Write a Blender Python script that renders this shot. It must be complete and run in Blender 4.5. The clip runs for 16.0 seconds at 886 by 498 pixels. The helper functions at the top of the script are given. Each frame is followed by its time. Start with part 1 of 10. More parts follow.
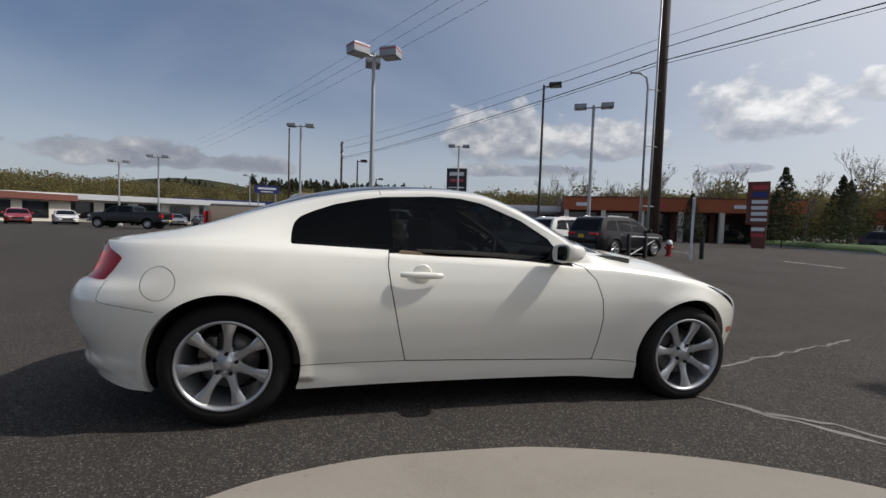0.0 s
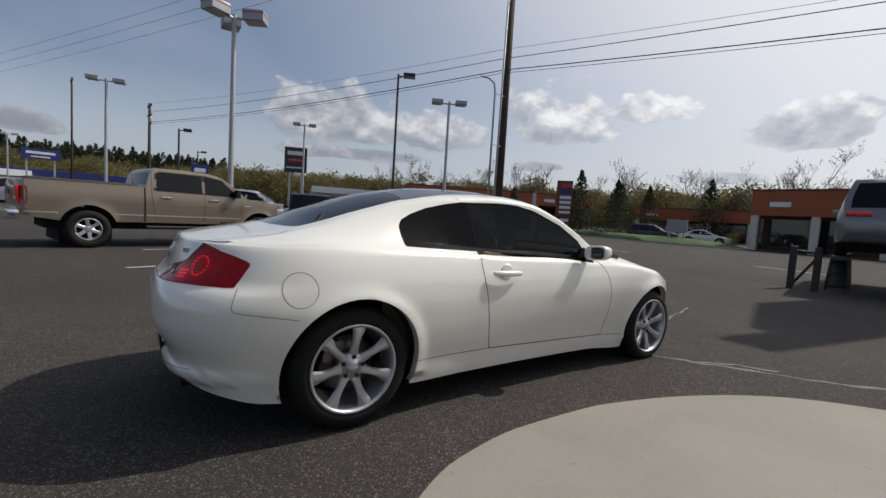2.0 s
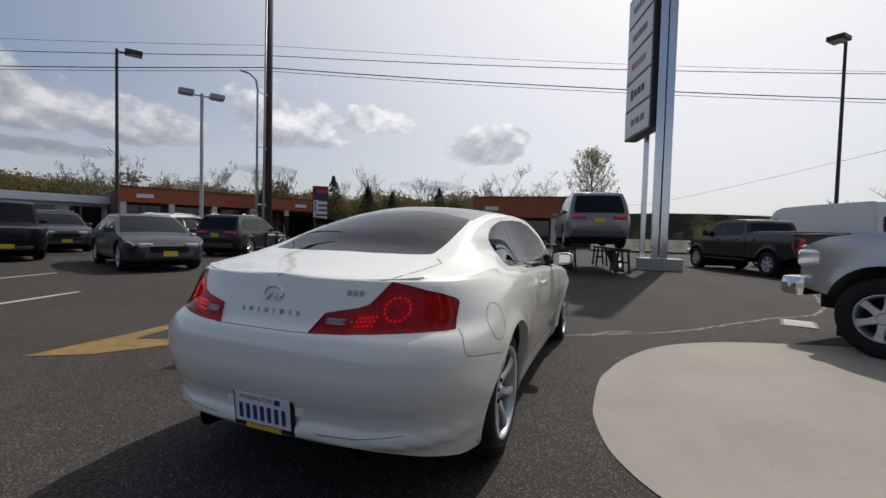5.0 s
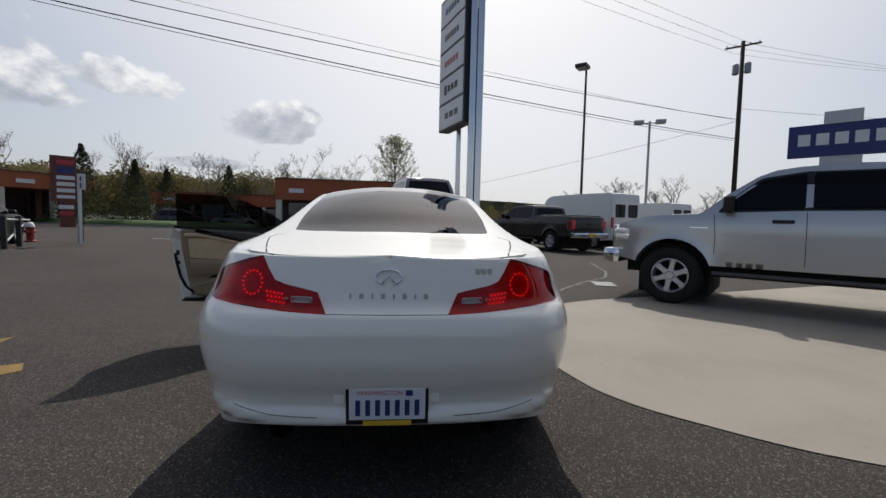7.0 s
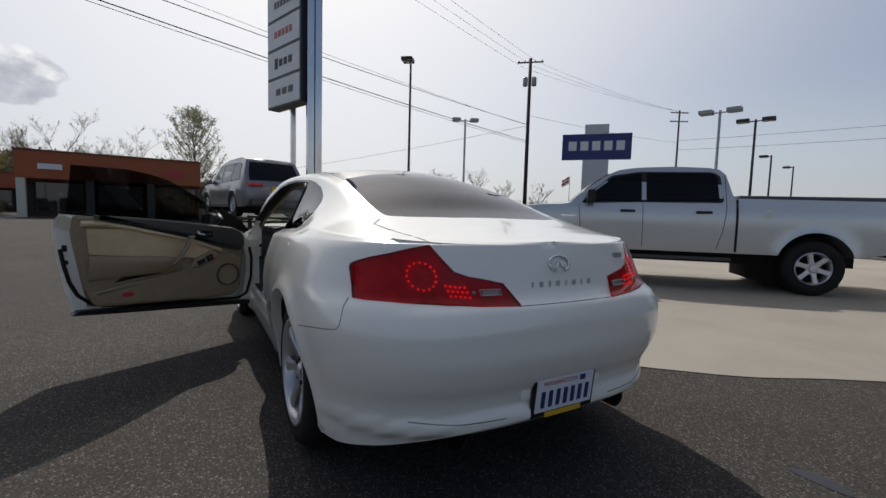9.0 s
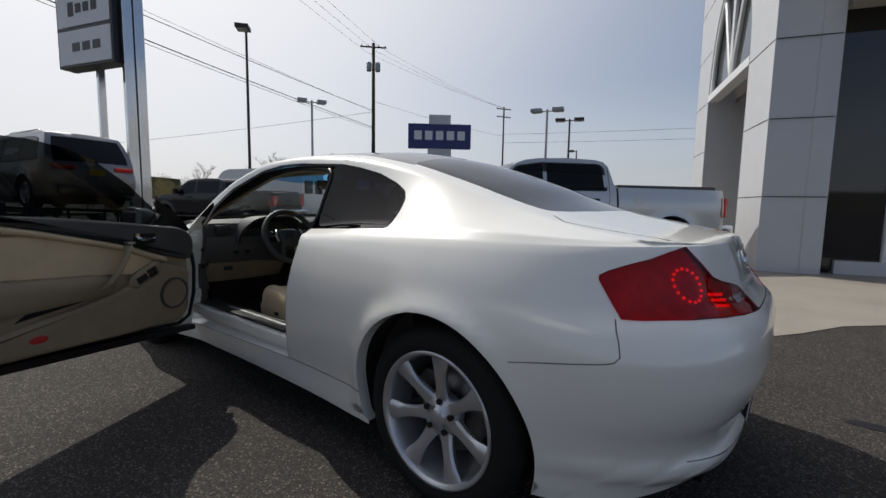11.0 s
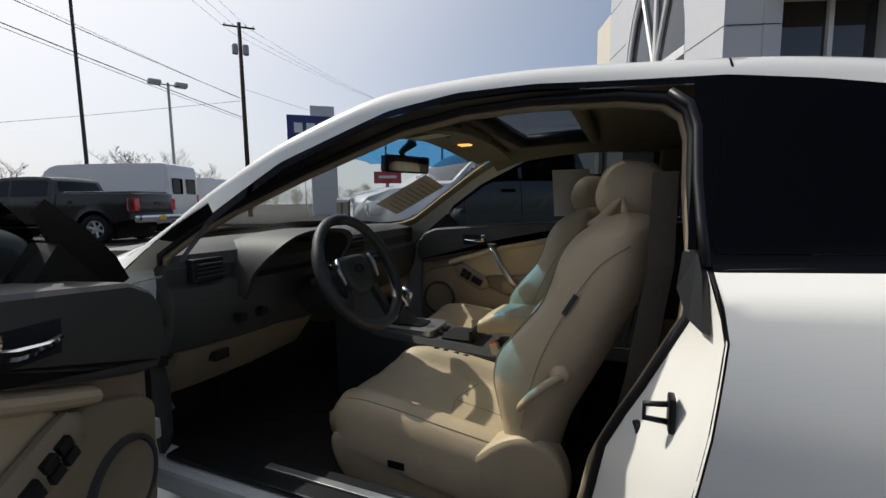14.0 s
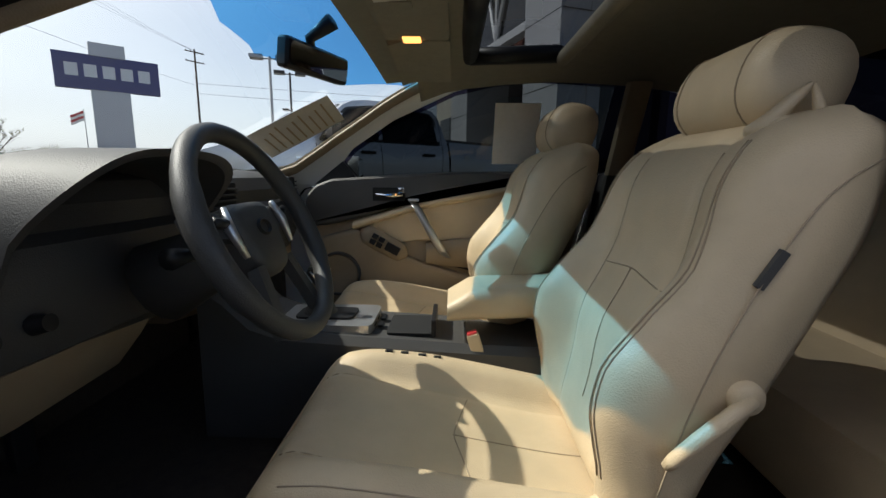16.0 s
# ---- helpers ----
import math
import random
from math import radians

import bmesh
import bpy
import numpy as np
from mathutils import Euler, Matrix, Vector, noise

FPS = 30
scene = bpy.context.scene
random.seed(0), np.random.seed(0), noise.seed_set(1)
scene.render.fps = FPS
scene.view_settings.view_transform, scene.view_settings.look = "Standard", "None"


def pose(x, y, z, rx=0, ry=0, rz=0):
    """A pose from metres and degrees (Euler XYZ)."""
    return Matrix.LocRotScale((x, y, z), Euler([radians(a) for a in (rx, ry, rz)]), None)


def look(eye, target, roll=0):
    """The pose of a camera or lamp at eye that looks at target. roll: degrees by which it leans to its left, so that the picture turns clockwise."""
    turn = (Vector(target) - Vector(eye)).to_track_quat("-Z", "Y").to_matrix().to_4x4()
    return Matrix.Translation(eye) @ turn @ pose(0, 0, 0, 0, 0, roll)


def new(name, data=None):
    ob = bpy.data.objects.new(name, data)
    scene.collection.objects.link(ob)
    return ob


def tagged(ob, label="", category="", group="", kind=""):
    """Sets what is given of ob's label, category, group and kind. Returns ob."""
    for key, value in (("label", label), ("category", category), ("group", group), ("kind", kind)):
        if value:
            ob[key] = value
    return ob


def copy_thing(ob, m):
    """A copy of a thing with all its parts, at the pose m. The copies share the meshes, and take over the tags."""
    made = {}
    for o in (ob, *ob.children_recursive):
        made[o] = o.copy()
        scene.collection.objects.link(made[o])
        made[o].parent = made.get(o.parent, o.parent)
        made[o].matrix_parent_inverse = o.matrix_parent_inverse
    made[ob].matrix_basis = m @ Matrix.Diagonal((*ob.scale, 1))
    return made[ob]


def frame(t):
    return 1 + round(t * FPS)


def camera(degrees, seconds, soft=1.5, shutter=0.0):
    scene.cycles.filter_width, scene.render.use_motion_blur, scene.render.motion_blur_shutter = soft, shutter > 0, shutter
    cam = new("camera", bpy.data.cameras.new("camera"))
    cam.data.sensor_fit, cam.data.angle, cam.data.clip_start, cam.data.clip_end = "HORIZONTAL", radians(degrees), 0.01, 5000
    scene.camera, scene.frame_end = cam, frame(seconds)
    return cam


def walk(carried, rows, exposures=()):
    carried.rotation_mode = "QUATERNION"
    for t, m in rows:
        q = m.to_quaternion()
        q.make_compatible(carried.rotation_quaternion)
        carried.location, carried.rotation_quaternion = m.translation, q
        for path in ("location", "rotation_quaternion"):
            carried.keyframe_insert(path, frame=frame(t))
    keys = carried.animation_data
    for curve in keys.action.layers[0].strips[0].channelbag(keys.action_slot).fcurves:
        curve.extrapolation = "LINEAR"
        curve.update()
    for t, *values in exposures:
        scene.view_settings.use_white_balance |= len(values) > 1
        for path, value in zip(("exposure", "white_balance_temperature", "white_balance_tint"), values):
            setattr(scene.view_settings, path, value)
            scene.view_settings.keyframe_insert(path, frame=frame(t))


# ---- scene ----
cam = camera(91.4, 16.0)
PATH = [
    (0, (-0.792, -3.288, 1.117), (-0.362, -1.338, 1.007), 1.8),
    (0.5, (-1.211, -3.278, 1.151), (-0.571, -1.388, 1.018), 1.7),
    (1, (-1.578, -3.195, 1.138), (-0.769, -1.369, 1.032), 2.4),
    (1.5, (-1.95, -3.063, 1.147), (-0.974, -1.325, 0.992), 4.4),
    (2, (-2.346, -2.949, 1.174), (-1.211, -1.309, 1.026), 3.5),
    (2.5, (-2.643, -2.746, 1.161), (-1.35, -1.227, 1.022), 2.7),
    (3, (-2.894, -2.501, 1.175), (-1.45, -1.123, 1.033), 4.1),
    (3.5, (-3.188, -2.289, 1.207), (-1.583, -1.102, 1.095), 3.3),
    (3.7, (-3.277, -2.197, 1.209), (-1.649, -1.039, 1.113), 3.1),
    (5.8, (-3.847, -0.848, 1.16), (-1.886, -0.478, 1.025), 1.5),
    (6, (-3.885, -0.733, 1.157), (-1.911, -0.448, 1.006), 1.7),
    (6.5, (-3.972, -0.39, 1.158), (-1.977, -0.335, 1.032), 0.8),
    (7, (-3.949, -0.061, 1.131), (-1.961, -0.238, 1.004), 1.3),
    (7.5, (-3.871, 0.272, 1.122), (-1.917, -0.123, 0.957), 2.9),
    (8, (-3.833, 0.646, 1.118), (-1.94, 0.016, 0.977), 2.1),
    (8.5, (-3.67, 0.965, 1.087), (-1.852, 0.144, 0.952), 1.6),
    (9, (-3.455, 1.242, 1.085), (-1.728, 0.247, 0.924), 1.6),
    (9.5, (-3.265, 1.543, 1.107), (-1.665, 0.353, 0.954), 1.3),
    (9.7, (-3.177, 1.637, 1.097), (-1.627, 0.381, 0.945), 1.9),
    (11.8, (-1.752, 2.003, 1.078), (-0.66, 0.348, 0.82), 0.6),
    (12, (-1.611, 1.969, 1.075), (-0.550, 0.295, 0.808), 0.8),
    (12.5, (-1.263, 1.895, 1.102), (-0.273, 0.169, 0.898), -0.5),
    (13, (-0.977, 1.778, 1.091), (0.018, 0.054, 0.897), -0.7),
    (13.5, (-0.700, 1.607, 1.086), (0.302, -0.112, 0.885), -0.3),
    (14, (-0.438, 1.477, 1.070), (0.334, -0.356, 0.853), -0.8),
    (14.5, (-0.273, 1.329, 1.040), (0.396, -0.536, 0.769), -0.2),
    (15, (-0.175, 1.187, 0.994), (0.335, -0.727, 0.717), 0.7),
    (15.5, (-0.087, 1.088, 0.962), (0.198, -0.865, 0.638), 1.3),
    (16, (0.025, 1.045, 0.954), (0.068, -0.925, 0.611), 0.7),
]
EXPOSURES = [(0.0, 0.05), (9.7, 0.05), (11.8, 0.12), (12.5, 0.26), (13.5, 0.20), (14.5, 0.40), (15.0, 0.64), (15.5, 0.80), (16.0, 0.93)]
walk(cam, [(t, look(eye, target, roll)) for t, eye, target, roll in PATH], EXPOSURES)

# ---- sky, sun ----
SUN_DIR = Vector((0.912, -0.15, 1.0)).normalized()
SUN_ELEV = math.asin(SUN_DIR.z)


def ramp(nt, pts, mode="LINEAR"):
    n = nt.nodes.new("ShaderNodeValToRGB")
    n.color_ramp.interpolation = mode
    e = n.color_ramp.elements
    while len(e) < len(pts):
        e.new(0.5)
    for el, (p, c) in zip(e, pts):
        el.position = p
        el.color = (c, c, c, 1) if not isinstance(c, tuple) else (*c, 1)
    return n


def mathn(nt, op, a, b=None, c=None, clamp=False):
    n = nt.nodes.new("ShaderNodeMath")
    n.operation = op
    n.use_clamp = clamp
    for i, v in enumerate((a, b, c)):
        if v is None:
            continue
        if hasattr(v, "links"):
            nt.links.new(v, n.inputs[i])
        else:
            n.inputs[i].default_value = v
    return n.outputs[0]


def mixc(nt, fac, a, b, mode="MIX"):
    n = nt.nodes.new("ShaderNodeMix")
    n.data_type = "RGBA"
    n.blend_type = mode
    for sock, v in ((n.inputs[0], fac), (n.inputs[6], a), (n.inputs[7], b)):
        if hasattr(v, "links"):
            nt.links.new(v, sock)
        elif isinstance(v, (int, float)):
            sock.default_value = v if sock.type == "VALUE" else (v, v, v, 1)
        else:
            sock.default_value = (*v, 1)
    return n.outputs[2]


def build_world():
    w = bpy.data.worlds.new("sky")
    scene.world = w
    w.use_nodes = True
    nt = w.node_tree
    nt.nodes.clear()
    L = nt.links.new
    sky = nt.nodes.new("ShaderNodeTexSky")
    sky.sky_type = "NISHITA"
    sky.sun_disc = False
    sky.sun_elevation = SUN_ELEV
    sky.sun_rotation = math.atan2(SUN_DIR.x, SUN_DIR.y)
    sky.air_density, sky.dust_density, sky.ozone_density = 1.0, 2.5, 1.6
    tc = nt.nodes.new("ShaderNodeTexCoord")
    sep = nt.nodes.new("ShaderNodeSeparateXYZ")
    L(tc.outputs["Generated"], sep.inputs[0])
    x, y, z = sep.outputs
    # direction on a flat cloud layer, so that the haze shrinks towards the horizon
    zz = mathn(nt, "ADD", mathn(nt, "MAXIMUM", z, 0.03), 0.14)
    px, py = mathn(nt, "DIVIDE", x, zz), mathn(nt, "DIVIDE", y, zz)
    comb = nt.nodes.new("ShaderNodeCombineXYZ")
    L(px, comb.inputs[0]), L(py, comb.inputs[1])
    # cumulus banks: soft ellipses in azimuth and elevation, flat below, broken up by noise
    azim = mathn(nt, "MULTIPLY", mathn(nt, "ARCTAN2", y, x), 180 / math.pi)
    elev = mathn(nt, "MULTIPLY", mathn(nt, "ARCSINE", z), 180 / math.pi)
    shape = None
    for a0, e0, wa, wu, wd in CLOUDS:
        da = mathn(nt, "DIVIDE", mathn(nt, "SUBTRACT", azim, a0), wa)
        de = mathn(nt, "SUBTRACT", elev, e0)
        de = mathn(nt, "MAXIMUM", mathn(nt, "DIVIDE", de, wu), mathn(nt, "DIVIDE", de, -wd))
        r2 = mathn(nt, "ADD", mathn(nt, "MULTIPLY", da, da), mathn(nt, "MULTIPLY", de, de))
        one = mathn(nt, "SUBTRACT", 1.0, mathn(nt, "SQRT", r2))
        shape = one if shape is None else mathn(nt, "MAXIMUM", shape, one)
    shape = mathn(nt, "MAXIMUM", shape, -0.8)

    def puff(up, detail):
        az = nt.nodes.new("ShaderNodeCombineXYZ")
        L(x, az.inputs[0]), L(y, az.inputs[1])
        L(mathn(nt, "ADD", mathn(nt, "MULTIPLY", z, 1.5), up), az.inputs[2])
        n = nt.nodes.new("ShaderNodeTexNoise")
        n.inputs["Scale"].default_value, n.inputs["Detail"].default_value = 9.0, detail
        n.inputs["Roughness"].default_value = 0.56
        L(az.outputs[0], n.inputs["Vector"])
        return n.outputs["Fac"]
    n0, n1 = puff(CLOUD_OFF, 9), puff(CLOUD_OFF + 0.035, 7)
    dens = mathn(nt, "ADD", shape, mathn(nt, "MULTIPLY", mathn(nt, "SUBTRACT", n0, 0.46), 2.3))
    cover = ramp(nt, [(0.0, 0.0), (0.10, 0.0), (0.32, 0.8), (0.6, 1.0)], "EASE")
    L(dens, cover.inputs[0])
    # tops catch the light: compare with the density a little higher up
    high = mathn(nt, "MULTIPLY", mathn(nt, "SUBTRACT", elev, 11.0), 0.055)
    lit = mathn(nt, "ADD", mathn(nt, "MULTIPLY", mathn(nt, "SUBTRACT", n0, n1), 3.4), mathn(nt, "ADD", high, 0.42), clamp=True)
    body = ramp(nt, [(0.0, (0.36, 0.39, 0.46)), (0.45, (0.52, 0.545, 0.60)), (0.75, (0.74, 0.75, 0.77)), (1.0, (0.90, 0.90, 0.91))])
    L(lit, body.inputs[0])
    # thin high haze
    hn = nt.nodes.new("ShaderNodeTexNoise")
    hn.inputs["Scale"].default_value, hn.inputs["Detail"].default_value, hn.inputs["Distortion"].default_value = 0.55, 6, 0.8
    L(comb.outputs[0], hn.inputs["Vector"])
    hz = ramp(nt, [(0.0, 0.0), (0.38, 0.05), (0.75, 0.6)])
    L(hn.outputs["Fac"], hz.inputs[0])
    # brighter veil on the sun's side
    sd = mathn(nt, "ADD", mathn(nt, "ADD", mathn(nt, "MULTIPLY", x, SUN_DIR.x), mathn(nt, "MULTIPLY", y, SUN_DIR.y)), mathn(nt, "MULTIPLY", z, SUN_DIR.z))
    veil = ramp(nt, [(0.0, 0.0), (0.15, 0.05), (0.55, 0.46), (0.8, 0.88), (1.0, 1.0)])
    L(sd, veil.inputs[0])
    hzz = mathn(nt, "MAXIMUM", mathn(nt, "MULTIPLY", hz.outputs[0], 0.7), mathn(nt, "MULTIPLY", veil.outputs[0], 0.85))
    # the haze thins out towards the zenith
    thin = ramp(nt, [(0.0, 1.0), (0.45, 0.95), (0.8, 0.7), (1.0, 0.6)])
    L(z, thin.inputs[0])
    hzz = mathn(nt, "MULTIPLY", hzz, thin.outputs[0])
    skyc = mixc(nt, 1.0, sky.outputs[0], (SKY_GAIN, SKY_GAIN, SKY_GAIN * 1.06), "MULTIPLY")
    veilc = ramp(nt, [(0.0, (0.44, 0.49, 0.58)), (0.5, (0.62, 0.645, 0.69)), (0.8, (0.83, 0.835, 0.85)), (0.93, (0.95, 0.94, 0.93)), (1.0, (1.6, 1.56, 1.5))])
    L(sd, veilc.inputs[0])
    low = ramp(nt, [(0.0, 0.6), (0.10, 0.38), (0.28, 0.0)], "EASE")
    L(z, low.inputs[0])
    skyc = mixc(nt, low.outputs[0], skyc, (0.62, 0.66, 0.72))
    c1 = mixc(nt, hzz, skyc, veilc.outputs[0])
    # clouds away from the sun are duller
    side = ramp(nt, [(0.0, (0.66, 0.66, 0.67)), (0.3, (0.74, 0.74, 0.75)), (0.6, (1.0, 1.0, 1.0))])
    L(sd, side.inputs[0])
    puffs = mixc(nt, 1.0, body.outputs[0], side.outputs[0], "MULTIPLY")
    c2 = mixc(nt, mathn(nt, "MULTIPLY", cover.outputs[0], 0.92), c1, puffs)
    bg = nt.nodes.new("ShaderNodeBackground")
    L(c2, bg.inputs[0])
    bg.inputs[1].default_value = 1.0
    out = nt.nodes.new("ShaderNodeOutputWorld")
    L(bg.outputs[0], out.inputs[0])
    w.cycles.sampling_method = "MANUAL"
    w.cycles.sample_map_resolution = 512


# azimuth, elevation, half width, height above and depth below, in degrees
CLOUDS = [(41.5, 11.6, 8.5, 5.4, 2.2), (31.5, 13.6, 5.0, 2.4, 1.4), (68.0, 10.8, 9.5, 4.8, 2.4), (56.0, 10.6, 7.0, 3.0, 2.4),
          (66.0, 7.2, 10.0, 1.0, 0.8), (43.0, 7.0, 4.0, 0.8, 0.5), (17.0, 10.4, 5.6, 2.8, 1.5), (13.5, 12.2, 3.2, 1.6, 1.2),
          (112.0, 6.4, 10.0, 1.8, 1.3), (103.0, 6.3, 7.0, 1.4, 1.0), (24.0, 6.0, 5.0, 0.7, 0.5)]
CLOUD_OFF = 0.37
SKY_GAIN = 0.080
build_world()
sun = new("sun", bpy.data.lights.new("sun", "SUN"))
sun.data.energy, sun.data.angle, sun.data.color = 3.1, radians(0.53), (1.0, 0.95, 0.87)
sun.matrix_world = look(SUN_DIR * 50, (0, 0, 0))

# ---- materials ----
def material(name):
    m = bpy.data.materials.new(name)
    m.use_nodes = True
    nt = m.node_tree
    return m, nt, nt.nodes["Principled BSDF"]


def noise_tex(nt, scale, detail=5, rough=0.55, coord="Object", vec=None, dist=0.0):
    n = nt.nodes.new("ShaderNodeTexNoise")
    n.inputs["Scale"].default_value, n.inputs["Detail"].default_value = scale, detail
    n.inputs["Roughness"].default_value, n.inputs["Distortion"].default_value = rough, dist
    if vec is None:
        tc = nt.nodes.new("ShaderNodeTexCoord")
        vec = tc.outputs[coord]
    nt.links.new(vec, n.inputs["Vector"])
    return n.outputs["Fac"]


def bump(nt, p, height, strength=0.2, dist=0.01, into="Normal"):
    b = nt.nodes.new("ShaderNodeBump")
    b.inputs["Strength"].default_value, b.inputs["Distance"].default_value = strength, dist
    nt.links.new(height, b.inputs["Height"])
    nt.links.new(b.outputs[0], p.inputs[into])
    return b


def mat(name, color, rough=0.5, metal=0.0, grain=0.0, scale=30.0, bmp=0.0, coat=0.0, spec=0.5, big=None, sheen=0.0):
    """A plain surface: colour varied by a fine grain and a broad stain, with fine relief."""
    m, nt, p = material(name)
    p.inputs["Roughness"].default_value, p.inputs["Metallic"].default_value = rough, metal
    p.inputs["Specular IOR Level"].default_value = spec
    p.inputs["Coat Weight"].default_value = coat
    p.inputs["Coat Roughness"].default_value = 0.03
    p.inputs["Sheen Weight"].default_value = sheen
    col = tuple(color)
    if grain > 0:
        f = noise_tex(nt, scale, 6)
        g = noise_tex(nt, scale / 9 if big is None else big, 3)
        both = mathn(nt, "ADD", mathn(nt, "MULTIPLY", f, 0.5), mathn(nt, "MULTIPLY", g, 0.5))
        r = ramp(nt, [(0.3, tuple(c * (1 - grain) for c in col)), (0.7, tuple(min(1, c * (1 + grain)) for c in col))])
        nt.links.new(both, r.inputs[0])
        nt.links.new(r.outputs[0], p.inputs["Base Color"])
        rr = mathn(nt, "ADD", rough - 0.06, mathn(nt, "MULTIPLY", g, 0.12), clamp=True)
        nt.links.new(rr, p.inputs["Roughness"])
        if bmp > 0:
            bump(nt, p, f, bmp)
    else:
        p.inputs["Base Color"].default_value = (*col, 1)
    return m


def paint(name, color, flake=0.03, rough=0.3, coat=1.0, metal=0.0):
    """Car paint: base with fine flakes, under a clear coat with a little orange peel."""
    m, nt, p = material(name)
    f = noise_tex(nt, 900, 2)
    g = noise_tex(nt, 2.2, 4)
    v = mathn(nt, "ADD", mathn(nt, "MULTIPLY", f, 0.6), mathn(nt, "MULTIPLY", g, 0.4))
    r = ramp(nt, [(0.3, tuple(c * (1 - flake) for c in color)), (0.7, tuple(min(1, c * (1 + flake)) for c in color))])
    nt.links.new(v, r.inputs[0])
    nt.links.new(r.outputs[0], p.inputs["Base Color"])
    p.inputs["Roughness"].default_value, p.inputs["Metallic"].default_value = rough, metal
    p.inputs["Coat Weight"].default_value, p.inputs["Coat Roughness"].default_value = coat, 0.04
    bump(nt, p, noise_tex(nt, 260, 2), 0.02, 0.002, "Coat Normal")
    return m


def tint(name, color, gloss=0.03, rough=0.0):
    """Thin tinted glass: lets a share of the light straight through and mirrors by angle."""
    m, nt, p = material(name)
    nt.nodes.remove(p)
    tr = nt.nodes.new("ShaderNodeBsdfTransparent")
    tr.inputs[0].default_value = (*color, 1)
    gl = nt.nodes.new("ShaderNodeBsdfGlossy")
    gl.inputs["Roughness"].default_value = rough
    gl.inputs["Color"].default_value = (0.95, 0.95, 0.97, 1)
    lw = nt.nodes.new("ShaderNodeLayerWeight")
    lw.inputs["Blend"].default_value = 0.5
    fr = mathn(nt, "ADD", mathn(nt, "MULTIPLY", mathn(nt, "POWER", lw.outputs["Facing"], 5.0), 0.9), gloss)
    mx = nt.nodes.new("ShaderNodeMixShader")
    nt.links.new(fr, mx.inputs[0])
    nt.links.new(tr.outputs[0], mx.inputs[1])
    nt.links.new(gl.outputs[0], mx.inputs[2])
    nt.links.new(mx.outputs[0], nt.nodes["Material Output"].inputs[0])
    return m


def glow(name, color, strength, base=(0.8, 0.8, 0.8)):
    m, nt, p = material(name)
    p.inputs["Base Color"].default_value = (*base, 1)
    p.inputs["Emission Color"].default_value = (*color, 1)
    p.inputs["Emission Strength"].default_value = strength
    return m


def asphalt_material():
    m, nt, p = material("asphalt")
    tc = nt.nodes.new("ShaderNodeTexCoord")
    vec = tc.outputs["Object"]
    vor = nt.nodes.new("ShaderNodeTexVoronoi")
    vor.inputs["Scale"].default_value = 165
    nt.links.new(vec, vor.inputs["Vector"])
    sepc = nt.nodes.new("ShaderNodeSeparateColor")
    nt.links.new(vor.outputs["Color"], sepc.inputs[0])
    stones = ramp(nt, [(0.0, (0.026, 0.0236, 0.0218)), (0.6, (0.044, 0.040, 0.0372)), (0.93, (0.073, 0.067, 0.062)), (1.0, (0.18, 0.166, 0.153))])
    nt.links.new(sepc.outputs[0], stones.inputs[0])
    vor2 = nt.nodes.new("ShaderNodeTexVoronoi")
    vor2.inputs["Scale"].default_value = 72
    nt.links.new(vec, vor2.inputs["Vector"])
    sep2 = nt.nodes.new("ShaderNodeSeparateColor")
    nt.links.new(vor2.outputs["Color"], sep2.inputs[0])
    chips = ramp(nt, [(0.86, 0.0), (0.93, 0.6), (1.0, 1.0)])
    nt.links.new(sep2.outputs[1], chips.inputs[0])
    chip = mathn(nt, "MULTIPLY", chips.outputs[0], mathn(nt, "LESS_THAN", vor2.outputs["Distance"], 0.42))
    big = noise_tex(nt, 0.35, 5, 0.6, vec=vec)
    mid = noise_tex(nt, 2.6, 5, 0.6, vec=vec, dist=0.6)
    wear = mathn(nt, "ADD", mathn(nt, "MULTIPLY", big, 0.65), mathn(nt, "MULTIPLY", mid, 0.35))
    tone = ramp(nt, [(0.3, (0.80, 0.78, 0.76)), (0.7, (1.30, 1.27, 1.24))])
    nt.links.new(wear, tone.inputs[0])
    stone = mixc(nt, mathn(nt, "MULTIPLY", chip, 0.75), stones.outputs[0], (0.17, 0.155, 0.14))
    c = mixc(nt, 1.0, stone, tone.outputs[0], "MULTIPLY")
    oil = noise_tex(nt, 0.9, 3, 0.5, vec=vec)
    o2 = ramp(nt, [(0.66, 0.0), (0.76, 0.55)])
    nt.links.new(oil, o2.inputs[0])
    c = mixc(nt, o2.outputs[0], c, (0.028, 0.027, 0.026))
    nt.links.new(c, p.inputs["Base Color"])
    p.inputs["Roughness"].default_value = 0.88
    p.inputs["Specular IOR Level"].default_value = 0.18
    h = mathn(nt, "ADD", mathn(nt, "MULTIPLY", vor.outputs["Distance"], -1.0), mathn(nt, "MULTIPLY", mid, 0.5))
    bump(nt, p, h, 0.55, 0.006)
    return m


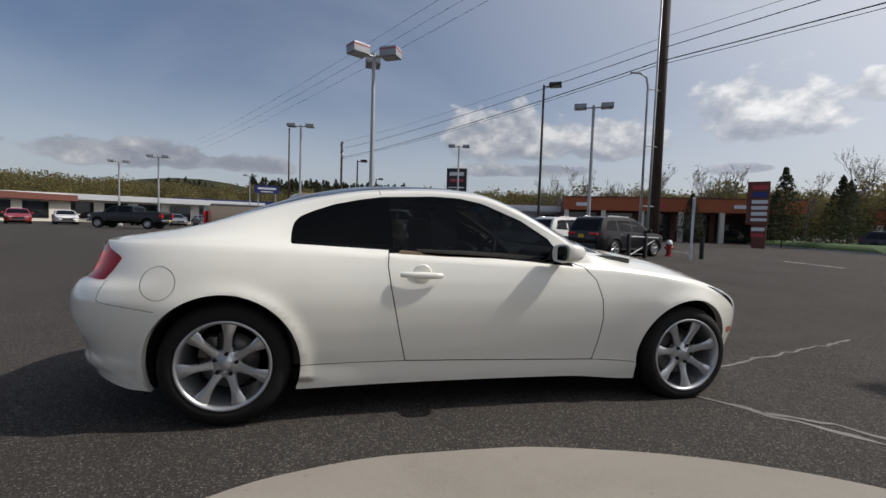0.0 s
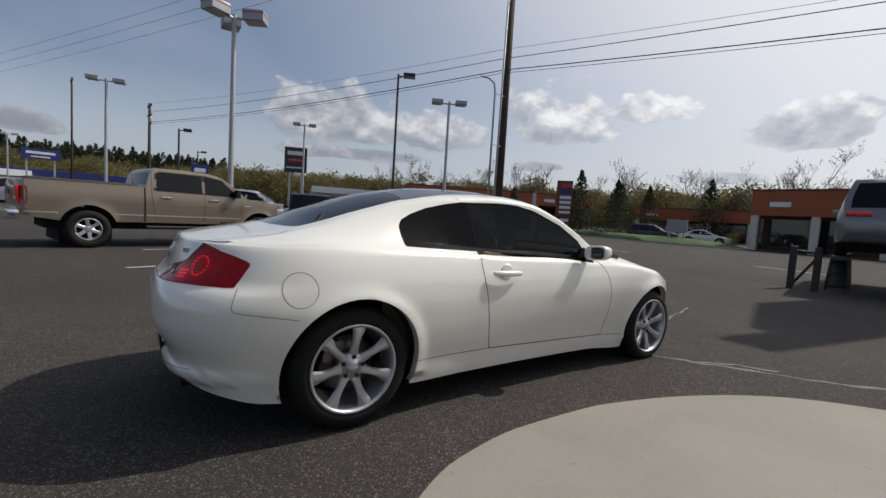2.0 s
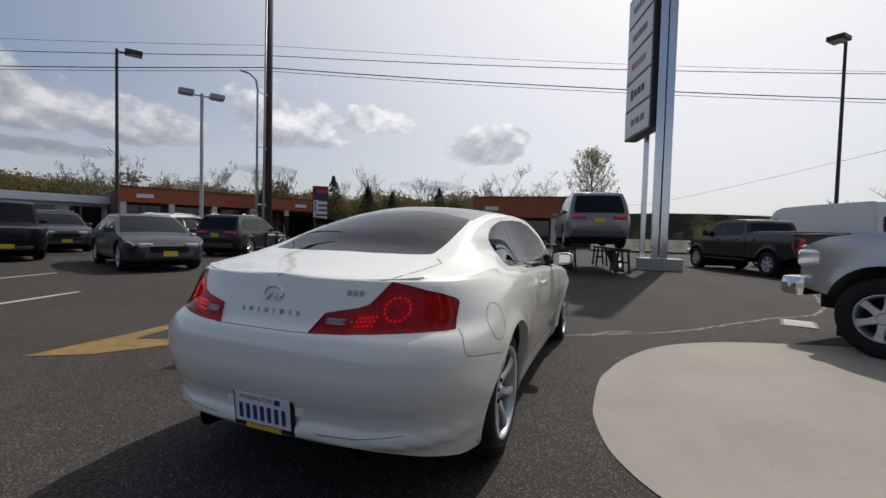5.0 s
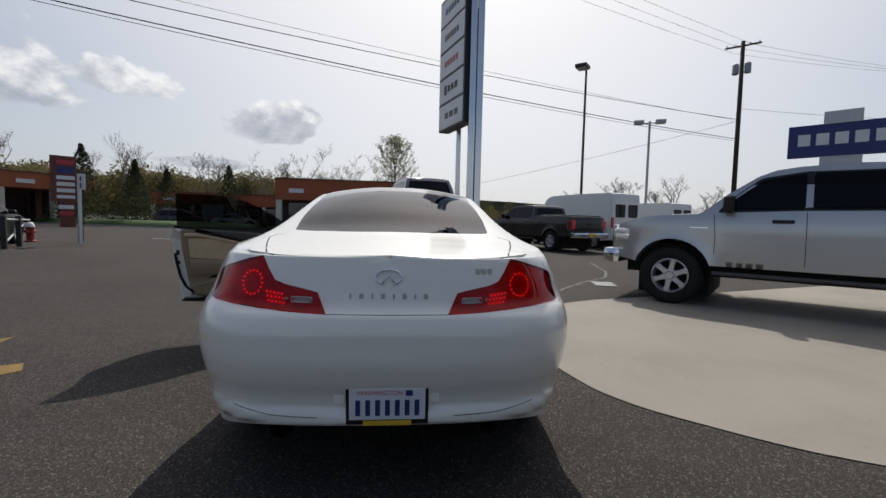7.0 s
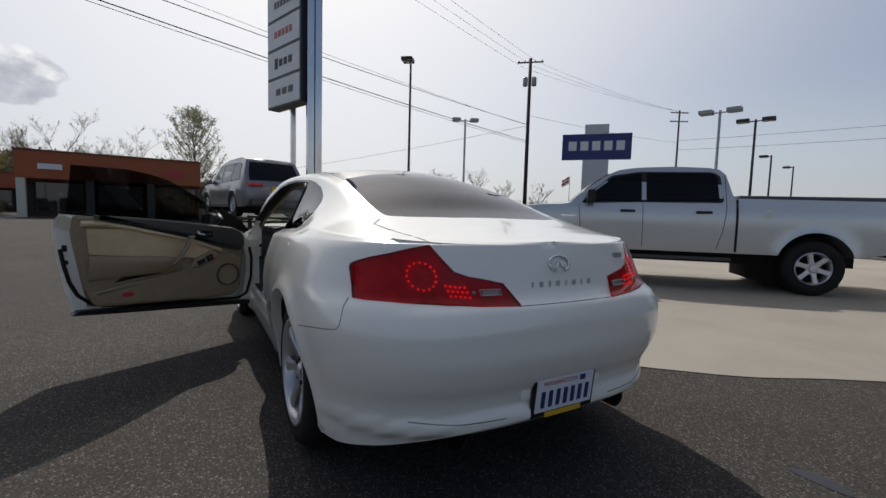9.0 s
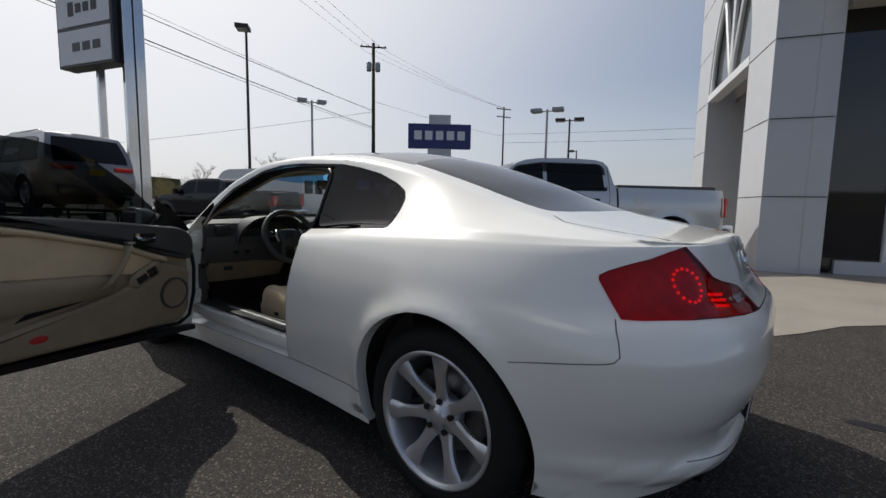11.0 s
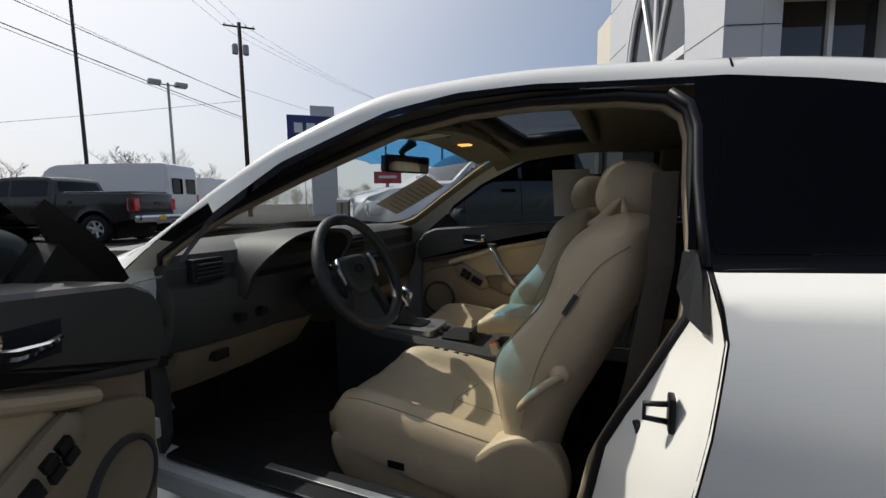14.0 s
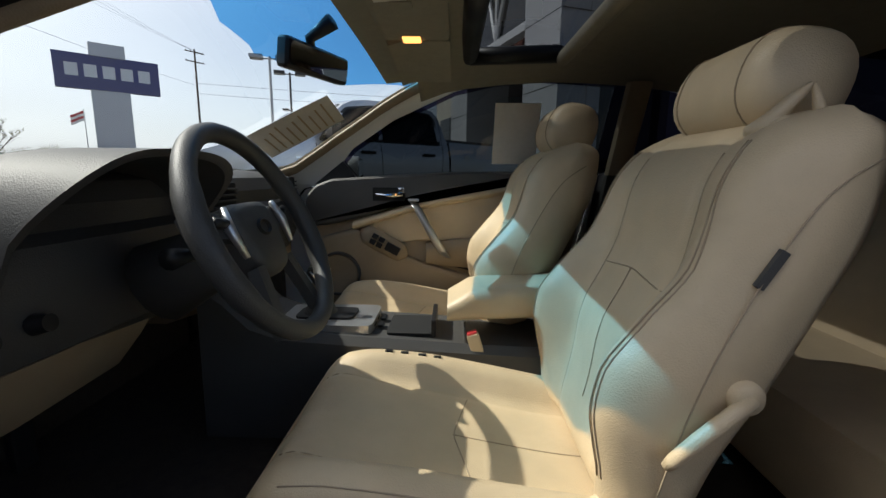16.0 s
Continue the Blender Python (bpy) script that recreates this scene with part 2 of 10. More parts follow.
def concrete_material(name, color, scale=1.0):
    m, nt, p = material(name)
    tc = nt.nodes.new("ShaderNodeTexCoord")
    vec = tc.outputs["Object"]
    big = noise_tex(nt, 0.9 * scale, 6, 0.62, vec=vec, dist=0.4)
    fine = noise_tex(nt, 95 * scale, 4, 0.6, vec=vec)
    v = mathn(nt, "ADD", mathn(nt, "MULTIPLY", big, 0.7), mathn(nt, "MULTIPLY", fine, 0.3))
    r = ramp(nt, [(0.3, tuple(c * 0.80 for c in color)), (0.5, color), (0.72, tuple(min(1, c * 1.14) for c in color))])
    nt.links.new(v, r.inputs[0])
    spots = noise_tex(nt, 14 * scale, 2, 0.4, vec=vec)
    s2 = ramp(nt, [(0.70, 0.0), (0.76, 0.35)])
    nt.links.new(spots, s2.inputs[0])
    c = mixc(nt, s2.outputs[0], r.outputs[0], tuple(k * 0.45 for k in color))
    nt.links.new(c, p.inputs["Base Color"])
    p.inputs["Roughness"].default_value = 0.85
    bump(nt, p, fine, 0.25, 0.003)
    return m


def grass_material():
    return mat("grass", (0.034, 0.072, 0.011), 0.9, grain=0.5, scale=60, bmp=0.6)


M = {}
M["asphalt"] = asphalt_material()
M["pad"] = concrete_material("pad_concrete", (0.27, 0.245, 0.21))
M["curb"] = concrete_material("curb_concrete", (0.42, 0.41, 0.39))
M["grass"] = grass_material()
M["white_paint"] = paint("pearl_white_paint", (0.85, 0.838, 0.775), 0.02, 0.28)
M["roof_black"] = paint("black_roof_gloss", (0.008, 0.009, 0.014), 0.1, 0.3, 0.8)
M["black_trim"] = mat("black_trim", (0.010, 0.010, 0.011), 0.42, spec=0.35, grain=0.15, scale=90)
M["gap_soft"] = mat("seam_shade", (0.30, 0.295, 0.27), 0.9)
M["gap"] = mat("gap_black", (0.006, 0.006, 0.006), 0.9)
M["rubber"] = mat("tyre_rubber", (0.010, 0.010, 0.010), 0.75, spec=0.3, grain=0.25, scale=120, bmp=0.15)
M["well"] = mat("wheel_well", (0.008, 0.008, 0.008), 0.95)
M["alloy"] = mat("alloy_silver", (0.55, 0.56, 0.58), 0.32, metal=0.75, grain=0.05, scale=60, coat=0.4)
M["disc"] = mat("brake_disc", (0.16, 0.15, 0.145), 0.4, metal=0.8, grain=0.2, scale=90)
M["chrome"] = mat("chrome", (0.75, 0.76, 0.78), 0.08, metal=1.0)
M["steel"] = mat("polished_steel", (0.62, 0.63, 0.65), 0.16, metal=1.0, grain=0.06, scale=4)
M["galv"] = mat("galvanised_steel", (0.42, 0.43, 0.44), 0.5, metal=0.55, grain=0.12, scale=12)
M["glass_side"] = tint("tinted_glass", (0.066, 0.076, 0.080), 0.016)
M["glass_rear"] = tint("rear_tinted_glass", (0.010, 0.010, 0.018), 0.013)
M["glass_dark"] = tint("dark_glass", (0.06, 0.062, 0.07))
M["glass_clear"] = tint("clear_glass", (0.86, 0.90, 0.89))
M["lamp_red"] = mat("red_lens", (0.60, 0.012, 0.016), 0.22, spec=0.5, grain=0.45, scale=24, coat=0.6, bmp=0.5)
M["lens_red"] = tint("red_lens_cover", (0.80, 0.016, 0.022), 0.03)
M["lamp_dot"] = glow("lit_red_dot", (1.0, 0.10, 0.08), 0.55, (0.6, 0.03, 0.03))
M["amber"] = paint("amber_lens", (0.75, 0.13, 0.01), 0.1, 0.2)
M["lens"] = tint("lamp_lens", (0.85, 0.87, 0.9))
M["lens_white"] = paint("white_lens", (0.26, 0.19, 0.19), 0.1, 0.2)
M["glass_blue"] = tint("blue_glass", (0.13, 0.42, 0.72))
M["glass_roof"] = tint("sunroof_glass", (0.12, 0.13, 0.14))


def leather(name, color, rough=0.5):
    m, nt, p = material(name)
    tc = nt.nodes.new("ShaderNodeTexCoord")
    vor = nt.nodes.new("ShaderNodeTexVoronoi")
    vor.inputs["Scale"].default_value = 420
    nt.links.new(tc.outputs["Object"], vor.inputs["Vector"])
    g = noise_tex(nt, 7, 4, vec=tc.outputs["Object"])
    r = ramp(nt, [(0.3, tuple(c * 0.88 for c in color)), (0.7, tuple(min(1, c * 1.08) for c in color))])
    nt.links.new(g, r.inputs[0])
    nt.links.new(r.outputs[0], p.inputs["Base Color"])
    p.inputs["Roughness"].default_value = rough
    h = mathn(nt, "ADD", mathn(nt, "MULTIPLY", vor.outputs["Distance"], 0.5), mathn(nt, "MULTIPLY", noise_tex(nt, 22, 4, vec=tc.outputs["Object"]), 1.2))
    bump(nt, p, h, 0.22, 0.004)
    return m


M["leather"] = leather("beige_leather", (0.60, 0.468, 0.295), 0.46)
M["leather_dark"] = leather("charcoal_leather", (0.045, 0.044, 0.042), 0.5)
M["trim_beige"] = leather("beige_trim", (0.29, 0.222, 0.143), 0.6)
M["trim_dark"] = leather("dark_soft_trim", (0.055, 0.053, 0.050), 0.58)
M["rubber_grey"] = mat("worn_grey_rubber", (0.13, 0.128, 0.13), 0.42, grain=0.2, scale=120, bmp=0.1)
M["headliner"] = mat("headliner_cloth", (0.235, 0.212, 0.162), 0.95, grain=0.12, scale=300, bmp=0.2)
M["carpet"] = mat("dark_carpet", (0.048, 0.036, 0.028), 0.98, grain=0.4, scale=350, bmp=0.5)
M["seam"] = mat("seam_thread", (0.38, 0.295, 0.195), 0.9)
M["silver_trim"] = mat("brushed_trim", (0.55, 0.55, 0.55), 0.35, metal=0.85, grain=0.08, scale=150)
M["buckle_red"] = mat("red_button", (0.75, 0.06, 0.07), 0.4)
M["belt"] = mat("seat_belt_web", (0.20, 0.165, 0.13), 0.85, grain=0.15, scale=500, bmp=0.2)
M["paper"] = mat("printed_paper", (0.62, 0.60, 0.56), 0.8, grain=0.08, scale=60)
M["dome"] = glow("dome_lamp", (1.0, 0.42, 0.10), 1.4, (0.8, 0.6, 0.4))
M["mirror"] = mat("mirror_glass", (0.8, 0.82, 0.83), 0.02, metal=1.0)
M["reflector"] = paint("red_reflector", (0.5, 0.02, 0.015), 0.15, 0.3)

# ---- mesh helpers ----
from mathutils.geometry import delaunay_2d_cdt


def obj(name, verts, faces, material, parent=None, label="", smooth=True, normals=None):
    me = bpy.data.meshes.new(name)
    me.from_pydata([tuple(v) for v in verts], [], faces)
    me.validate()
    if material is not None:
        me.materials.append(material)
    if smooth:
        me.polygons.foreach_set("use_smooth", [True] * len(me.polygons))
    if normals is not None:
        me.normals_split_custom_set_from_vertices(normals)
    ob = new(name, me)
    if parent is not None:
        ob.parent = parent
    if label:
        ob["label"] = label
    return ob


def part(name, bm, material, parent=None, label="", smooth=False, angle=0.6):
    """Links a bmesh as one mesh object under a thing or a part."""
    if smooth:
        for f in bm.faces:
            f.smooth = True
        for e in bm.edges:
            if len(e.link_faces) == 2 and e.calc_face_angle(0) > angle:
                e.smooth = False
    me = bpy.data.meshes.new(name)
    bm.to_mesh(me)
    bm.free()
    mats = material if isinstance(material, (list, tuple)) else [material]
    for m_ in mats:
        me.materials.append(m_)
    ob = new(name, me)
    if parent is not None:
        ob.parent = parent
    if label:
        ob["label"] = label
    return ob


def thing(name, at=(0, 0, 0), rz=0.0, label="", category="", group="", kind=""):
    ob = new(name)
    ob.empty_display_size = 0.1
    ob.matrix_world = pose(*at, 0, 0, rz)
    return tagged(ob, label, category, group, kind)


def box(bm, cx, cy, cz, sx, sy, sz, bevel=0.0, rz=0.0, mat_index=0, seg=2, m=None):
    r = bmesh.ops.create_cube(bm, size=1.0)
    vs = r["verts"]
    bmesh.ops.scale(bm, vec=(sx, sy, sz), verts=vs)
    if bevel > 0:
        es = list({e for v in vs for e in v.link_edges})
        g = bmesh.ops.bevel(bm, geom=es, offset=bevel, segments=seg, profile=0.7, affect="EDGES")
        vs = list({v for f in g["faces"] for v in f.verts} | {v for v in vs if v.is_valid})
    if rz:
        bmesh.ops.rotate(bm, cent=(0, 0, 0), matrix=Matrix.Rotation(radians(rz), 3, "Z"), verts=vs)
    bmesh.ops.translate(bm, vec=(cx, cy, cz), verts=vs)
    if m is not None:
        bmesh.ops.transform(bm, matrix=m, verts=vs)
    for f in {f for v in vs for f in v.link_faces}:
        f.material_index = mat_index
    return vs


def tube(bm, a, b, r0, r1=None, seg=10, caps=True):
    a, b = Vector(a), Vector(b)
    r1 = r0 if r1 is None else r1
    d = b - a
    g = bmesh.ops.create_cone(bm, cap_ends=caps, segments=seg, radius1=r0, radius2=r1, depth=d.length)
    m = Matrix.Translation((a + b) / 2) @ d.to_track_quat("Z", "Y").to_matrix().to_4x4()
    bmesh.ops.transform(bm, matrix=m, verts=g["verts"])
    return g["verts"]


def sweep(bm, pts, radius, seg=8, caps=True):
    """A round bar along a chain of points; radius is one value or one a point."""
    pts = [Vector(p) for p in pts]
    rs = radius if isinstance(radius, (list, tuple)) else [radius] * len(pts)
    rings, up = [], Vector((0, 0, 1))
    for i, p in enumerate(pts):
        d = (pts[min(i + 1, len(pts) - 1)] - pts[max(i - 1, 0)]).normalized()
        if abs(d.dot(up)) > 0.95:
            up = Vector((1, 0, 0)) if abs(d.x) < 0.9 else Vector((0, 1, 0))
        a = d.cross(up).normalized()
        b = a.cross(d)
        up = b
        rings.append([bm.verts.new(p + rs[i] * (math.cos(k * math.tau / seg) * a + math.sin(k * math.tau / seg) * b)) for k in range(seg)])
    for r, s in zip(rings, rings[1:]):
        for k in range(seg):
            bm.faces.new((r[k], r[(k + 1) % seg], s[(k + 1) % seg], s[k]))
    if caps:
        bm.faces.new(rings[0][::-1])
        bm.faces.new(rings[-1])
    return rings


def lathe(bm, profile, seg=40, axis="Y", center=(0, 0, 0)):
    """Turns a profile of (radius, offset) round an axis."""
    rings = []
    for r, o in profile:
        ring = []
        for k in range(seg):
            c, s = math.cos(k * math.tau / seg) * r, math.sin(k * math.tau / seg) * r
            v = {"Y": (c, o, s), "X": (o, c, s), "Z": (c, s, o)}[axis]
            ring.append(bm.verts.new((v[0] + center[0], v[1] + center[1], v[2] + center[2])))
        rings.append(ring)
    for a, b in zip(rings, rings[1:]):
        for k in range(seg):
            bm.faces.new((a[k], a[(k + 1) % seg], b[(k + 1) % seg], b[k]))
    return rings


def loft(bm, rings, closed=True, caps=True):
    """Skins a chain of rings with the same number of points."""
    vr = [[bm.verts.new(p) for p in r] for r in rings]
    n = len(vr[0])
    for a, b in zip(vr, vr[1:]):
        for k in range(n if closed else n - 1):
            bm.faces.new((a[k], a[(k + 1) % n], b[(k + 1) % n], b[k]))
    if caps and closed:
        bm.faces.new(vr[0][::-1])
        bm.faces.new(vr[-1])
    bmesh.ops.recalc_face_normals(bm, faces=bm.faces)
    return vr


def prism(bm, poly, a, b, axis="Y", mat_index=0):
    """A flat outline pushed from a to b along an axis; poly in the other two coordinates."""
    def at(p, o):
        return {"Y": (p[0], o, p[1]), "X": (o, p[0], p[1]), "Z": (p[0], p[1], o)}[axis]
    v0, v1 = [bm.verts.new(at(p, a)) for p in poly], [bm.verts.new(at(p, b)) for p in poly]
    n = len(poly)
    fs = [bm.faces.new(v0), bm.faces.new(v1[::-1])]
    fs += [bm.faces.new((v0[k], v1[k], v1[(k + 1) % n], v0[(k + 1) % n])) for k in range(n)]
    for f in fs:
        f.material_index = mat_index
    bmesh.ops.recalc_face_normals(bm, faces=fs)
    return v0 + v1


def curve_of(xs, ys):
    """A smooth curve through the given stations (monotone between them)."""
    xs, ys = np.array(xs, float), np.array(ys, float)
    h, d = np.diff(xs), np.diff(ys) / np.diff(xs)
    m = np.zeros(len(xs))
    m[0], m[-1] = d[0], d[-1]
    for i in range(1, len(xs) - 1):
        if d[i - 1] * d[i] > 0:
            w1, w2 = 2 * h[i] + h[i - 1], h[i] + 2 * h[i - 1]
            m[i] = (w1 + w2) / (w1 / d[i - 1] + w2 / d[i])

    def f(x):
        x = min(max(x, xs[0]), xs[-1])
        i = min(max(int(np.searchsorted(xs, x)) - 1, 0), len(h) - 1)
        t = (x - xs[i]) / h[i]
        return float((2 * t**3 - 3 * t**2 + 1) * ys[i] + (t**3 - 2 * t**2 + t) * h[i] * m[i] + (-2 * t**3 + 3 * t**2) * ys[i + 1] + (t**3 - t**2) * h[i] * m[i + 1])
    return f


def text_part(name, body, size, material, parent, m, depth=0.004, align="CENTER", label="", squash=1.0):
    """Lettering in the built-in font as a mesh."""
    cu = bpy.data.curves.new(name, "FONT")
    cu.body, cu.size, cu.extrude, cu.align_x, cu.align_y = body, size, depth / 2, align, "CENTER"
    tmp = bpy.data.objects.new(name, cu)
    scene.collection.objects.link(tmp)
    dg = bpy.context.evaluated_depsgraph_get()
    me = bpy.data.meshes.new_from_object(tmp.evaluated_get(dg))
    bpy.data.objects.remove(tmp)
    me.transform(m @ Matrix.Diagonal((squash, 1, 1, 1)))
    me.materials.clear()
    me.materials.append(material)
    ob = new(name, me)
    ob.parent = parent
    if label:
        ob["label"] = label
    return ob


def inside(poly, x, y):
    c, n = False, len(poly)
    j = n - 1
    for i in range(n):
        (xi, yi), (xj, yj) = poly[i], poly[j]
        if (yi > y) != (yj > y) and x < (xj - xi) * (y - yi) / (yj - yi) + xi:
            c = not c
        j = i
    return c


def dense(poly, step, closed=True):
    out = []
    n = len(poly)
    for i in range(n if closed else n - 1):
        a, b = Vector(poly[i]), Vector(poly[(i + 1) % n])
        k = max(1, int((b - a).length / step))
        out += [tuple(a.lerp(b, q / k)) for q in range(k)]
    if not closed:
        out.append(tuple(poly[-1]))
    return out


def rounded(poly, r, seg=4):
    """An outline with its corners rounded."""
    out, n = [], len(poly)
    for i in range(n):
        p, a, b = Vector(poly[i]), Vector(poly[i - 1]), Vector(poly[(i + 1) % n])
        ra = min(r, (a - p).length * 0.45)
        rb = min(r, (b - p).length * 0.45)
        s, e = p + (a - p).normalized() * ra, p + (b - p).normalized() * rb
        for k in range(seg + 1):
            t = k / seg
            out.append(tuple((1 - t) ** 2 * s + 2 * t * (1 - t) * p + t * t * e))
    return out

# ---- the white coupe: one smooth skin, cut into panels, glass and lamps ----
X0, X1 = -1.35, 1.15          # where the rear and front corners begin to round
RWX, FWX, RWZ, FWZ = -1.42, 1.44, 0.338, 0.302
rear_end = curve_of([0.2, 0.30, 0.325, 0.355, 0.385, 0.43, 0.50, 0.60, 0.68, 0.755, 0.772, 0.80, 0.90, 0.99, 1.05], [-2.19, -2.238, -2.268, -2.270, -2.252, -2.262, -2.298, -2.325, -2.325, -2.302, -2.278, -2.248, -2.214, -2.18, -2.15])
front_end = curve_of([0.12, 0.3, 0.45, 0.58, 0.68, 0.8, 1.0], [2.10, 2.22, 2.26, 2.25, 2.18, 2.05, 1.9])
half_w = curve_of([-2.4, -1.85, -1.425, -1.0, -0.6, 0.0, 0.8, 1.1, 1.43, 1.8, 2.3], [0.90, 0.902, 0.906, 0.892, 0.872, 0.866, 0.868, 0.878, 0.893, 0.88, 0.87])
tuck = curve_of([0.12, 0.22, 0.31, 0.42, 0.55, 0.66, 0.76, 0.84, 0.90, 0.96, 1.02], [-0.085, -0.062, -0.052, -0.030, -0.008, 0.0, -0.010, -0.028, -0.048, -0.075, -0.11])
z_shoulder = curve_of([-2.4, -2.1, -1.8, -1.45, -1.0, -0.5, 0.0, 0.5, 0.9, 1.2, 1.5, 1.8, 2.05, 2.3], [0.975, 0.975, 0.97, 0.965, 0.955, 0.93, 0.905, 0.875, 0.855, 0.825, 0.765, 0.69, 0.62, 0.57])
z_bottom = curve_of([-2.4, -2.25, -2.0, -1.82, -1.0, -0.5, 0.6, 1.05, 1.8, 2.3], [0.335, 0.325, 0.25, 0.21, 0.185, 0.185, 0.175, 0.14, 0.15, 0.17])
z_center = curve_of([-2.33, -2.2, -2.05, -1.8, -1.62, -1.4, -1.0, -0.65, -0.3, -0.05, 0.15, 0.5, 0.8, 1.02, 1.25, 1.5, 1.8, 2.05, 2.25], [0.970, 0.986, 1.014, 1.057, 1.105, 1.195, 1.32, 1.378, 1.39, 1.382, 1.35, 1.215, 1.075, 0.98, 0.952, 0.905, 0.825, 0.73, 0.60])
z_rail = curve_of([-2.3, -2.1, -1.9, -1.6, -1.3, -1.0, -0.6, -0.28, 0.0, 0.25, 0.45, 0.62, 0.78, 1.0, 1.25, 1.5, 1.8, 2.05, 2.25], [0.966, 0.984, 1.010, 1.073, 1.165, 1.245, 1.31, 1.326, 1.306, 1.216, 1.108, 1.005, 0.932, 0.915, 0.895, 0.85, 0.765, 0.675, 0.585])
y_rail = curve_of([-2.3, -1.9, -1.6, -1.3, -1.0, -0.5, 0.0, 0.3, 0.55, 0.78, 1.0, 1.4, 1.8, 2.3], [0.60, 0.615, 0.60, 0.578, 0.562, 0.575, 0.648, 0.722, 0.762, 0.775, 0.70, 0.60, 0.52, 0.45])
z_belt = curve_of([-2.3, -1.9, -1.5, -1.1, -0.5, 0.0, 0.5, 0.8, 1.1, 1.5, 1.8, 2.05, 2.3], [0.968, 0.990, 1.008, 1.012, 0.972, 0.945, 0.91, 0.893, 0.862, 0.80, 0.72, 0.645, 0.578])


green_in = curve_of([-2.4, -1.75, -1.35, -1.05, -0.65, -0.30, 0.15, 0.5, 2.4], [0.0, 0.0, 0.7, 1.6, 1.8, 1.6, 0.6, 0.0, 0.0])


def flare(x, z):
    """The lips of the wheel arches stand a little proud."""
    out = 0.0
    for cx, cz, r in ((RWX, RWZ, 0.386), (FWX, FWZ, 0.372)):
        d = math.hypot(x - cx, z - cz) - r
        if z > cz - 0.1:
            out += 0.016 * math.exp(-(max(d, 0) / 0.05) ** 2)
    return out


corner_n = curve_of([0.2, 0.66, 0.73, 0.80, 0.9, 1.1], [3.5, 3.5, 3.32, 3.05, 2.95, 2.95])


def corner(x, z):
    if x < X0:
        q, n = (X0 - x) / (X0 - rear_end(z)), corner_n(z)
    elif x > X1:
        q, n = (x - X1) / (front_end(z) - X1), 2.6
    else:
        return 1.0
    return max(0.0, 1 - min(q, 1.0) ** n) ** (1 / n)


def skin_xy(s, z):
    """Plan position at the place s along the outline (-1 rear middle, 0 to 1 the flank, 2 nose) and the height z."""
    if s < 0:
        th = -s * math.pi / 2
        n = corner_n(z)
        x = X0 - (X0 - rear_end(z)) * math.sin(th) ** (2 / n)
        return x, max(0.0, (half_w(x) + tuck(z) + flare(x, z))) * math.cos(th) ** (2 / n) if th < math.pi / 2 - 1e-6 else 0.0
    if s > 1:
        th = (s - 1) * math.pi / 2
        n = 2.6
        x = X1 + (front_end(z) - X1) * math.sin(th) ** (2 / n)
        return x, (half_w(x) + tuck(z) + flare(x, z)) * math.cos(th) ** (2 / n) if th < math.pi / 2 - 1e-6 else 0.0
    x = X0 + (X1 - X0) * s
    return x, half_w(x) + tuck(z) + flare(x, z)


def bspline(ctrl, t):
    """A clamped quadratic B-spline."""
    n = len(ctrl) - 2
    t = min(max(t, 0.0), 1.0) * n
    i = min(int(t), n - 1)
    f = t - i
    a, b, c = ctrl[i], ctrl[i + 1], ctrl[i + 2]
    p = a if i == 0 else (a + b) / 2
    q = c if i == n - 1 else (b + c) / 2
    return (1 - f) ** 2 * p + 2 * f * (1 - f) * b + f * f * q


from functools import lru_cache


@lru_cache(None)
def station(s):
    """What stays the same along one cross-section: x guess, shoulder point, and the control points above it."""
    x = skin_xy(s, 0.95 if s < 0.5 else 0.8)[0]
    for _ in range(4):
        zs = z_shoulder(x)
        x, ys = skin_xy(s, zs)
    k = 1.0 if 0 <= s <= 1 else corner(x, zs)
    A = Vector((ys, zs))
    yb = min(ys, max(0.0, ys - 0.03 - 0.032 * green_in(x)))
    B = Vector((yb, max(z_belt(x), zs)))
    zc = z_center(x)
    R = Vector((y_rail(x) * min(1.0, yb / 0.6), max(min(z_rail(x), zc), B.y)))
    C = Vector((0.0, max(zc, R.y)))
    Mm = Vector((R.x * 0.5, R.y + 0.8 * (C.y - R.y)))
    Md = Vector((R.x * 0.8, R.y + 0.42 * (C.y - R.y)))
    ctrl = (A, A.lerp(B, 0.6), B, B.lerp(R, 0.12), B.lerp(R, 0.5), R.lerp(B, 0.16), R, R.lerp(Md, 0.5), Md, Mm, Vector((R.x * 0.2, C.y)), C)
    return x, zs, z_bottom(x), ctrl


def skin(s, v):
    """The right half of the skin: v 0 to 1 from the sill to the shoulder, 1 to 2 over the top to the middle (y is negative)."""
    s, v = float(s), float(v)
    x, zs, zb, ctrl = station(round(s, 6))
    if v <= 1:
        z = zb + (zs - zb) * v
        px, py = skin_xy(s, z)
        return Vector((px, -py, z))
    p = bspline(ctrl, v - 1)
    # the tail leans forwards as it rises to the lid
    lean = min(0.05, 0.75 * max(0.0, p.y - zs)) * min(1.0, max(0.0, (-1.9 - x) / 0.2))
    return Vector((x + lean, -p.x, p.y))


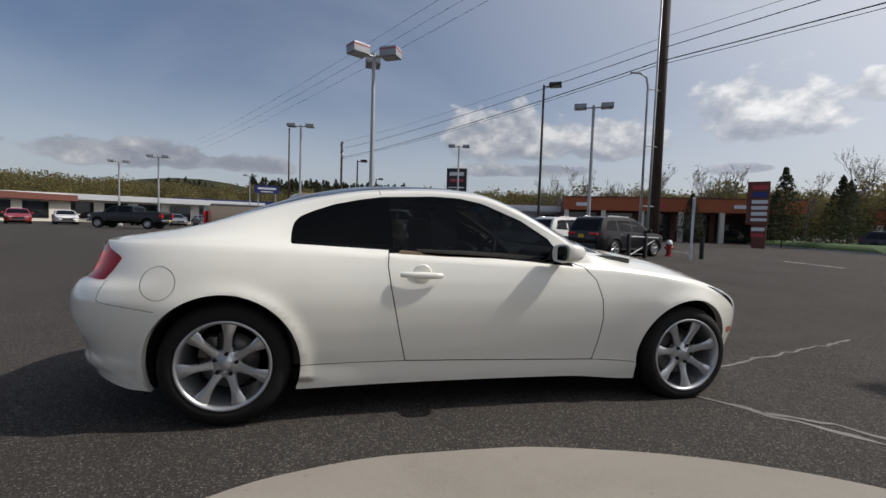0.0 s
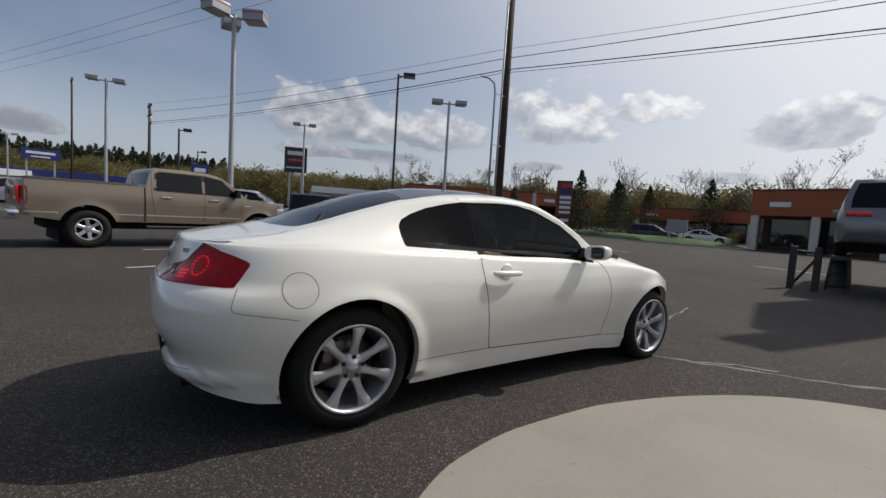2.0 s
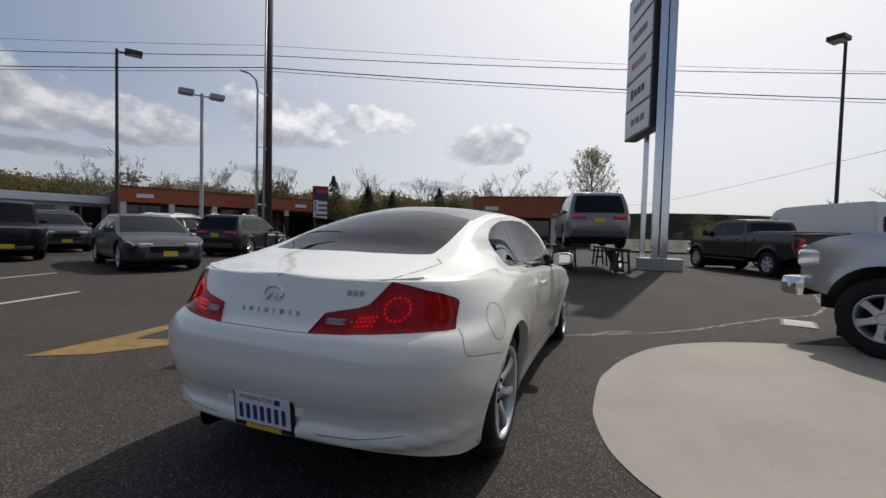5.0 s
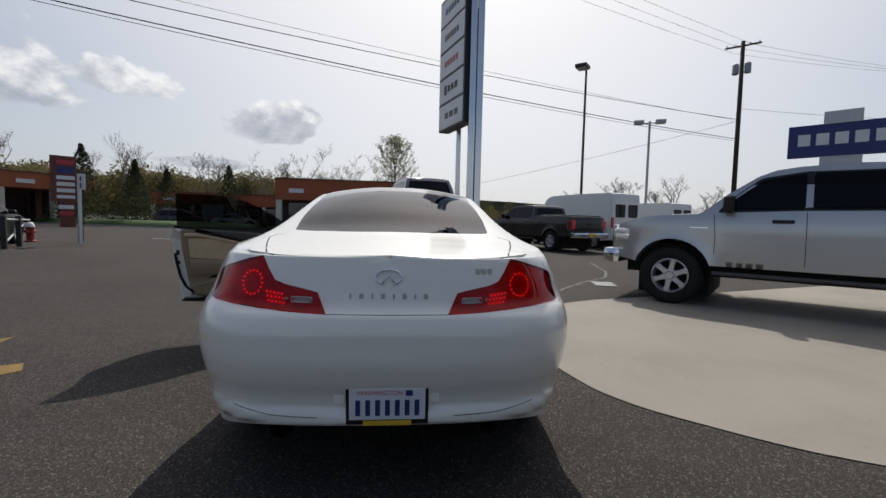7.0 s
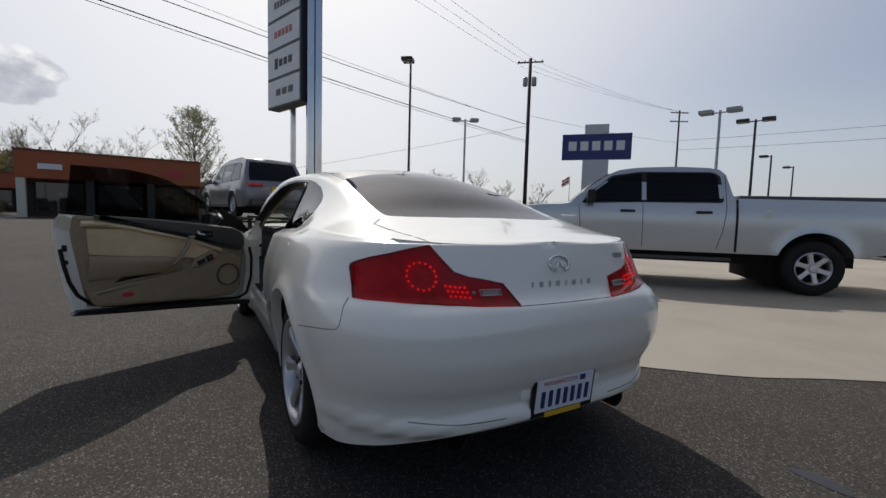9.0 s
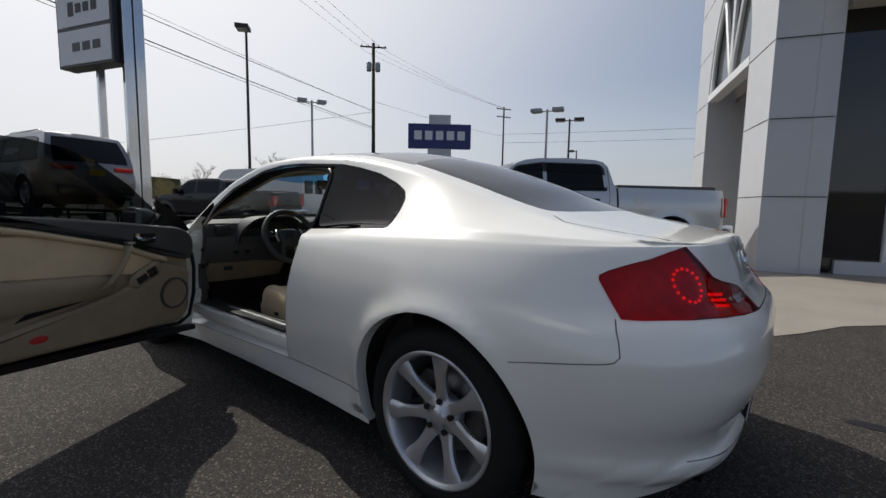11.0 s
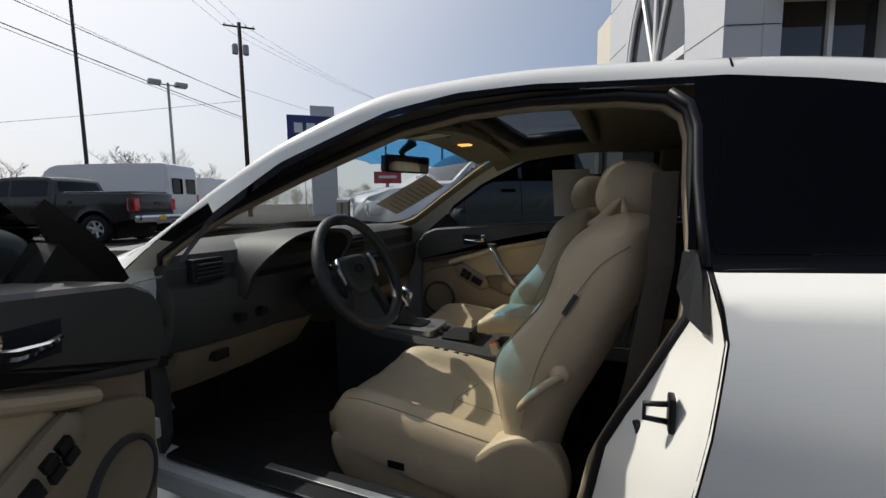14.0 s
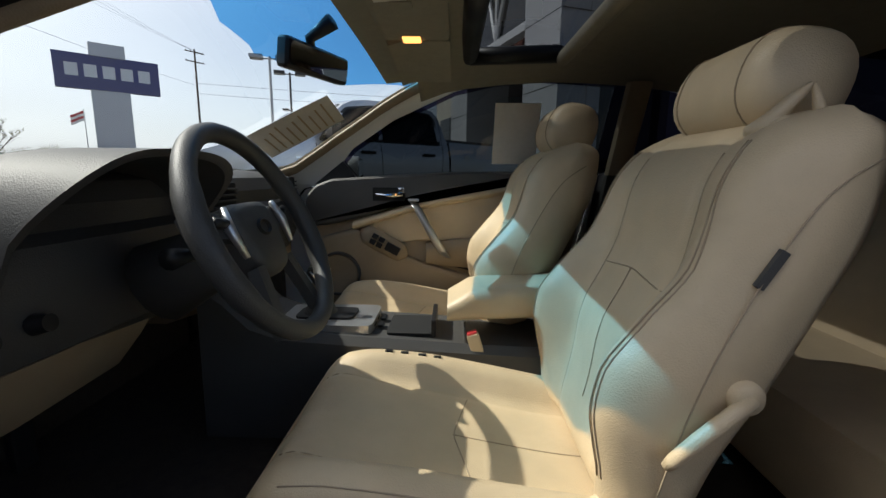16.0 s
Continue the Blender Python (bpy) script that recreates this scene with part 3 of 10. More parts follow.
def skin_normal(s, v):
    e = 2e-3
    s0, s1 = max(-1, s - e), min(2, s + e)
    a = skin(s1, v) - skin(s0, v)
    v0, v1 = max(0, v - e), min(2, v + e)
    if v <= 1 < v1 + 1e-9:
        v1 = max(v, 1.0) if v < 1 - 1e-6 else v1
    b = skin(s, v1) - skin(s, v0)
    n = a.cross(b)
    if n.length < 1e-12:
        return Vector((0, 0, 1)) if v > 1 else Vector((-1 if s < 0 else 1, 0, 0))
    n.normalize()
    c = Vector((0, 0, 0.55))
    p = skin(s, v)
    out = Vector((p.x * 0.25, p.y, p.z - 0.6))
    return n if n.dot(out) > 0 else -n


SG = np.concatenate([np.linspace(-1, 0, 46)[:-1], np.linspace(0, 1, 84), np.linspace(1, 2, 34)[1:]])
VG = np.concatenate([np.linspace(0, 1, 30)[:-1], np.linspace(1, 2, 46)])
GRID = np.array([[tuple(skin(s, v)) for v in VG] for s in SG])


def find(coords, axes, srange=(-1, 2), vrange=(0, 2)):
    """Where on the skin (s, v) the two given coordinates are met."""
    a, b = axes
    si = [i for i, s in enumerate(SG) if srange[0] <= s <= srange[1]]
    vi = [j for j, v in enumerate(VG) if vrange[0] <= v <= vrange[1]]
    sub = GRID[np.ix_(si, vi)]
    d = (sub[..., a] - coords[0]) ** 2 + (sub[..., b] - coords[1]) ** 2
    i, j = np.unravel_index(np.argmin(d), d.shape)
    s, v = float(SG[si[i]]), float(VG[vi[j]])
    for _ in range(8):
        p = skin(s, v)
        e = np.array([coords[0] - p[a], coords[1] - p[b]])
        if np.abs(e).max() < 1e-5:
            break
        h = 1e-4
        ps, pv = skin(min(s + h, 2), v), skin(s, min(v + h, 2))
        J = np.array([[(ps[a] - p[a]) / h, (pv[a] - p[a]) / h], [(ps[b] - p[b]) / h, (pv[b] - p[b]) / h]])
        try:
            st = np.linalg.solve(J, e)
        except np.linalg.LinAlgError:
            break
        st = np.clip(st, -0.05, 0.05)
        s, v = float(np.clip(s + st[0], *srange)), float(np.clip(v + st[1], *vrange))
    return (s, v)


def strip(pts, w):
    """A thin closed outline along a chain of (s, v) places; w is its width in metres."""
    left, right = [], []
    P = [Vector(p) for p in pts]
    for i, p in enumerate(P):
        d = P[min(i + 1, len(P) - 1)] - P[max(i - 1, 0)]
        e = 1e-3
        q = skin(*p)
        ls = max((skin(min(p.x + e, 2), p.y) - q).length / e, 0.05)
        lv = max((skin(p.x, min(p.y + e, 1.999)) - q).length / e, 0.05)
        t = Vector((d.x * ls, d.y * lv))
        if t.length < 1e-9:
            continue
        t.normalize()
        n = Vector((-t.y / ls, t.x / lv)) * w / 2
        left.append(tuple(p + n)), right.append(tuple(p - n))
    return left + right[::-1]


SIDE = (0, 2)
def side(pts, vr=(0, 2), sr=(-0.8, 1.9), step=0.05, closed=True):
    return [find(p, SIDE, sr, vr) for p in dense(pts, step, closed)]


def circle(cx, cz, r, n=40, a0=0.0, a1=math.tau):
    return [(cx + r * math.cos(a0 + (a1 - a0) * k / n), cz + r * math.sin(a0 + (a1 - a0) * k / n)) for k in range(n)]


# outlines in side view (x, z)
DOOR_LOW = [(-0.455, 0.322), (-0.50, 0.52), (-0.548, 0.76), (-0.566, 0.88), (-0.556, 0.967)]
DOOR_FRONT = [(0.575, 0.905), (0.66, 0.885), (0.745, 0.80), (0.785, 0.68), (0.797, 0.56), (0.785, 0.42), (0.757, 0.285)]
WIN_D = [(-0.528, 0.976), (0.53, 0.918), (0.43, 1.035), (0.255, 1.146), (0.02, 1.246), (-0.12, 1.273), (-0.26, 1.283), (-0.545, 1.268), (-0.535, 1.1)]
WIN_Q = rounded([(-0.560, 0.985), (-0.575, 1.10), (-0.585, 1.262), (-0.72, 1.243), (-0.86, 1.208), (-0.985, 1.163), (-1.055, 1.128), (-1.083, 1.095), (-1.090, 1.055), (-1.085, 1.005)], 0.02)


def arch_poly(cx, cz, r, sr):
    a = math.asin(max(-0.98, (0.20 - cz) / r))
    pts = [(cx + r * math.cos(t), cz + r * math.sin(t)) for t in np.linspace(a, math.pi - a, 40)]
    q = [find(p, SIDE, sr, (0, 1)) for p in pts]
    return [(q[0][0], -0.02)] + q + [(q[-1][0], -0.02)]


def rear_yz(pts, step=0.04, closed=True, vr=(0, 1.25)):
    return [find(p, (1, 2), (-1, -0.02), vr) for p in dense(pts, step, closed)]


def top_xy(pts, step=0.05, closed=True, vr=(1.02, 2), sr=(-1, 2)):
    return [find(p, (0, 1), sr, vr) for p in dense(pts, step, closed)]


# the outlines are found on the right half; y is negative there
GLASS_D = side(WIN_D, (1, 2), (0, 1))
GLASS_Q = side(WIN_Q, (1, 2), (0, 1))
TRIM_DQ = side(rounded([(-0.50, 0.965), (0.0, 0.940), (0.56, 0.902), (0.44, 1.050), (0.265, 1.160), (0.025, 1.260), (-0.12, 1.288), (-0.27, 1.294), (-0.592, 1.279), (-0.72, 1.258), (-0.87, 1.224), (-0.992, 1.180), (-1.068, 1.143), (-1.098, 1.105), (-1.106, 1.06), (-1.102, 0.990), (-0.566, 0.962)], 0.015), (1, 2), (-0.2, 1))
DOOR = side(DOOR_LOW + [(-0.3, 0.955), (0.0, 0.937), (0.3, 0.915)] + DOOR_FRONT + [(0.4, 0.296), (0.0, 0.308)], (0, 1.4), (0, 1))
REAR_GLASS = top_xy(rounded([(-1.735, 0.0), (-1.735, -0.2), (-1.70, -0.40), (-1.66, -0.505), (-1.45, -0.515), (-1.2, -0.505), (-0.98, -0.485), (-0.955, -0.30), (-0.94, 0.0)], 0.03), vr=(1.3, 2), sr=(-0.8, 1))
WINDSHIELD = top_xy(rounded([(0.165, 0.0), (0.15, -0.3), (0.11, -0.565), (0.40, -0.675), (0.68, -0.735), (0.86, -0.66), (0.96, -0.35), (1.0, 0.0)], 0.03), vr=(1.3, 2), sr=(0.2, 1.2))
ROOF_GLASS = top_xy(rounded([(-0.60, 0.0), (-0.60, -0.43), (0.01, -0.43), (0.01, 0.0)], 0.03), vr=(1.5, 2), sr=(0, 1))
ROOF_DARK = top_xy([(-0.945, 0.0), (-0.965, -0.30), (-0.995, -0.50), (-0.9, -0.50), (-0.5, -0.497), (-0.05, -0.50), (0.11, -0.505), (0.14, -0.3), (0.155, 0.0)], vr=(1.4, 2), sr=(-0.1, 1))
LAMP = [find(p, ax, (-1, -0.02), (0.5, 1.3)) for p, ax in (
    [((-0.236, 0.766), (1, 2)), ((-0.36, 0.771), (1, 2)), ((-0.50, 0.776), (1, 2)), ((-0.62, 0.781), (1, 2)),
     ((-2.05, 0.783), SIDE), ((-2.005, 0.785), SIDE), ((-1.975, 0.825), SIDE), ((-1.936, 0.884), SIDE), ((-1.934, 0.897), SIDE), ((-1.95, 0.908), SIDE), ((-1.99, 0.925), SIDE), ((-2.04, 0.942), SIDE),
     ((-0.585, 0.960), (1, 2)), ((-0.52, 0.974), (1, 2)), ((-0.487, 0.925), (1, 2)), ((-0.455, 0.884), (1, 2)), ((-0.41, 0.868), (1, 2)), ((-0.33, 0.853), (1, 2)), ((-0.277, 0.841), (1, 2))])]
SUN_BAND = top_xy([(0.165, 0.0), (0.15, -0.3), (0.105, -0.57), (0.20, -0.605), (0.38, -0.42), (0.46, -0.2), (0.48, 0.0)], vr=(1.3, 2), sr=(0.2, 1.2))
SAIL = side([(0.435, 1.052), (0.457, 1.078), (0.567, 1.022), (0.66, 0.962), (0.73, 0.905), (0.70, 0.872), (0.575, 0.903), (0.53, 0.935)], (0, 2), (0, 1))
BELT = side([(-0.5595, 0.945), (-0.3, 0.945), (0.0, 0.929), (0.3, 0.909), (0.60, 0.882), (0.585, 0.905), (0.545, 0.935), (0.50, 0.94), (0.0, 0.965), (-0.545, 0.992)], (0, 1.6), (0, 1))
FUEL = side(circle(-1.725, 0.778, 0.084, 28), (0, 1), (-0.7, 0), 1.0)


def gap_strips():
    G = []
    ln = lambda pts, w=0.006, vr=(0, 1.4), sr=(-0.9, 1.9): G.append(strip(side(pts, vr, sr, 0.04, False), w))
    ln(DOOR_LOW)
    ln(DOOR_FRONT)
    ln([(-0.455, 0.322), (0.0, 0.308), (0.4, 0.296), (0.757, 0.285)])
    ln([(-1.04, 0.326), (-0.455, 0.322)], 0.004)
    ln([(0.757, 0.285), (1.06, 0.262)], 0.004)
    # rear bumper seam: along the flank, down to the wheel, and under lamp and lid
    G.append(strip([find(p, SIDE, (-0.95, 0), (0, 1)) for p in dense([(-1.992, 0.785), (-2.014, 0.73), (-2.022, 0.695), (-2.010, 0.680), (-1.985, 0.674), (-1.85, 0.655), (-1.735, 0.636)], 0.02, False)], 0.0035))
    G.append(strip(rear_yz([(-0.001, 0.765), (-0.24, 0.766), (-0.40, 0.772), (-0.60, 0.786)], 0.04, False), 0.004))
    # crease of the bumper lip: its shade drawn as a soft grey strip
    G.append(("gap_lip", strip(rear_yz([(-0.27, 0.352), (-0.45, 0.356), (-0.62, 0.372)], 0.04, False), 0.004)))
    # fuel lid
    c = side(circle(-1.725, 0.778, 0.084, 40) + [(-1.725 + 0.084, 0.778)], (0, 1), (-0.7, 0), 1.0)
    G.append(("fuel_gap", strip(c, 0.0035)))
    # boot lid edges, bonnet edges, roof joint, skirt groove
    G.append(strip(top_xy([(-2.12, -0.505), (-1.9, -0.57), (-1.76, -0.60), (-1.70, -0.55)], 0.04, False, (1.05, 2), (-1, 0)), 0.006))
    G.append(strip(top_xy([(0.92, -0.62), (1.2, -0.63), (1.6, -0.60), (1.95, -0.52)], 0.05, False, (1.05, 2), (0.9, 1.9)), 0.006))
    G.append(strip(side([(-0.60, 1.292), (-0.607, 1.325)], (1.2, 2), (0, 1), 0.02, False), 0.004))
    return G


ARCHES = [arch_poly(RWX, RWZ, 0.388, (-0.75, 0.7)), arch_poly(FWX, FWZ, 0.374, (0.6, 1.9))]
HEADLAMP = [find(p, SIDE, (1, 1.98), (0.4, 1.5)) for p in [(1.60, 0.762), (1.70, 0.742), (1.82, 0.70), (1.91, 0.65), (1.96, 0.598), (1.935, 0.592), (1.86, 0.640), (1.76, 0.690), (1.66, 0.735)]]
MARKER = [find(p, SIDE, (1, 1.98), (0.1, 1)) for p in [(1.855, 0.452), (1.955, 0.452), (1.955, 0.412), (1.86, 0.418)]]


def build_skin():
    """Triangulates the skin once with all outlines in it; returns vertices, normals and faces by region."""
    regions = [("arch", a) for a in ARCHES] + [g if isinstance(g, tuple) else ("gap%d" % k, g) for k, g in enumerate(gap_strips())]
    regions += [("glass_door", GLASS_D), ("glass_quarter", GLASS_Q), ("belt", BELT), ("trim", TRIM_DQ), ("sail", SAIL), ("lamp", LAMP), ("fuel", FUEL), ("headlamp", HEADLAMP), ("marker", MARKER)]
    tops = [("glass_rear", REAR_GLASS), ("sun_band", [q for q in SUN_BAND]), ("windshield", WINDSHIELD), ("glass_roof", ROOF_GLASS), ("roof_dark", ROOF_DARK)]
    regions += [(n, [(s, 2.0 if v > 1.985 else v) for s, v in p]) for n, p in tops]
    regions.append(("door", DOOR))
    SX, VX = 1.0, 0.8
    pts = [Vector((s * SX, v * VX)) for s in SG for v in VG]
    nv = len(VG)
    edges = []
    # the border of the sheet
    b = [0, (len(SG) - 1) * nv, len(SG) * nv - 1, nv - 1]
    for _, poly in regions:
        k = len(pts)
        pts += [Vector((min(max(s, -1.0), 2.0) * SX, min(max(v, 0.0), 2.0) * VX)) for s, v in poly]
        n = len(poly)
        edges += [(k + i, k + (i + 1) % n) for i in range(n)]
    vs, es, fs, *_ = delaunay_2d_cdt(pts, edges, [], 0, 1e-5)
    V3, N3 = [], []
    for p in vs:
        s, v = min(max(p.x / SX, -1), 2), min(max(p.y / VX, 0), 2)
        V3.append(skin(s, v)), N3.append(skin_normal(s, v))
    boxes = [(n, p, min(q[0] for q in p), max(q[0] for q in p), min(q[1] for q in p), max(q[1] for q in p)) for n, p in regions]
    out = {}
    for f in fs:
        cx, cy = sum(vs[i].x for i in f) / len(f) / SX, sum(vs[i].y for i in f) / len(f) / VX
        name = "body"
        for n, p, a0, a1, b0, b1 in boxes:
            if a0 <= cx <= a1 and b0 <= cy <= b1 and inside(p, cx, cy):
                name = n
                break
        out.setdefault(name, []).append(tuple(f))
    return V3, N3, out


SKIN_V, SKIN_N, SKIN_F = build_skin()


def panel(name, regions, material, parent, sides=("R", "L"), push=0.0, label="", m=None, solid=0.0):
    """A panel made of regions of the skin, on one side or both, pushed outwards by some millimetres."""
    verts, norms, faces = [], [], []
    for sd in sides:
        idx, sg = {}, 1 if sd == "R" else -1
        for rg in regions:
            for f in SKIN_F.get(rg, []):
                q = []
                for i in f:
                    if i not in idx:
                        idx[i] = len(verts)
                        p, n = SKIN_V[i] + SKIN_N[i] * push, SKIN_N[i]
                        verts.append(Vector((p.x, p.y * sg, p.z)))
                        norms.append(Vector((n.x, n.y * sg, n.z)))
                    q.append(idx[i])
                faces.append(tuple(q) if sg > 0 else tuple(q[::-1]))
    # make the winding follow the normals
    if faces:
        a, b, c = (verts[i] for i in faces[0][:3])
        if (b - a).cross(c - a).dot(norms[faces[0][0]]) < 0:
            faces = [f[::-1] for f in faces]
    if m is not None:
        verts = [m @ v for v in verts]
        r3 = m.to_3x3()
        norms = [r3 @ n for n in norms]
    ob = obj(name, verts, faces, material, parent, label, True, norms)
    if solid:
        md = ob.modifiers.new("thickness", "SOLIDIFY")
        md.thickness, md.offset = solid, -1
    return ob


M["steel_near_black"] = mat("near_black_steel", (0.02, 0.019, 0.018), 0.6, metal=0.7, grain=0.3, scale=40)
car = thing("coupe", label="pearl white two-door coupe on asphalt with its driver door open", category="car")
panel("body", ["body"], M["white_paint"], car)
for sd in ("R", "L"):
    for rg in [r for r in SKIN_F if r.startswith("gap")] + (["fuel_gap"] if sd == "R" else []):
        panel("gap_and_crease", [rg], M["gap_soft"] if rg in ("fuel_gap", "gap5", "gap_lip") else M["gap"], car, (sd,), push=-0.003)
    panel("window_trim", ["trim"] + (["belt"] if sd == "R" else []), M["glass_rear"], car, (sd,), push=-0.001)
panel("pillar_foot", ["sail"], M["white_paint"], car, ("R",))
panel("fuel_lid", ["fuel"], M["white_paint"], car, ("R",))
panel("fender_skin", ["fuel", "fuel_gap"], M["white_paint"], car, ("L",))
panel("door", ["door"], M["white_paint"], car, ("R",), label="closed white passenger door")
panel("side_window", ["glass_door"], M["glass_side"], car, ("R",), label="dark tinted side window")
panel("sun_band", ["sun_band"], M["glass_blue"], car, label="blue tinted sun band of the windshield")
panel("quarter_window", ["glass_quarter"], M["glass_rear"], car, ("R",))
panel("quarter_window", ["glass_quarter"], M["glass_rear"], car, ("L",))
panel("rear_window", ["glass_rear"], M["glass_rear"], car, label="dark tinted rear window")
panel("windshield", ["windshield"], M["glass_clear"], car)
panel("roof_panel", ["roof_dark"], M["roof_black"], car, label="dark glossy roof panel")
panel("sunroof", ["glass_roof"], M["glass_roof"], car)
for sd in ("R", "L"):
    lamp = panel("tail_lamp", ["lamp"], M["lens_red"], car, (sd,), 0.003, "red tail lamp with lit rings of small lights")
    panel("lamp_bowl", ["lamp"], M["lamp_red"], lamp, (sd,), -0.010)
    panel("headlamp", ["headlamp"], M["lens"], car, (sd,), 0.003)
    panel("headlamp_bowl", ["headlamp"], M["alloy"], car, (sd,), -0.02)
    panel("side_marker", ["marker"], M["amber"], car, (sd,), 0.004, "amber side marker")


def arch_lip(sd, cx, cz, r, yin):
    """The inner flange of a wheel opening and the dark well behind it."""
    sg = -1 if sd == "R" else 1
    a = math.asin((0.2 - cz) / r)
    bm = bmesh.new()
    rows = []
    for t in np.linspace(a, math.pi - a, 36):
        x, z = cx + r * math.cos(t), cz + r * math.sin(t)
        s, v = find((x, z), SIDE, (-0.8, 1.9), (0, 1))
        p = skin(s, v)
        rows.append([bm.verts.new((x, sg * abs(p.y), z)), bm.verts.new((x, sg * (abs(p.y) - 0.05), z)), bm.verts.new((cx + (r + 0.02) * math.cos(t), sg * yin, cz + (r + 0.02) * math.sin(t)))])
    for p, q in zip(rows, rows[1:]):
        f = bm.faces.new((p[0], p[1], q[1], q[0]))
        g = bm.faces.new((p[1], p[2], q[2], q[1]))
        g.material_index = 1
    part("wheel_well", bm, [M["white_paint"], M["well"]], car, smooth=True, angle=2)
    bm = bmesh.new()
    prism(bm, [(cx + (r + 0.03) * math.cos(t), cz + (r + 0.03) * math.sin(t)) for t in np.linspace(a, math.pi - a, 24)], sg * (yin - 0.01), sg * (yin + 0.01))
    part("well_wall", bm, M["well"], car)


for sd in ("R", "L"):
    arch_lip(sd, RWX, RWZ, 0.388, 0.55)
    arch_lip(sd, FWX, FWZ, 0.374, 0.55)


def wheel(radius, width, rim_r, spokes=7, name="wheel"):
    """A seven-spoke alloy wheel lying on the axis y, its outer face towards -y."""
    w = new(name)
    bm = bmesh.new()
    h = width / 2
    prof = [(rim_r - 0.012, h - 0.02), (rim_r + 0.004, h - 0.004), (rim_r + 0.03, h + 0.004), (radius - 0.03, h - 0.006), (radius - 0.008, h - 0.028), (radius, h - 0.05), (radius + 0.001, h - 0.09), (radius - 0.006, h - 0.094), (radius - 0.006, h - 0.104), (radius + 0.001, h - 0.108)]
    prof = [(r, -o) for r, o in prof] + [(r, o) for r, o in reversed(prof)]
    lathe(bm, prof, 64)
    part("tyre", bm, M["rubber"], w, smooth=True, angle=0.5)
    bm = bmesh.new()
    lathe(bm, [(rim_r + 0.006, -h + 0.004), (rim_r + 0.004, -h - 0.002), (rim_r - 0.006, -h - 0.001), (rim_r - 0.014, -h + 0.012), (rim_r - 0.022, -h + 0.05), (rim_r - 0.03, -h + 0.16), (rim_r - 0.03, h)], 64)
    part("rim", bm, M["alloy"], w, smooth=True, angle=0.9)
    for k in range(spokes):
        bm = bmesh.new()
        rings = []
        for q in np.linspace(0, 1, 9):
            r = 0.045 + (rim_r - 0.016 - 0.045) * q
            wd = 0.034 - 0.012 * math.sin(math.pi * min(q * 1.1, 1)) + 0.005 * max(0, q - 0.72) / 0.28
            y = -h + 0.045 - 0.030 * math.sin(math.pi * 0.5 * q) ** 1.5
            dp = 0.034 - 0.010 * q
            ring = []
            for u, vv in ((-1, 0.35), (-0.72, 0.0), (0, -0.10), (0.72, 0.0), (1, 0.35), (0.8, 1.0), (-0.8, 1.0)):
                ring.append((u * wd, y + vv * dp, r))
            rings.append(ring)
        loft(bm, rings)
        bmesh.ops.rotate(bm, cent=(0, 0, 0), matrix=Matrix.Rotation(k * math.tau / spokes, 3, "Y"), verts=bm.verts)
        part("spoke", bm, M["alloy"], w, smooth=True, angle=0.7)
    bm = bmesh.new()
    lathe(bm, [(0.0, -h + 0.026), (0.028, -h + 0.026), (0.032, -h + 0.030), (0.034, -h + 0.036), (0.06, -h + 0.040), (0.078, -h + 0.05), (0.08, -h + 0.09)], 32)
    part("hub", bm, M["alloy"], w, smooth=True, angle=0.5)
    for k in range(5):
        bm = bmesh.new()
        a = k * math.tau / 5 + 0.3
        tube(bm, (0.057 * math.cos(a), -h + 0.030, 0.057 * math.sin(a)), (0.057 * math.cos(a), -h + 0.06, 0.057 * math.sin(a)), 0.011, seg=10)
        part("lug_nut", bm, M["black_trim"], w)
    bm = bmesh.new()
    lathe(bm, [(0.05, 0.0), (0.155, 0.0), (0.157, 0.02), (0.05, 0.02)], 40)
    part("brake_disc", bm, M["disc"], w, smooth=True, angle=0.5)
    bm = bmesh.new()
    for k in range(5):
        t = 2.3 + k * 0.14
        box(bm, 0.135 * math.cos(t), 0.0, 0.135 * math.sin(t), 0.05, 0.07, 0.06, 0.01)
    part("caliper", bm, M["disc"], w)
    return w


rear_wheel = wheel(0.335, 0.245, 0.238)
front_wheel = wheel(0.322, 0.225, 0.238)


def fit_wheel(proto, x, y, z, flip, spin):
    """Puts a wheel on; copies share the meshes of the first one."""
    m = Matrix.Translation((x, y, z)) @ (Matrix.Rotation(math.pi, 4, "Z") if flip else Matrix.Identity(4)) @ Matrix.Rotation(radians(spin), 4, "Y")
    w = copy_thing(proto, m)
    w.parent = car
    return w


for proto, x, z in ((rear_wheel, RWX, RWZ), (front_wheel, FWX, FWZ)):
    wd = 0.1225 if proto is rear_wheel else 0.1125
    fit_wheel(proto, x, 0.862 - wd, z, True, 4)
    proto.matrix_world = Matrix.Translation((x, -0.862 + wd, z)) @ Matrix.Rotation(radians(6 if proto is rear_wheel else 21), 4, "Y")
    proto.parent = car


# ---- rear fittings of the coupe ----
def rear_point(y, z, out=0.0):
    s_, v_ = find((-abs(y), z), (1, 2), (-1, -0.02), (0, 1.25))
    p, n = skin(s_, v_), skin_normal(s_, v_)
    q = p + n * out
    return Vector((q.x, q.y if y < 0 else -q.y, q.z)), Vector((n.x, n.y if y < 0 else -n.y, n.z))


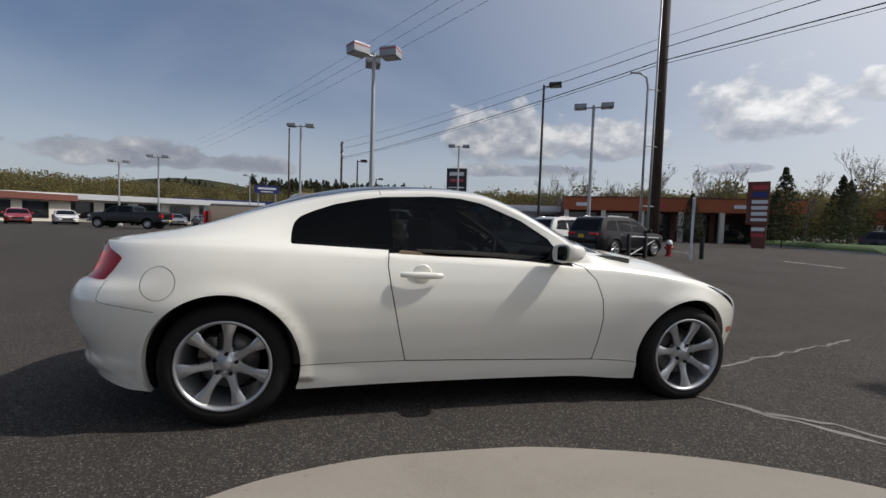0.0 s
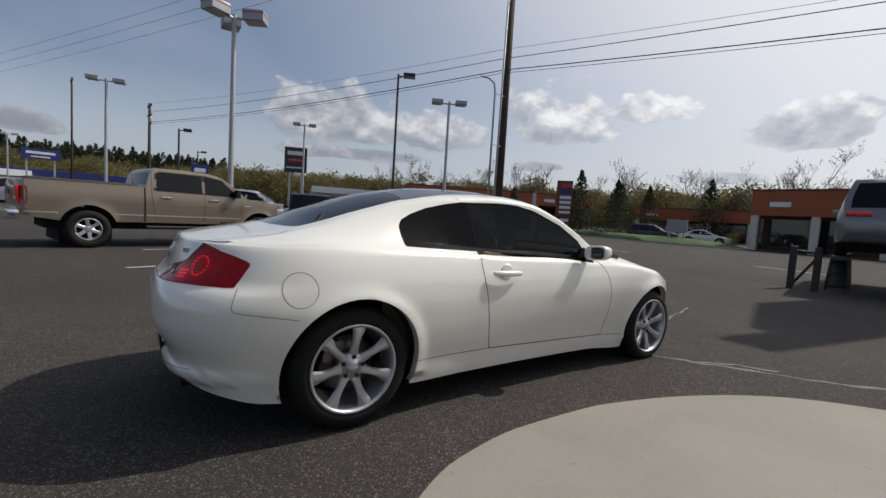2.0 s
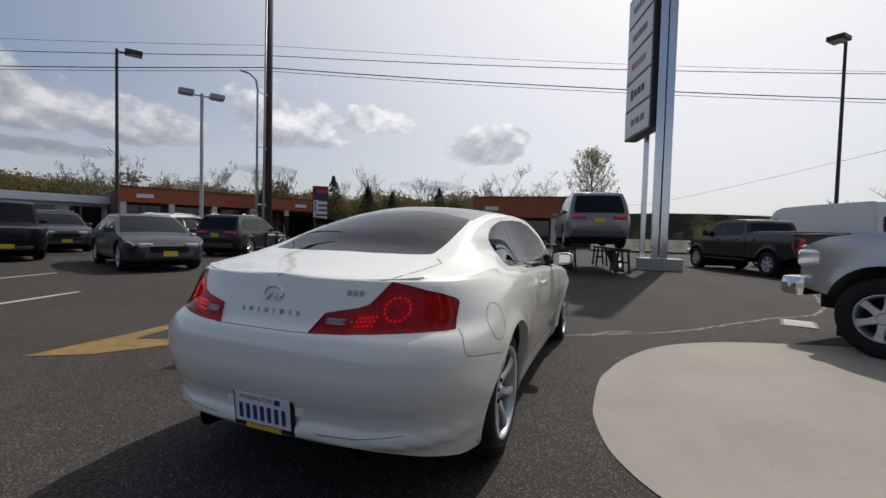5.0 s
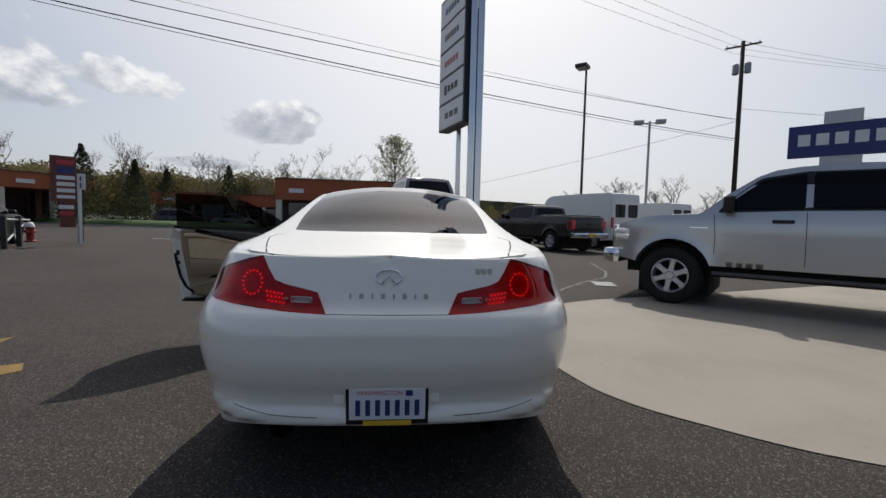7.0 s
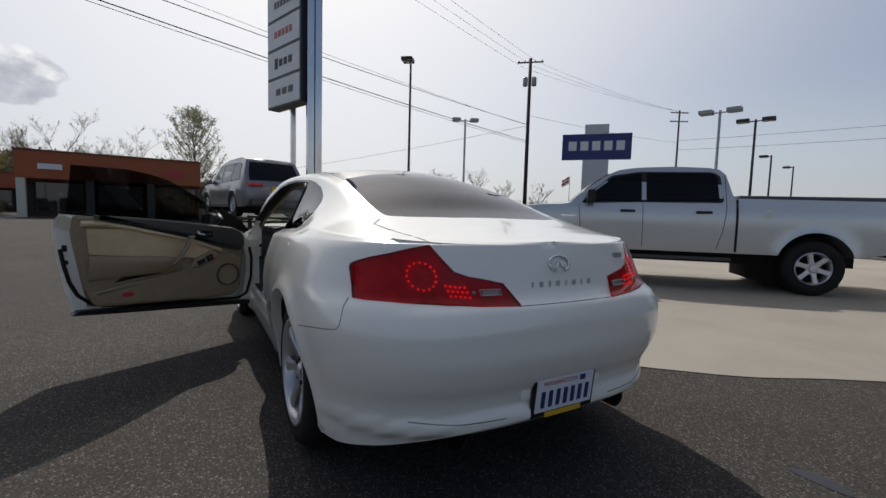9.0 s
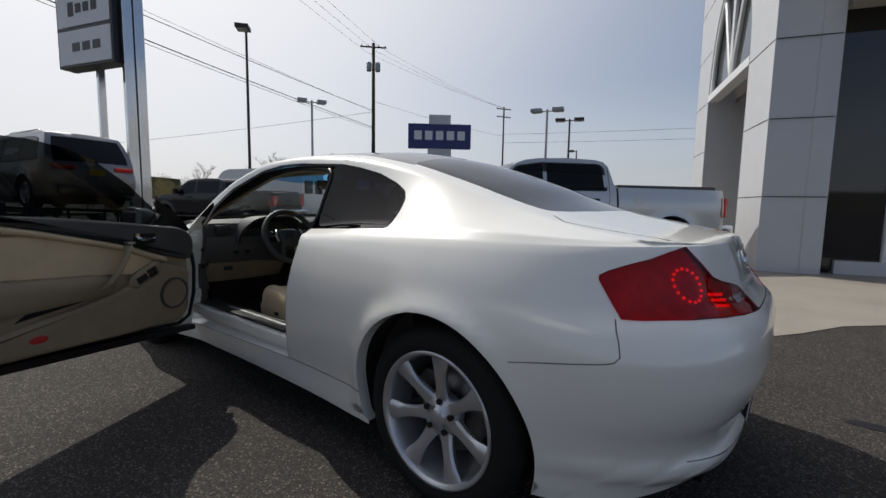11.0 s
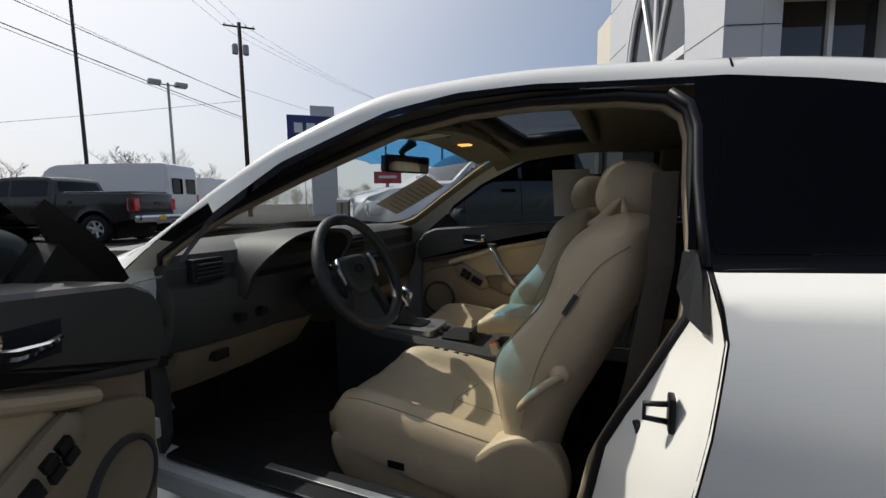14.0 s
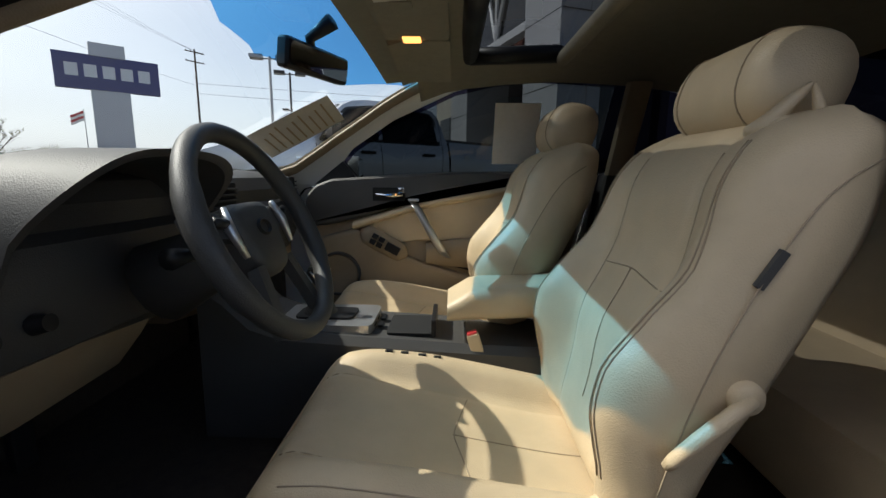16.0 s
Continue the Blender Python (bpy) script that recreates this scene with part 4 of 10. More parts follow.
# badge: an oval ring with two strokes that meet
bm = bmesh.new()
pts = [rear_point(0.052 * math.cos(a) if abs(math.cos(a)) > 0.02 else 0.001, 0.902 + 0.029 * math.sin(a), 0.005)[0] for a in np.linspace(-math.pi / 2 + 0.42, 1.5 * math.pi - 0.42, 30)]
sweep(bm, pts, 0.0055, 8)
for sg in (-1, 1):
    sweep(bm, [rear_point(sg * 0.024, 0.879, 0.005)[0], rear_point(sg * 0.004, 0.908, 0.006)[0]], [0.005, 0.004], 8)
part("emblem", bm, M["chrome"], car, "oval chrome emblem", True, 1.0)
# letters become plain bars
for k in range(8):
    bm = bmesh.new()
    c, n = rear_point(0.148 - k * 0.0425 if abs(0.148 - k * 0.0425) > 0.002 else 0.002, 0.829, 0.003)
    box(bm, c.x, c.y, c.z, 0.005, 0.007 if k % 2 == 0 else 0.016, 0.021, 0.001)
    part("badge_bar", bm, M["alloy"], car)
for k in range(3):
    bm = bmesh.new()
    c, n = rear_point(-0.365 - 0.026 * k, 0.925, 0.003)
    box(bm, c.x, c.y, c.z, 0.006, 0.020, 0.024, 0.002)
    part("badge_bar", bm, M["alloy"], car)
# number plate in a dark frame with bars for the number
plate = new("number_plate")
plate.parent = car
plate["label"] = "number plate in a dark frame, number as bars"
PX = rear_end(0.44) - 0.012
PM = Matrix.Translation((PX, -0.004, 0.405)) @ Matrix.Rotation(radians(-6), 4, "Y")
bm = bmesh.new()
box(bm, 0.008, 0, 0, 0.014, 0.325, 0.168, 0.006)
bmesh.ops.transform(bm, matrix=PM, verts=bm.verts)
part("plate_frame", bm, M["black_trim"], plate)
M["plate"] = mat("plate_enamel", (0.72, 0.74, 0.80), 0.35, grain=0.05, scale=60)
M["plate_blue"] = mat("plate_blue", (0.025, 0.035, 0.14), 0.4)
M["plate_red"] = mat("plate_red", (0.5, 0.08, 0.06), 0.4)
M["plate_gold"] = mat("plate_gold", (0.75, 0.45, 0.04), 0.4)
bm = bmesh.new()
box(bm, -0.0005, 0, 0.004, 0.004, 0.298, 0.130, 0.001)
bmesh.ops.transform(bm, matrix=PM, verts=bm.verts)
part("plate_face", bm, M["plate"], plate)
for k in range(7):
    bm = bmesh.new()
    box(bm, -0.004, 0.115 - 0.0385 * k, -0.010, 0.003, 0.019, 0.066, 0.0008)
    bmesh.ops.transform(bm, matrix=PM, verts=bm.verts)
    part("number_bar", bm, M["plate_blue"], plate)
text_part("plate_state", "WASHINGTON", 0.026, M["plate_red"], plate, PM @ Matrix.Translation((-0.0032, 0.03, 0.052)) @ Matrix(((0, 0, -1, 0), (-1, 0, 0, 0), (0, 1, 0, 0), (0, 0, 0, 1))), 0.001)
for y_, mt in ((-0.085, "plate_blue"), (-0.118, "glass_blue")):
    bm = bmesh.new()
    box(bm, -0.004, y_, 0.052, 0.002, 0.028, 0.022)
    bmesh.ops.transform(bm, matrix=PM, verts=bm.verts)
    part("plate_sticker", bm, M["plate_blue"] if mt == "plate_blue" else M["plate"], plate)
bm = bmesh.new()
box(bm, -0.001, 0, -0.076, 0.004, 0.19, 0.020, 0.001)
bmesh.ops.transform(bm, matrix=PM, verts=bm.verts)
part("frame_legend", bm, M["plate_gold"], plate)
# recess round the plate, tail pipes, lamp details
for sg in (-1, 1):
    bm = bmesh.new()
    c, n = rear_point(sg * 0.185, 0.435, 0.001)
    box(bm, c.x + 0.002, c.y, c.z, 0.012, 0.045, 0.055, 0.005)
    part("plate_recess", bm, M["white_paint"], car)
    bm = bmesh.new()
    lathe(bm, [(0.034, -1.92), (0.042, -2.0), (0.044, -2.185), (0.042, -2.19), (0.038, -2.185), (0.036, -2.0)], 24, "X", (0, sg * 0.43, 0.268))
    part("tail_pipe", bm, M["steel_near_black"], car, smooth=True)
    bm = bmesh.new()
    lathe(bm, [(0.0, -2.04), (0.037, -2.04)], 24, "X", (0, sg * 0.43, 0.268))
    part("pipe_inside", bm, M["gap"], car)
    # ring and block of small lit diodes
    lampset = new("lamp_diodes")
    lampset.parent = car
    for k in range(16):
        a = k * math.tau / 16
        c, n = rear_point(sg * (0.562 + 0.046 * math.cos(a)), 0.869 + 0.046 * math.sin(a), -0.006)
        bm = bmesh.new()
        bmesh.ops.create_icosphere(bm, subdivisions=1, radius=0.0050, matrix=Matrix.Translation(c))
        part("diode", bm, M["lamp_dot"], lampset)
    for r_ in range(3):
        for k in range(5):
            c, n = rear_point(sg * (0.490 - 0.0165 * k - 0.006 * r_), 0.838 - 0.016 * r_ - 0.0015 * k, -0.006)
            bm = bmesh.new()
            bmesh.ops.create_icosphere(bm, subdivisions=1, radius=0.0052, matrix=Matrix.Translation(c))
            part("diode", bm, M["lamp_dot"], lampset)
    bm = bmesh.new()
    g = [[bm.verts.new(rear_point(sg * y, z, 0.006)[0]) for y in (0.302, 0.325, 0.348, 0.368)] for z in (0.803, 0.817)]
    for j in range(3):
        bm.faces.new((g[0][j], g[0][j + 1], g[1][j + 1], g[1][j]))
    bmesh.ops.recalc_face_normals(bm, faces=bm.faces)
    part("reverse_lamp", bm, M["lens_white"], car, "clear reversing lamp")
    bm = bmesh.new()
    sweep(bm, [rear_point(sg * y, z, 0.007)[0] for y, z in ((0.295, 0.800), (0.335, 0.800), (0.376, 0.801), (0.377, 0.820), (0.335, 0.820), (0.297, 0.819), (0.295, 0.800))], 0.0022, 6)
    part("reverse_lamp_rim", bm, M["silver_trim"], car, smooth=True)
    bm = bmesh.new()
    bmesh.ops.create_icosphere(bm, subdivisions=2, radius=0.0075, matrix=Matrix.Translation(rear_point(sg * 0.398, 0.813, 0.002)[0]))
    part("lamp_stud", bm, M["lens_white"], car, smooth=True)

# ---- the coupe's cabin and open door ----
HINGE = Vector((0.73, 0.89, 0.6))
HINGE_AXIS = Vector((-0.0576, -0.0175, 1.0)).normalized()
OPEN = Matrix.Translation(HINGE) @ Matrix.Rotation(radians(-65), 4, HINGE_AXIS) @ Matrix.Translation(-HINGE)
FLIP = Matrix.Diagonal((1, -1, 1, 1))


def placed(name, bm, material, parent, m=None, label="", smooth=True, angle=0.6):
    """A part moved by m before it is linked; a mirrored one gets its faces turned."""
    if m is not None:
        bmesh.ops.transform(bm, matrix=m, verts=bm.verts)
        if m.determinant() < 0:
            bmesh.ops.reverse_faces(bm, faces=bm.faces)
    return part(name, bm, material, parent, label, smooth, angle)


def slab(bm, poly, y0, y1, bevel=0.012, seg=3):
    """A thick plate with a side-view outline (x, z), its face towards -y rounded."""
    vs = prism(bm, poly, y0, y1)
    es = [e for e in bm.edges if all(abs(v.co.y - min(y0, y1)) < 1e-6 for v in e.verts) and all(v in vs for v in e.verts)]
    bmesh.ops.bevel(bm, geom=es, offset=bevel, segments=seg, profile=0.6, affect="EDGES")


def door_trim(door, m):
    """The inside of a door, drawn for the closed left door (y to the outside)."""
    def shaped(name, poly, y0, y1, material, bevel=0.012, rnd=0.03, seg=3):
        bm = bmesh.new()
        slab(bm, rounded(poly, rnd), y0, y1, bevel, seg)
        placed(name, bm, material, door, m)

    shaped("trim_panel", [(-0.36, 0.365), (-0.42, 0.50), (-0.485, 0.80), (-0.505, 0.962), (-0.3, 0.952), (0.1, 0.935), (0.5, 0.905), (0.56, 0.89), (0.60, 0.80), (0.612, 0.60), (0.605, 0.43), (0.56, 0.37), (0.2, 0.362)], 0.785, 0.676, M["trim_beige"], 0.03)
    # dark upper part: a wedge that widens to the front and ends in a curved edge
    shaped("upper_trim", [(-0.40, 0.968), (-0.36, 0.945), (-0.22, 0.925), (-0.08, 0.899), (0.06, 0.874), (0.18, 0.848), (0.30, 0.808), (0.42, 0.772), (0.52, 0.748), (0.585, 0.742), (0.61, 0.80), (0.60, 0.865), (0.565, 0.905), (0.5, 0.93), (0.17, 0.953), (-0.08, 0.964)], 0.785, 0.640, M["trim_dark"], 0.02, 0.012)
    # padded roll below it and the recessed insert
    top = [(-0.47, 0.93), (-0.36, 0.938), (-0.22, 0.919), (-0.08, 0.893), (0.06, 0.868), (0.18, 0.842), (0.30, 0.802), (0.42, 0.766)]
    bm = bmesh.new()
    loft(bm, [[(x, 0.668 - 0.030 * math.cos(a), z - 0.018 + 0.019 * math.sin(a)) for a in np.linspace(0, math.tau, 12, endpoint=False)] for x, z in dense(top, 0.05, False)])
    placed("padded_roll", bm, M["leather"], door, m)
    shaped("insert_panel", [(-0.44, 0.885), (-0.42, 0.715), (0.06, 0.690), (0.16, 0.690), (0.27, 0.675), (0.37, 0.735), (0.33, 0.770), (0.20, 0.815), (0.0, 0.858), (-0.22, 0.890)], 0.76, 0.662, M["leather"], 0.010, 0.02)
    # long armrest that swells out of the panel and runs into the pull handle
    bm = bmesh.new()
    rings = []
    for q in np.linspace(0, 1, 18):
        x = -0.42 + 0.55 * q
        d = 0.066 * math.sin(math.pi * min(1.0, 0.08 + 0.80 * q)) ** 0.7
        zt, zb = 0.712 - 0.012 * q - 0.02 * max(0.0, q - 0.8) / 0.2, 0.545 + 0.05 * q
        ring = []
        for a in np.linspace(0, math.tau, 16, endpoint=False):
            w = max(0.0, math.cos(a)) ** 0.6
            ring.append((x, 0.668 - d * w * (0.8 + 0.2 * math.sin(a)), (zt + zb) / 2 + (zt - zb) / 2 * math.sin(a)))
        rings.append(ring)
    loft(bm, rings)
    placed("armrest", bm, M["trim_beige"], door, m)
    # thick pull handle
    bm = bmesh.new()
    rings = []
    path = [(0.190, 0.668, 0.848), (0.178, 0.630, 0.846), (0.160, 0.604, 0.822), (0.130, 0.592, 0.770), (0.095, 0.590, 0.710), (0.066, 0.600, 0.662), (0.050, 0.625, 0.635), (0.045, 0.660, 0.622)]
    for k, p in enumerate(path):
        w = (0.016, 0.020, 0.021, 0.021, 0.022, 0.023, 0.022, 0.016)[k]
        rings.append([(p[0] + w * math.cos(a) * 0.95, p[1] + 0.6 * w * math.sin(a), p[2] + 0.30 * w * math.cos(a)) for a in np.linspace(0, math.tau, 14, endpoint=False)])
    loft(bm, rings)
    placed("grab_handle", bm, M["trim_beige"] if m.determinant() > 0 else M["silver_trim"], door, m)
    bm = bmesh.new()
    box(bm, 0.176, 0.622, 0.853, 0.040, 0.034, 0.010, 0.004)
    placed("handle_cap", bm, M["silver_trim"], door, m)
    # latch handle in its bowl, with the lock button behind it
    bm = bmesh.new()
    box(bm, 0.275, 0.640, 0.873, 0.125, 0.008, 0.052, 0.003)
    placed("handle_bowl", bm, M["gap"], door, m)
    bm = bmesh.new()
    sweep(bm, [(0.222, 0.630, 0.874), (0.245, 0.620, 0.870), (0.285, 0.616, 0.870), (0.322, 0.626, 0.874)], [0.010, 0.009, 0.007, 0.005], 8)
    placed("door_handle", bm, M["chrome"], door, m)
    bm = bmesh.new()
    box(bm, 0.224, 0.632, 0.890, 0.024, 0.016, 0.020, 0.004)
    placed("lock_button", bm, M["chrome"], door, m)
    # lower panel: its upper edge sweeps up from the pocket to the switch pod
    shaped("lower_panel", [(-0.355, 0.380), (-0.40, 0.47), (-0.25, 0.515), (-0.03, 0.556), (0.14, 0.600), (0.27, 0.660), (0.36, 0.716), (0.41, 0.738), (0.47, 0.722), (0.55, 0.70), (0.592, 0.67), (0.60, 0.45), (0.55, 0.38), (0.2, 0.372)], 0.76, 0.652, M["trim_beige"], 0.022, 0.02, 4)
    # flat black slab stands in for the shade inside the door pocket
    shaped("pocket_shade", [(-0.28, 0.525), (-0.20, 0.585), (0.05, 0.60), (0.12, 0.608), (-0.02, 0.572)], 0.70, 0.6745, M["gap"], 0.002, 0.01, 1)
    # switch pod
    bm = bmesh.new()
    rings = []
    for q in np.linspace(0, 1, 10):
        c = Vector((0.205 + 0.185 * q, 0.655, 0.628 + 0.100 * q))
        k = math.sqrt(max(0.02, 1 - (2 * q - 1) ** 6))
        rings.append([c + Vector((-0.5 * 0.036 * k * math.sin(a), -0.024 * k * max(0.0, math.cos(a)) ** 0.5, 0.036 * k * math.sin(a))) for a in np.linspace(0, math.tau, 14, endpoint=False)])
    loft(bm, rings)
    placed("switch_plate", bm, M["trim_beige"], door, m)
    tilt = Matrix.Rotation(radians(-28), 4, "Y")
    for dx, dz, w, h in ((-0.035, 0.0, 0.058, 0.034), (0.018, 0.012, 0.024, 0.020), (0.047, 0.012, 0.024, 0.020), (0.018, -0.012, 0.024, 0.020), (0.047, -0.012, 0.024, 0.020)):
        bm = bmesh.new()
        box(bm, dx, 0, dz, w, 0.012, h, 0.003)
        placed("switch", bm, M["black_trim"], door, m @ Matrix.Translation((0.292, 0.630, 0.676)) @ tilt)
    # speaker grille and its dark ring
    bm = bmesh.new()
    lathe(bm, [(0.0, 0.646), (0.070, 0.646), (0.077, 0.642), (0.080, 0.650)], 32, "Y", (0.482, 0.0, 0.552))
    placed("speaker_grille", bm, M["trim_beige"], door, m)
    bm = bmesh.new()
    lathe(bm, [(0.080, 0.655), (0.081, 0.640), (0.089, 0.640), (0.090, 0.655)], 32, "Y", (0.482, 0.0, 0.552))
    placed("speaker_ring", bm, M["trim_dark"], door, m)
    bm = bmesh.new()
    lathe(bm, [(0.0, 0.640), (0.017, 0.642), (0.021, 0.655)], 24, "Y", (0.0, 0.0, 0.0))
    bmesh.ops.scale(bm, vec=(2.2, 1, 1), verts=bm.verts)
    bmesh.ops.translate(bm, vec=(-0.20, 0.010, 0.445), verts=bm.verts)
    placed("door_reflector", bm, M["reflector"], door, m, "small red reflector")


def mirror_housing(door, m):
    """The outside mirror, drawn for the left side: a squarish painted shell, the glass set in its rear."""
    bm = bmesh.new()
    rings = []
    for x, k in ((0.448, 0.94), (0.456, 1.0), (0.49, 1.0), (0.525, 0.93), (0.555, 0.76), (0.575, 0.50), (0.582, 0.2)):
        ring = []
        for a in np.linspace(0, math.tau, 28, endpoint=False):
            c, s_ = math.cos(a), math.sin(a)
            u, w = abs(c) ** 0.6 * (1 if c > 0 else -1), abs(s_) ** 0.62 * (1 if s_ > 0 else -1)
            ring.append((x + 0.012 * u, 0.925 + 0.088 * k * u, 0.972 + 0.056 * k * w + 0.006 * u))
        rings.append(ring)
    loft(bm, rings)
    placed("mirror_housing", bm, M["white_paint"], door, m)
    bm = bmesh.new()
    prism(bm, rounded([(0.858, 0.931), (0.992, 0.936), (0.994, 1.011), (0.861, 1.008)], 0.025), 0.4475, 0.4435, "X")
    bmesh.ops.transform(bm, matrix=Matrix.Translation((0, 0, 0)), verts=bm.verts)
    placed("mirror_glass", bm, M["mirror"], door, m, smooth=False)
    bm = bmesh.new()
    prism(bm, rounded([(0.852, 0.926), (0.998, 0.931), (1.0, 1.016), (0.855, 1.013)], 0.03), 0.452, 0.4455, "X")
    placed("mirror_rim", bm, M["black_trim"], door, m, smooth=False)
    bm = bmesh.new()
    prism(bm, [(0.42, 0.925), (0.60, 0.905), (0.55, 0.945), (0.48, 1.0)], 0.805, 0.755)
    placed("mirror_base", bm, M["black_trim"], door, m, smooth=False)
    bm = bmesh.new()
    sweep(bm, [(0.515, 0.78, 0.935), (0.515, 0.82, 0.938), (0.515, 0.87, 0.945)], 0.024, 10)
    placed("mirror_arm", bm, M["black_trim"], door, m)


def handle_outside(door, m):
    bm = bmesh.new()
    lathe(bm, [(0.0, 0.862), (0.05, 0.858), (0.056, 0.852)], 24, "Y", (-0.37, 0, 0.835))
    placed("handle_recess", bm, M["white_paint"], door, m)
    bm = bmesh.new()
    rings = []
    for q in np.linspace(0, 1, 14):
        x = -0.50 + 0.245 * q
        lift = 0.875 + 0.012 * math.sin(math.pi * q) ** 0.5
        r = 0.013 + 0.006 * math.sin(math.pi * q) ** 0.4
        rings.append([(x, lift + r * 0.7 * math.cos(a), 0.832 - 0.006 * q + r * math.sin(a)) for a in np.linspace(0, math.tau, 12, endpoint=False)])
    loft(bm, rings)
    placed("door_handle", bm, M["white_paint"], door, m)
    bm = bmesh.new()
    tube(bm, (-0.42, 0.885, 0.832), (-0.42, 0.8965, 0.832), 0.008, seg=12)
    placed("key_lock", bm, M["black_trim"], door, m)


# the open driver door: skin, glass, edge, inner trim
odoor = panel("open_door", ["door"], M["white_paint"], car, ("L",), m=OPEN, label="open white driver door with beige inner trim")
panel("door_window", ["glass_door"], M["glass_side"], odoor, ("L",), m=OPEN)
panel("belt_moulding", ["belt"], M["black_trim"], odoor, ("L",), m=OPEN)
panel("mirror_sail", ["sail"], M["black_trim"], odoor, ("L",), m=OPEN)
bm = bmesh.new()
EDGE = [(p[0], p[1]) for p in DOOR_LOW] + [(-0.3, 0.957), (0.0, 0.939), (0.3, 0.917)] + DOOR_FRONT + [(0.4, 0.296), (0.0, 0.308)]
EDGE = dense(EDGE, 0.06)
ctr = Vector((0.12, 0.62))
rows = []
for p in EDGE:
    s_, v_ = find(p, SIDE, (0, 1), (0, 1.4))
    q = skin(s_, v_)
    inn = ctr + (Vector(p) - ctr) * 0.985
    inn2 = ctr + (Vector(p) - ctr) * 0.88
    rows.append([bm.verts.new((q.x, -q.y, q.z)), bm.verts.new((q.x, -q.y - 0.035, q.z)), bm.verts.new((inn.x, min(-q.y - 0.03, 0.79), inn.y)), bm.verts.new((inn2.x, min(-q.y - 0.034, 0.778), inn2.y))])
for a_, b_ in zip(rows, rows[1:] + rows[:1]):
    for k in range(3):
        bm.faces.new((a_[k], a_[k + 1], b_[k + 1], b_[k]))
bmesh.ops.recalc_face_normals(bm, faces=bm.faces)
placed("door_edge", bm, M["white_paint"], odoor, OPEN, angle=0.5)
bm = bmesh.new()
seal = dense([(-0.535, 0.74), (-0.515, 0.64), (-0.485, 0.53), (-0.44, 0.44), (-0.38, 0.385), (-0.30, 0.352), (0.0, 0.338), (0.4, 0.326), (0.66, 0.318), (0.735, 0.36), (0.765, 0.50), (0.76, 0.66), (0.735, 0.76)], 0.05, False)
sweep(bm, [(p[0], 0.783, p[1]) for p in seal], 0.012, 8)
placed("door_seal", bm, M["black_trim"], odoor, OPEN)
bm = bmesh.new()
box(bm, -0.512, 0.80, 0.745, 0.03, 0.035, 0.045, 0.008)
box(bm, -0.500, 0.80, 0.655, 0.03, 0.03, 0.03, 0.006)
placed("door_latch", bm, M["black_trim"], odoor, OPEN)
bm = bmesh.new()
prism(bm, [(-0.475, 0.312), (-0.2, 0.30), (0.3, 0.285), (0.74, 0.27), (0.74, 0.30), (0.3, 0.32), (-0.2, 0.335), (-0.44, 0.34)], 0.735, 0.80)
placed("lower_seal", bm, M["black_trim"], odoor, OPEN, smooth=False)
door_trim(odoor, OPEN)
mirror_housing(odoor, OPEN)
handle_outside(odoor, OPEN)
rdoor = new("door_fittings")
rdoor.parent = car
door_trim(rdoor, FLIP)
mirror_housing(rdoor, FLIP)
handle_outside(rdoor, FLIP)

# door opening on the driver's side: painted jamb, seal, sill plate, latch parts
APER = dense(DOOR_LOW[:-1] + [(-0.552, 0.967), (-0.545, 1.1), (-0.546, 1.19), (-0.536, 1.232), (-0.505, 1.257), (-0.43, 1.271), (-0.26, 1.278), (-0.12, 1.270), (0.02, 1.245), (0.255, 1.158), (0.457, 1.073), (0.567, 1.018), (0.66, 0.957), (0.725, 0.90)] + DOOR_FRONT[2:] + [(0.4, 0.296), (0.0, 0.308)], 0.05)


def inner_edge(p):
    """From the outer edge of the opening to the edge of the cabin: side view and depth."""
    x, z = p
    low = max(0.0, min(1.0, (0.95 - z) / 0.3))
    back = 1.0 if x < -0.3 else 0.0
    dx = 0.0
    if x < -0.40:
        dx = 0.004 + 0.106 * low
    elif x > 0.55:
        dx = -0.018 if z < 0.88 else 0.0
    dz = 0.115 if z < 0.36 else (-0.010 if z > 0.9 and (x > 0.3 or z > 1.0) else 0.0)
    y = 0.70 if z < 0.9 else max(0.575, 0.70 - (z - 0.9) * 0.30 + max(0.0, 0.06 * (x + 0.3)))
    return Vector((x + dx, y, z + dz))


bm = bmesh.new()
rows = []
for p in APER:
    s_, v_ = find(p, SIDE, (0, 1), (0, 2))
    q = skin(s_, v_)
    a_, c_ = Vector((q.x, -q.y, q.z)), inner_edge(p)
    b_ = a_.lerp(c_, 0.5) + Vector((0, 0, 0.0))
    b_.y = a_.y - 0.035 if p[1] < 0.95 else a_.y - 0.012
    k = 0.35
    b_.x, b_.z = a_.x + (c_.x - a_.x) * k, a_.z + (c_.z - a_.z) * k
    rows.append([bm.verts.new(v) for v in (a_, b_, c_)])
for a_, b_ in zip(rows, rows[1:] + rows[:1]):
    for k in range(2):
        f = bm.faces.new((a_[k], a_[k + 1], b_[k + 1], b_[k]))
        f.material_index = 1 if a_[0].co.z > (0.955 if a_[0].co.x < -0.3 else 0.99) else 0
        if k == 0 and a_[0].co.x < -0.5 and a_[0].co.z > 0.98:
            f.material_index = 2
bmesh.ops.recalc_face_normals(bm, faces=bm.faces)
pillar_edge = [r[0].co.copy() for r in rows if r[0].co.x < -0.5 and r[0].co.z > 0.93]
part("door_jamb", bm, [M["white_paint"], M["black_trim"], M["rubber_grey"]], car, smooth=True, angle=0.5)
bm = bmesh.new()
ring = [inner_edge(p) for p in APER]
sweep(bm, ring + ring[:2], 0.010, 8, False)
part("opening_seal", bm, M["black_trim"], car, smooth=True)
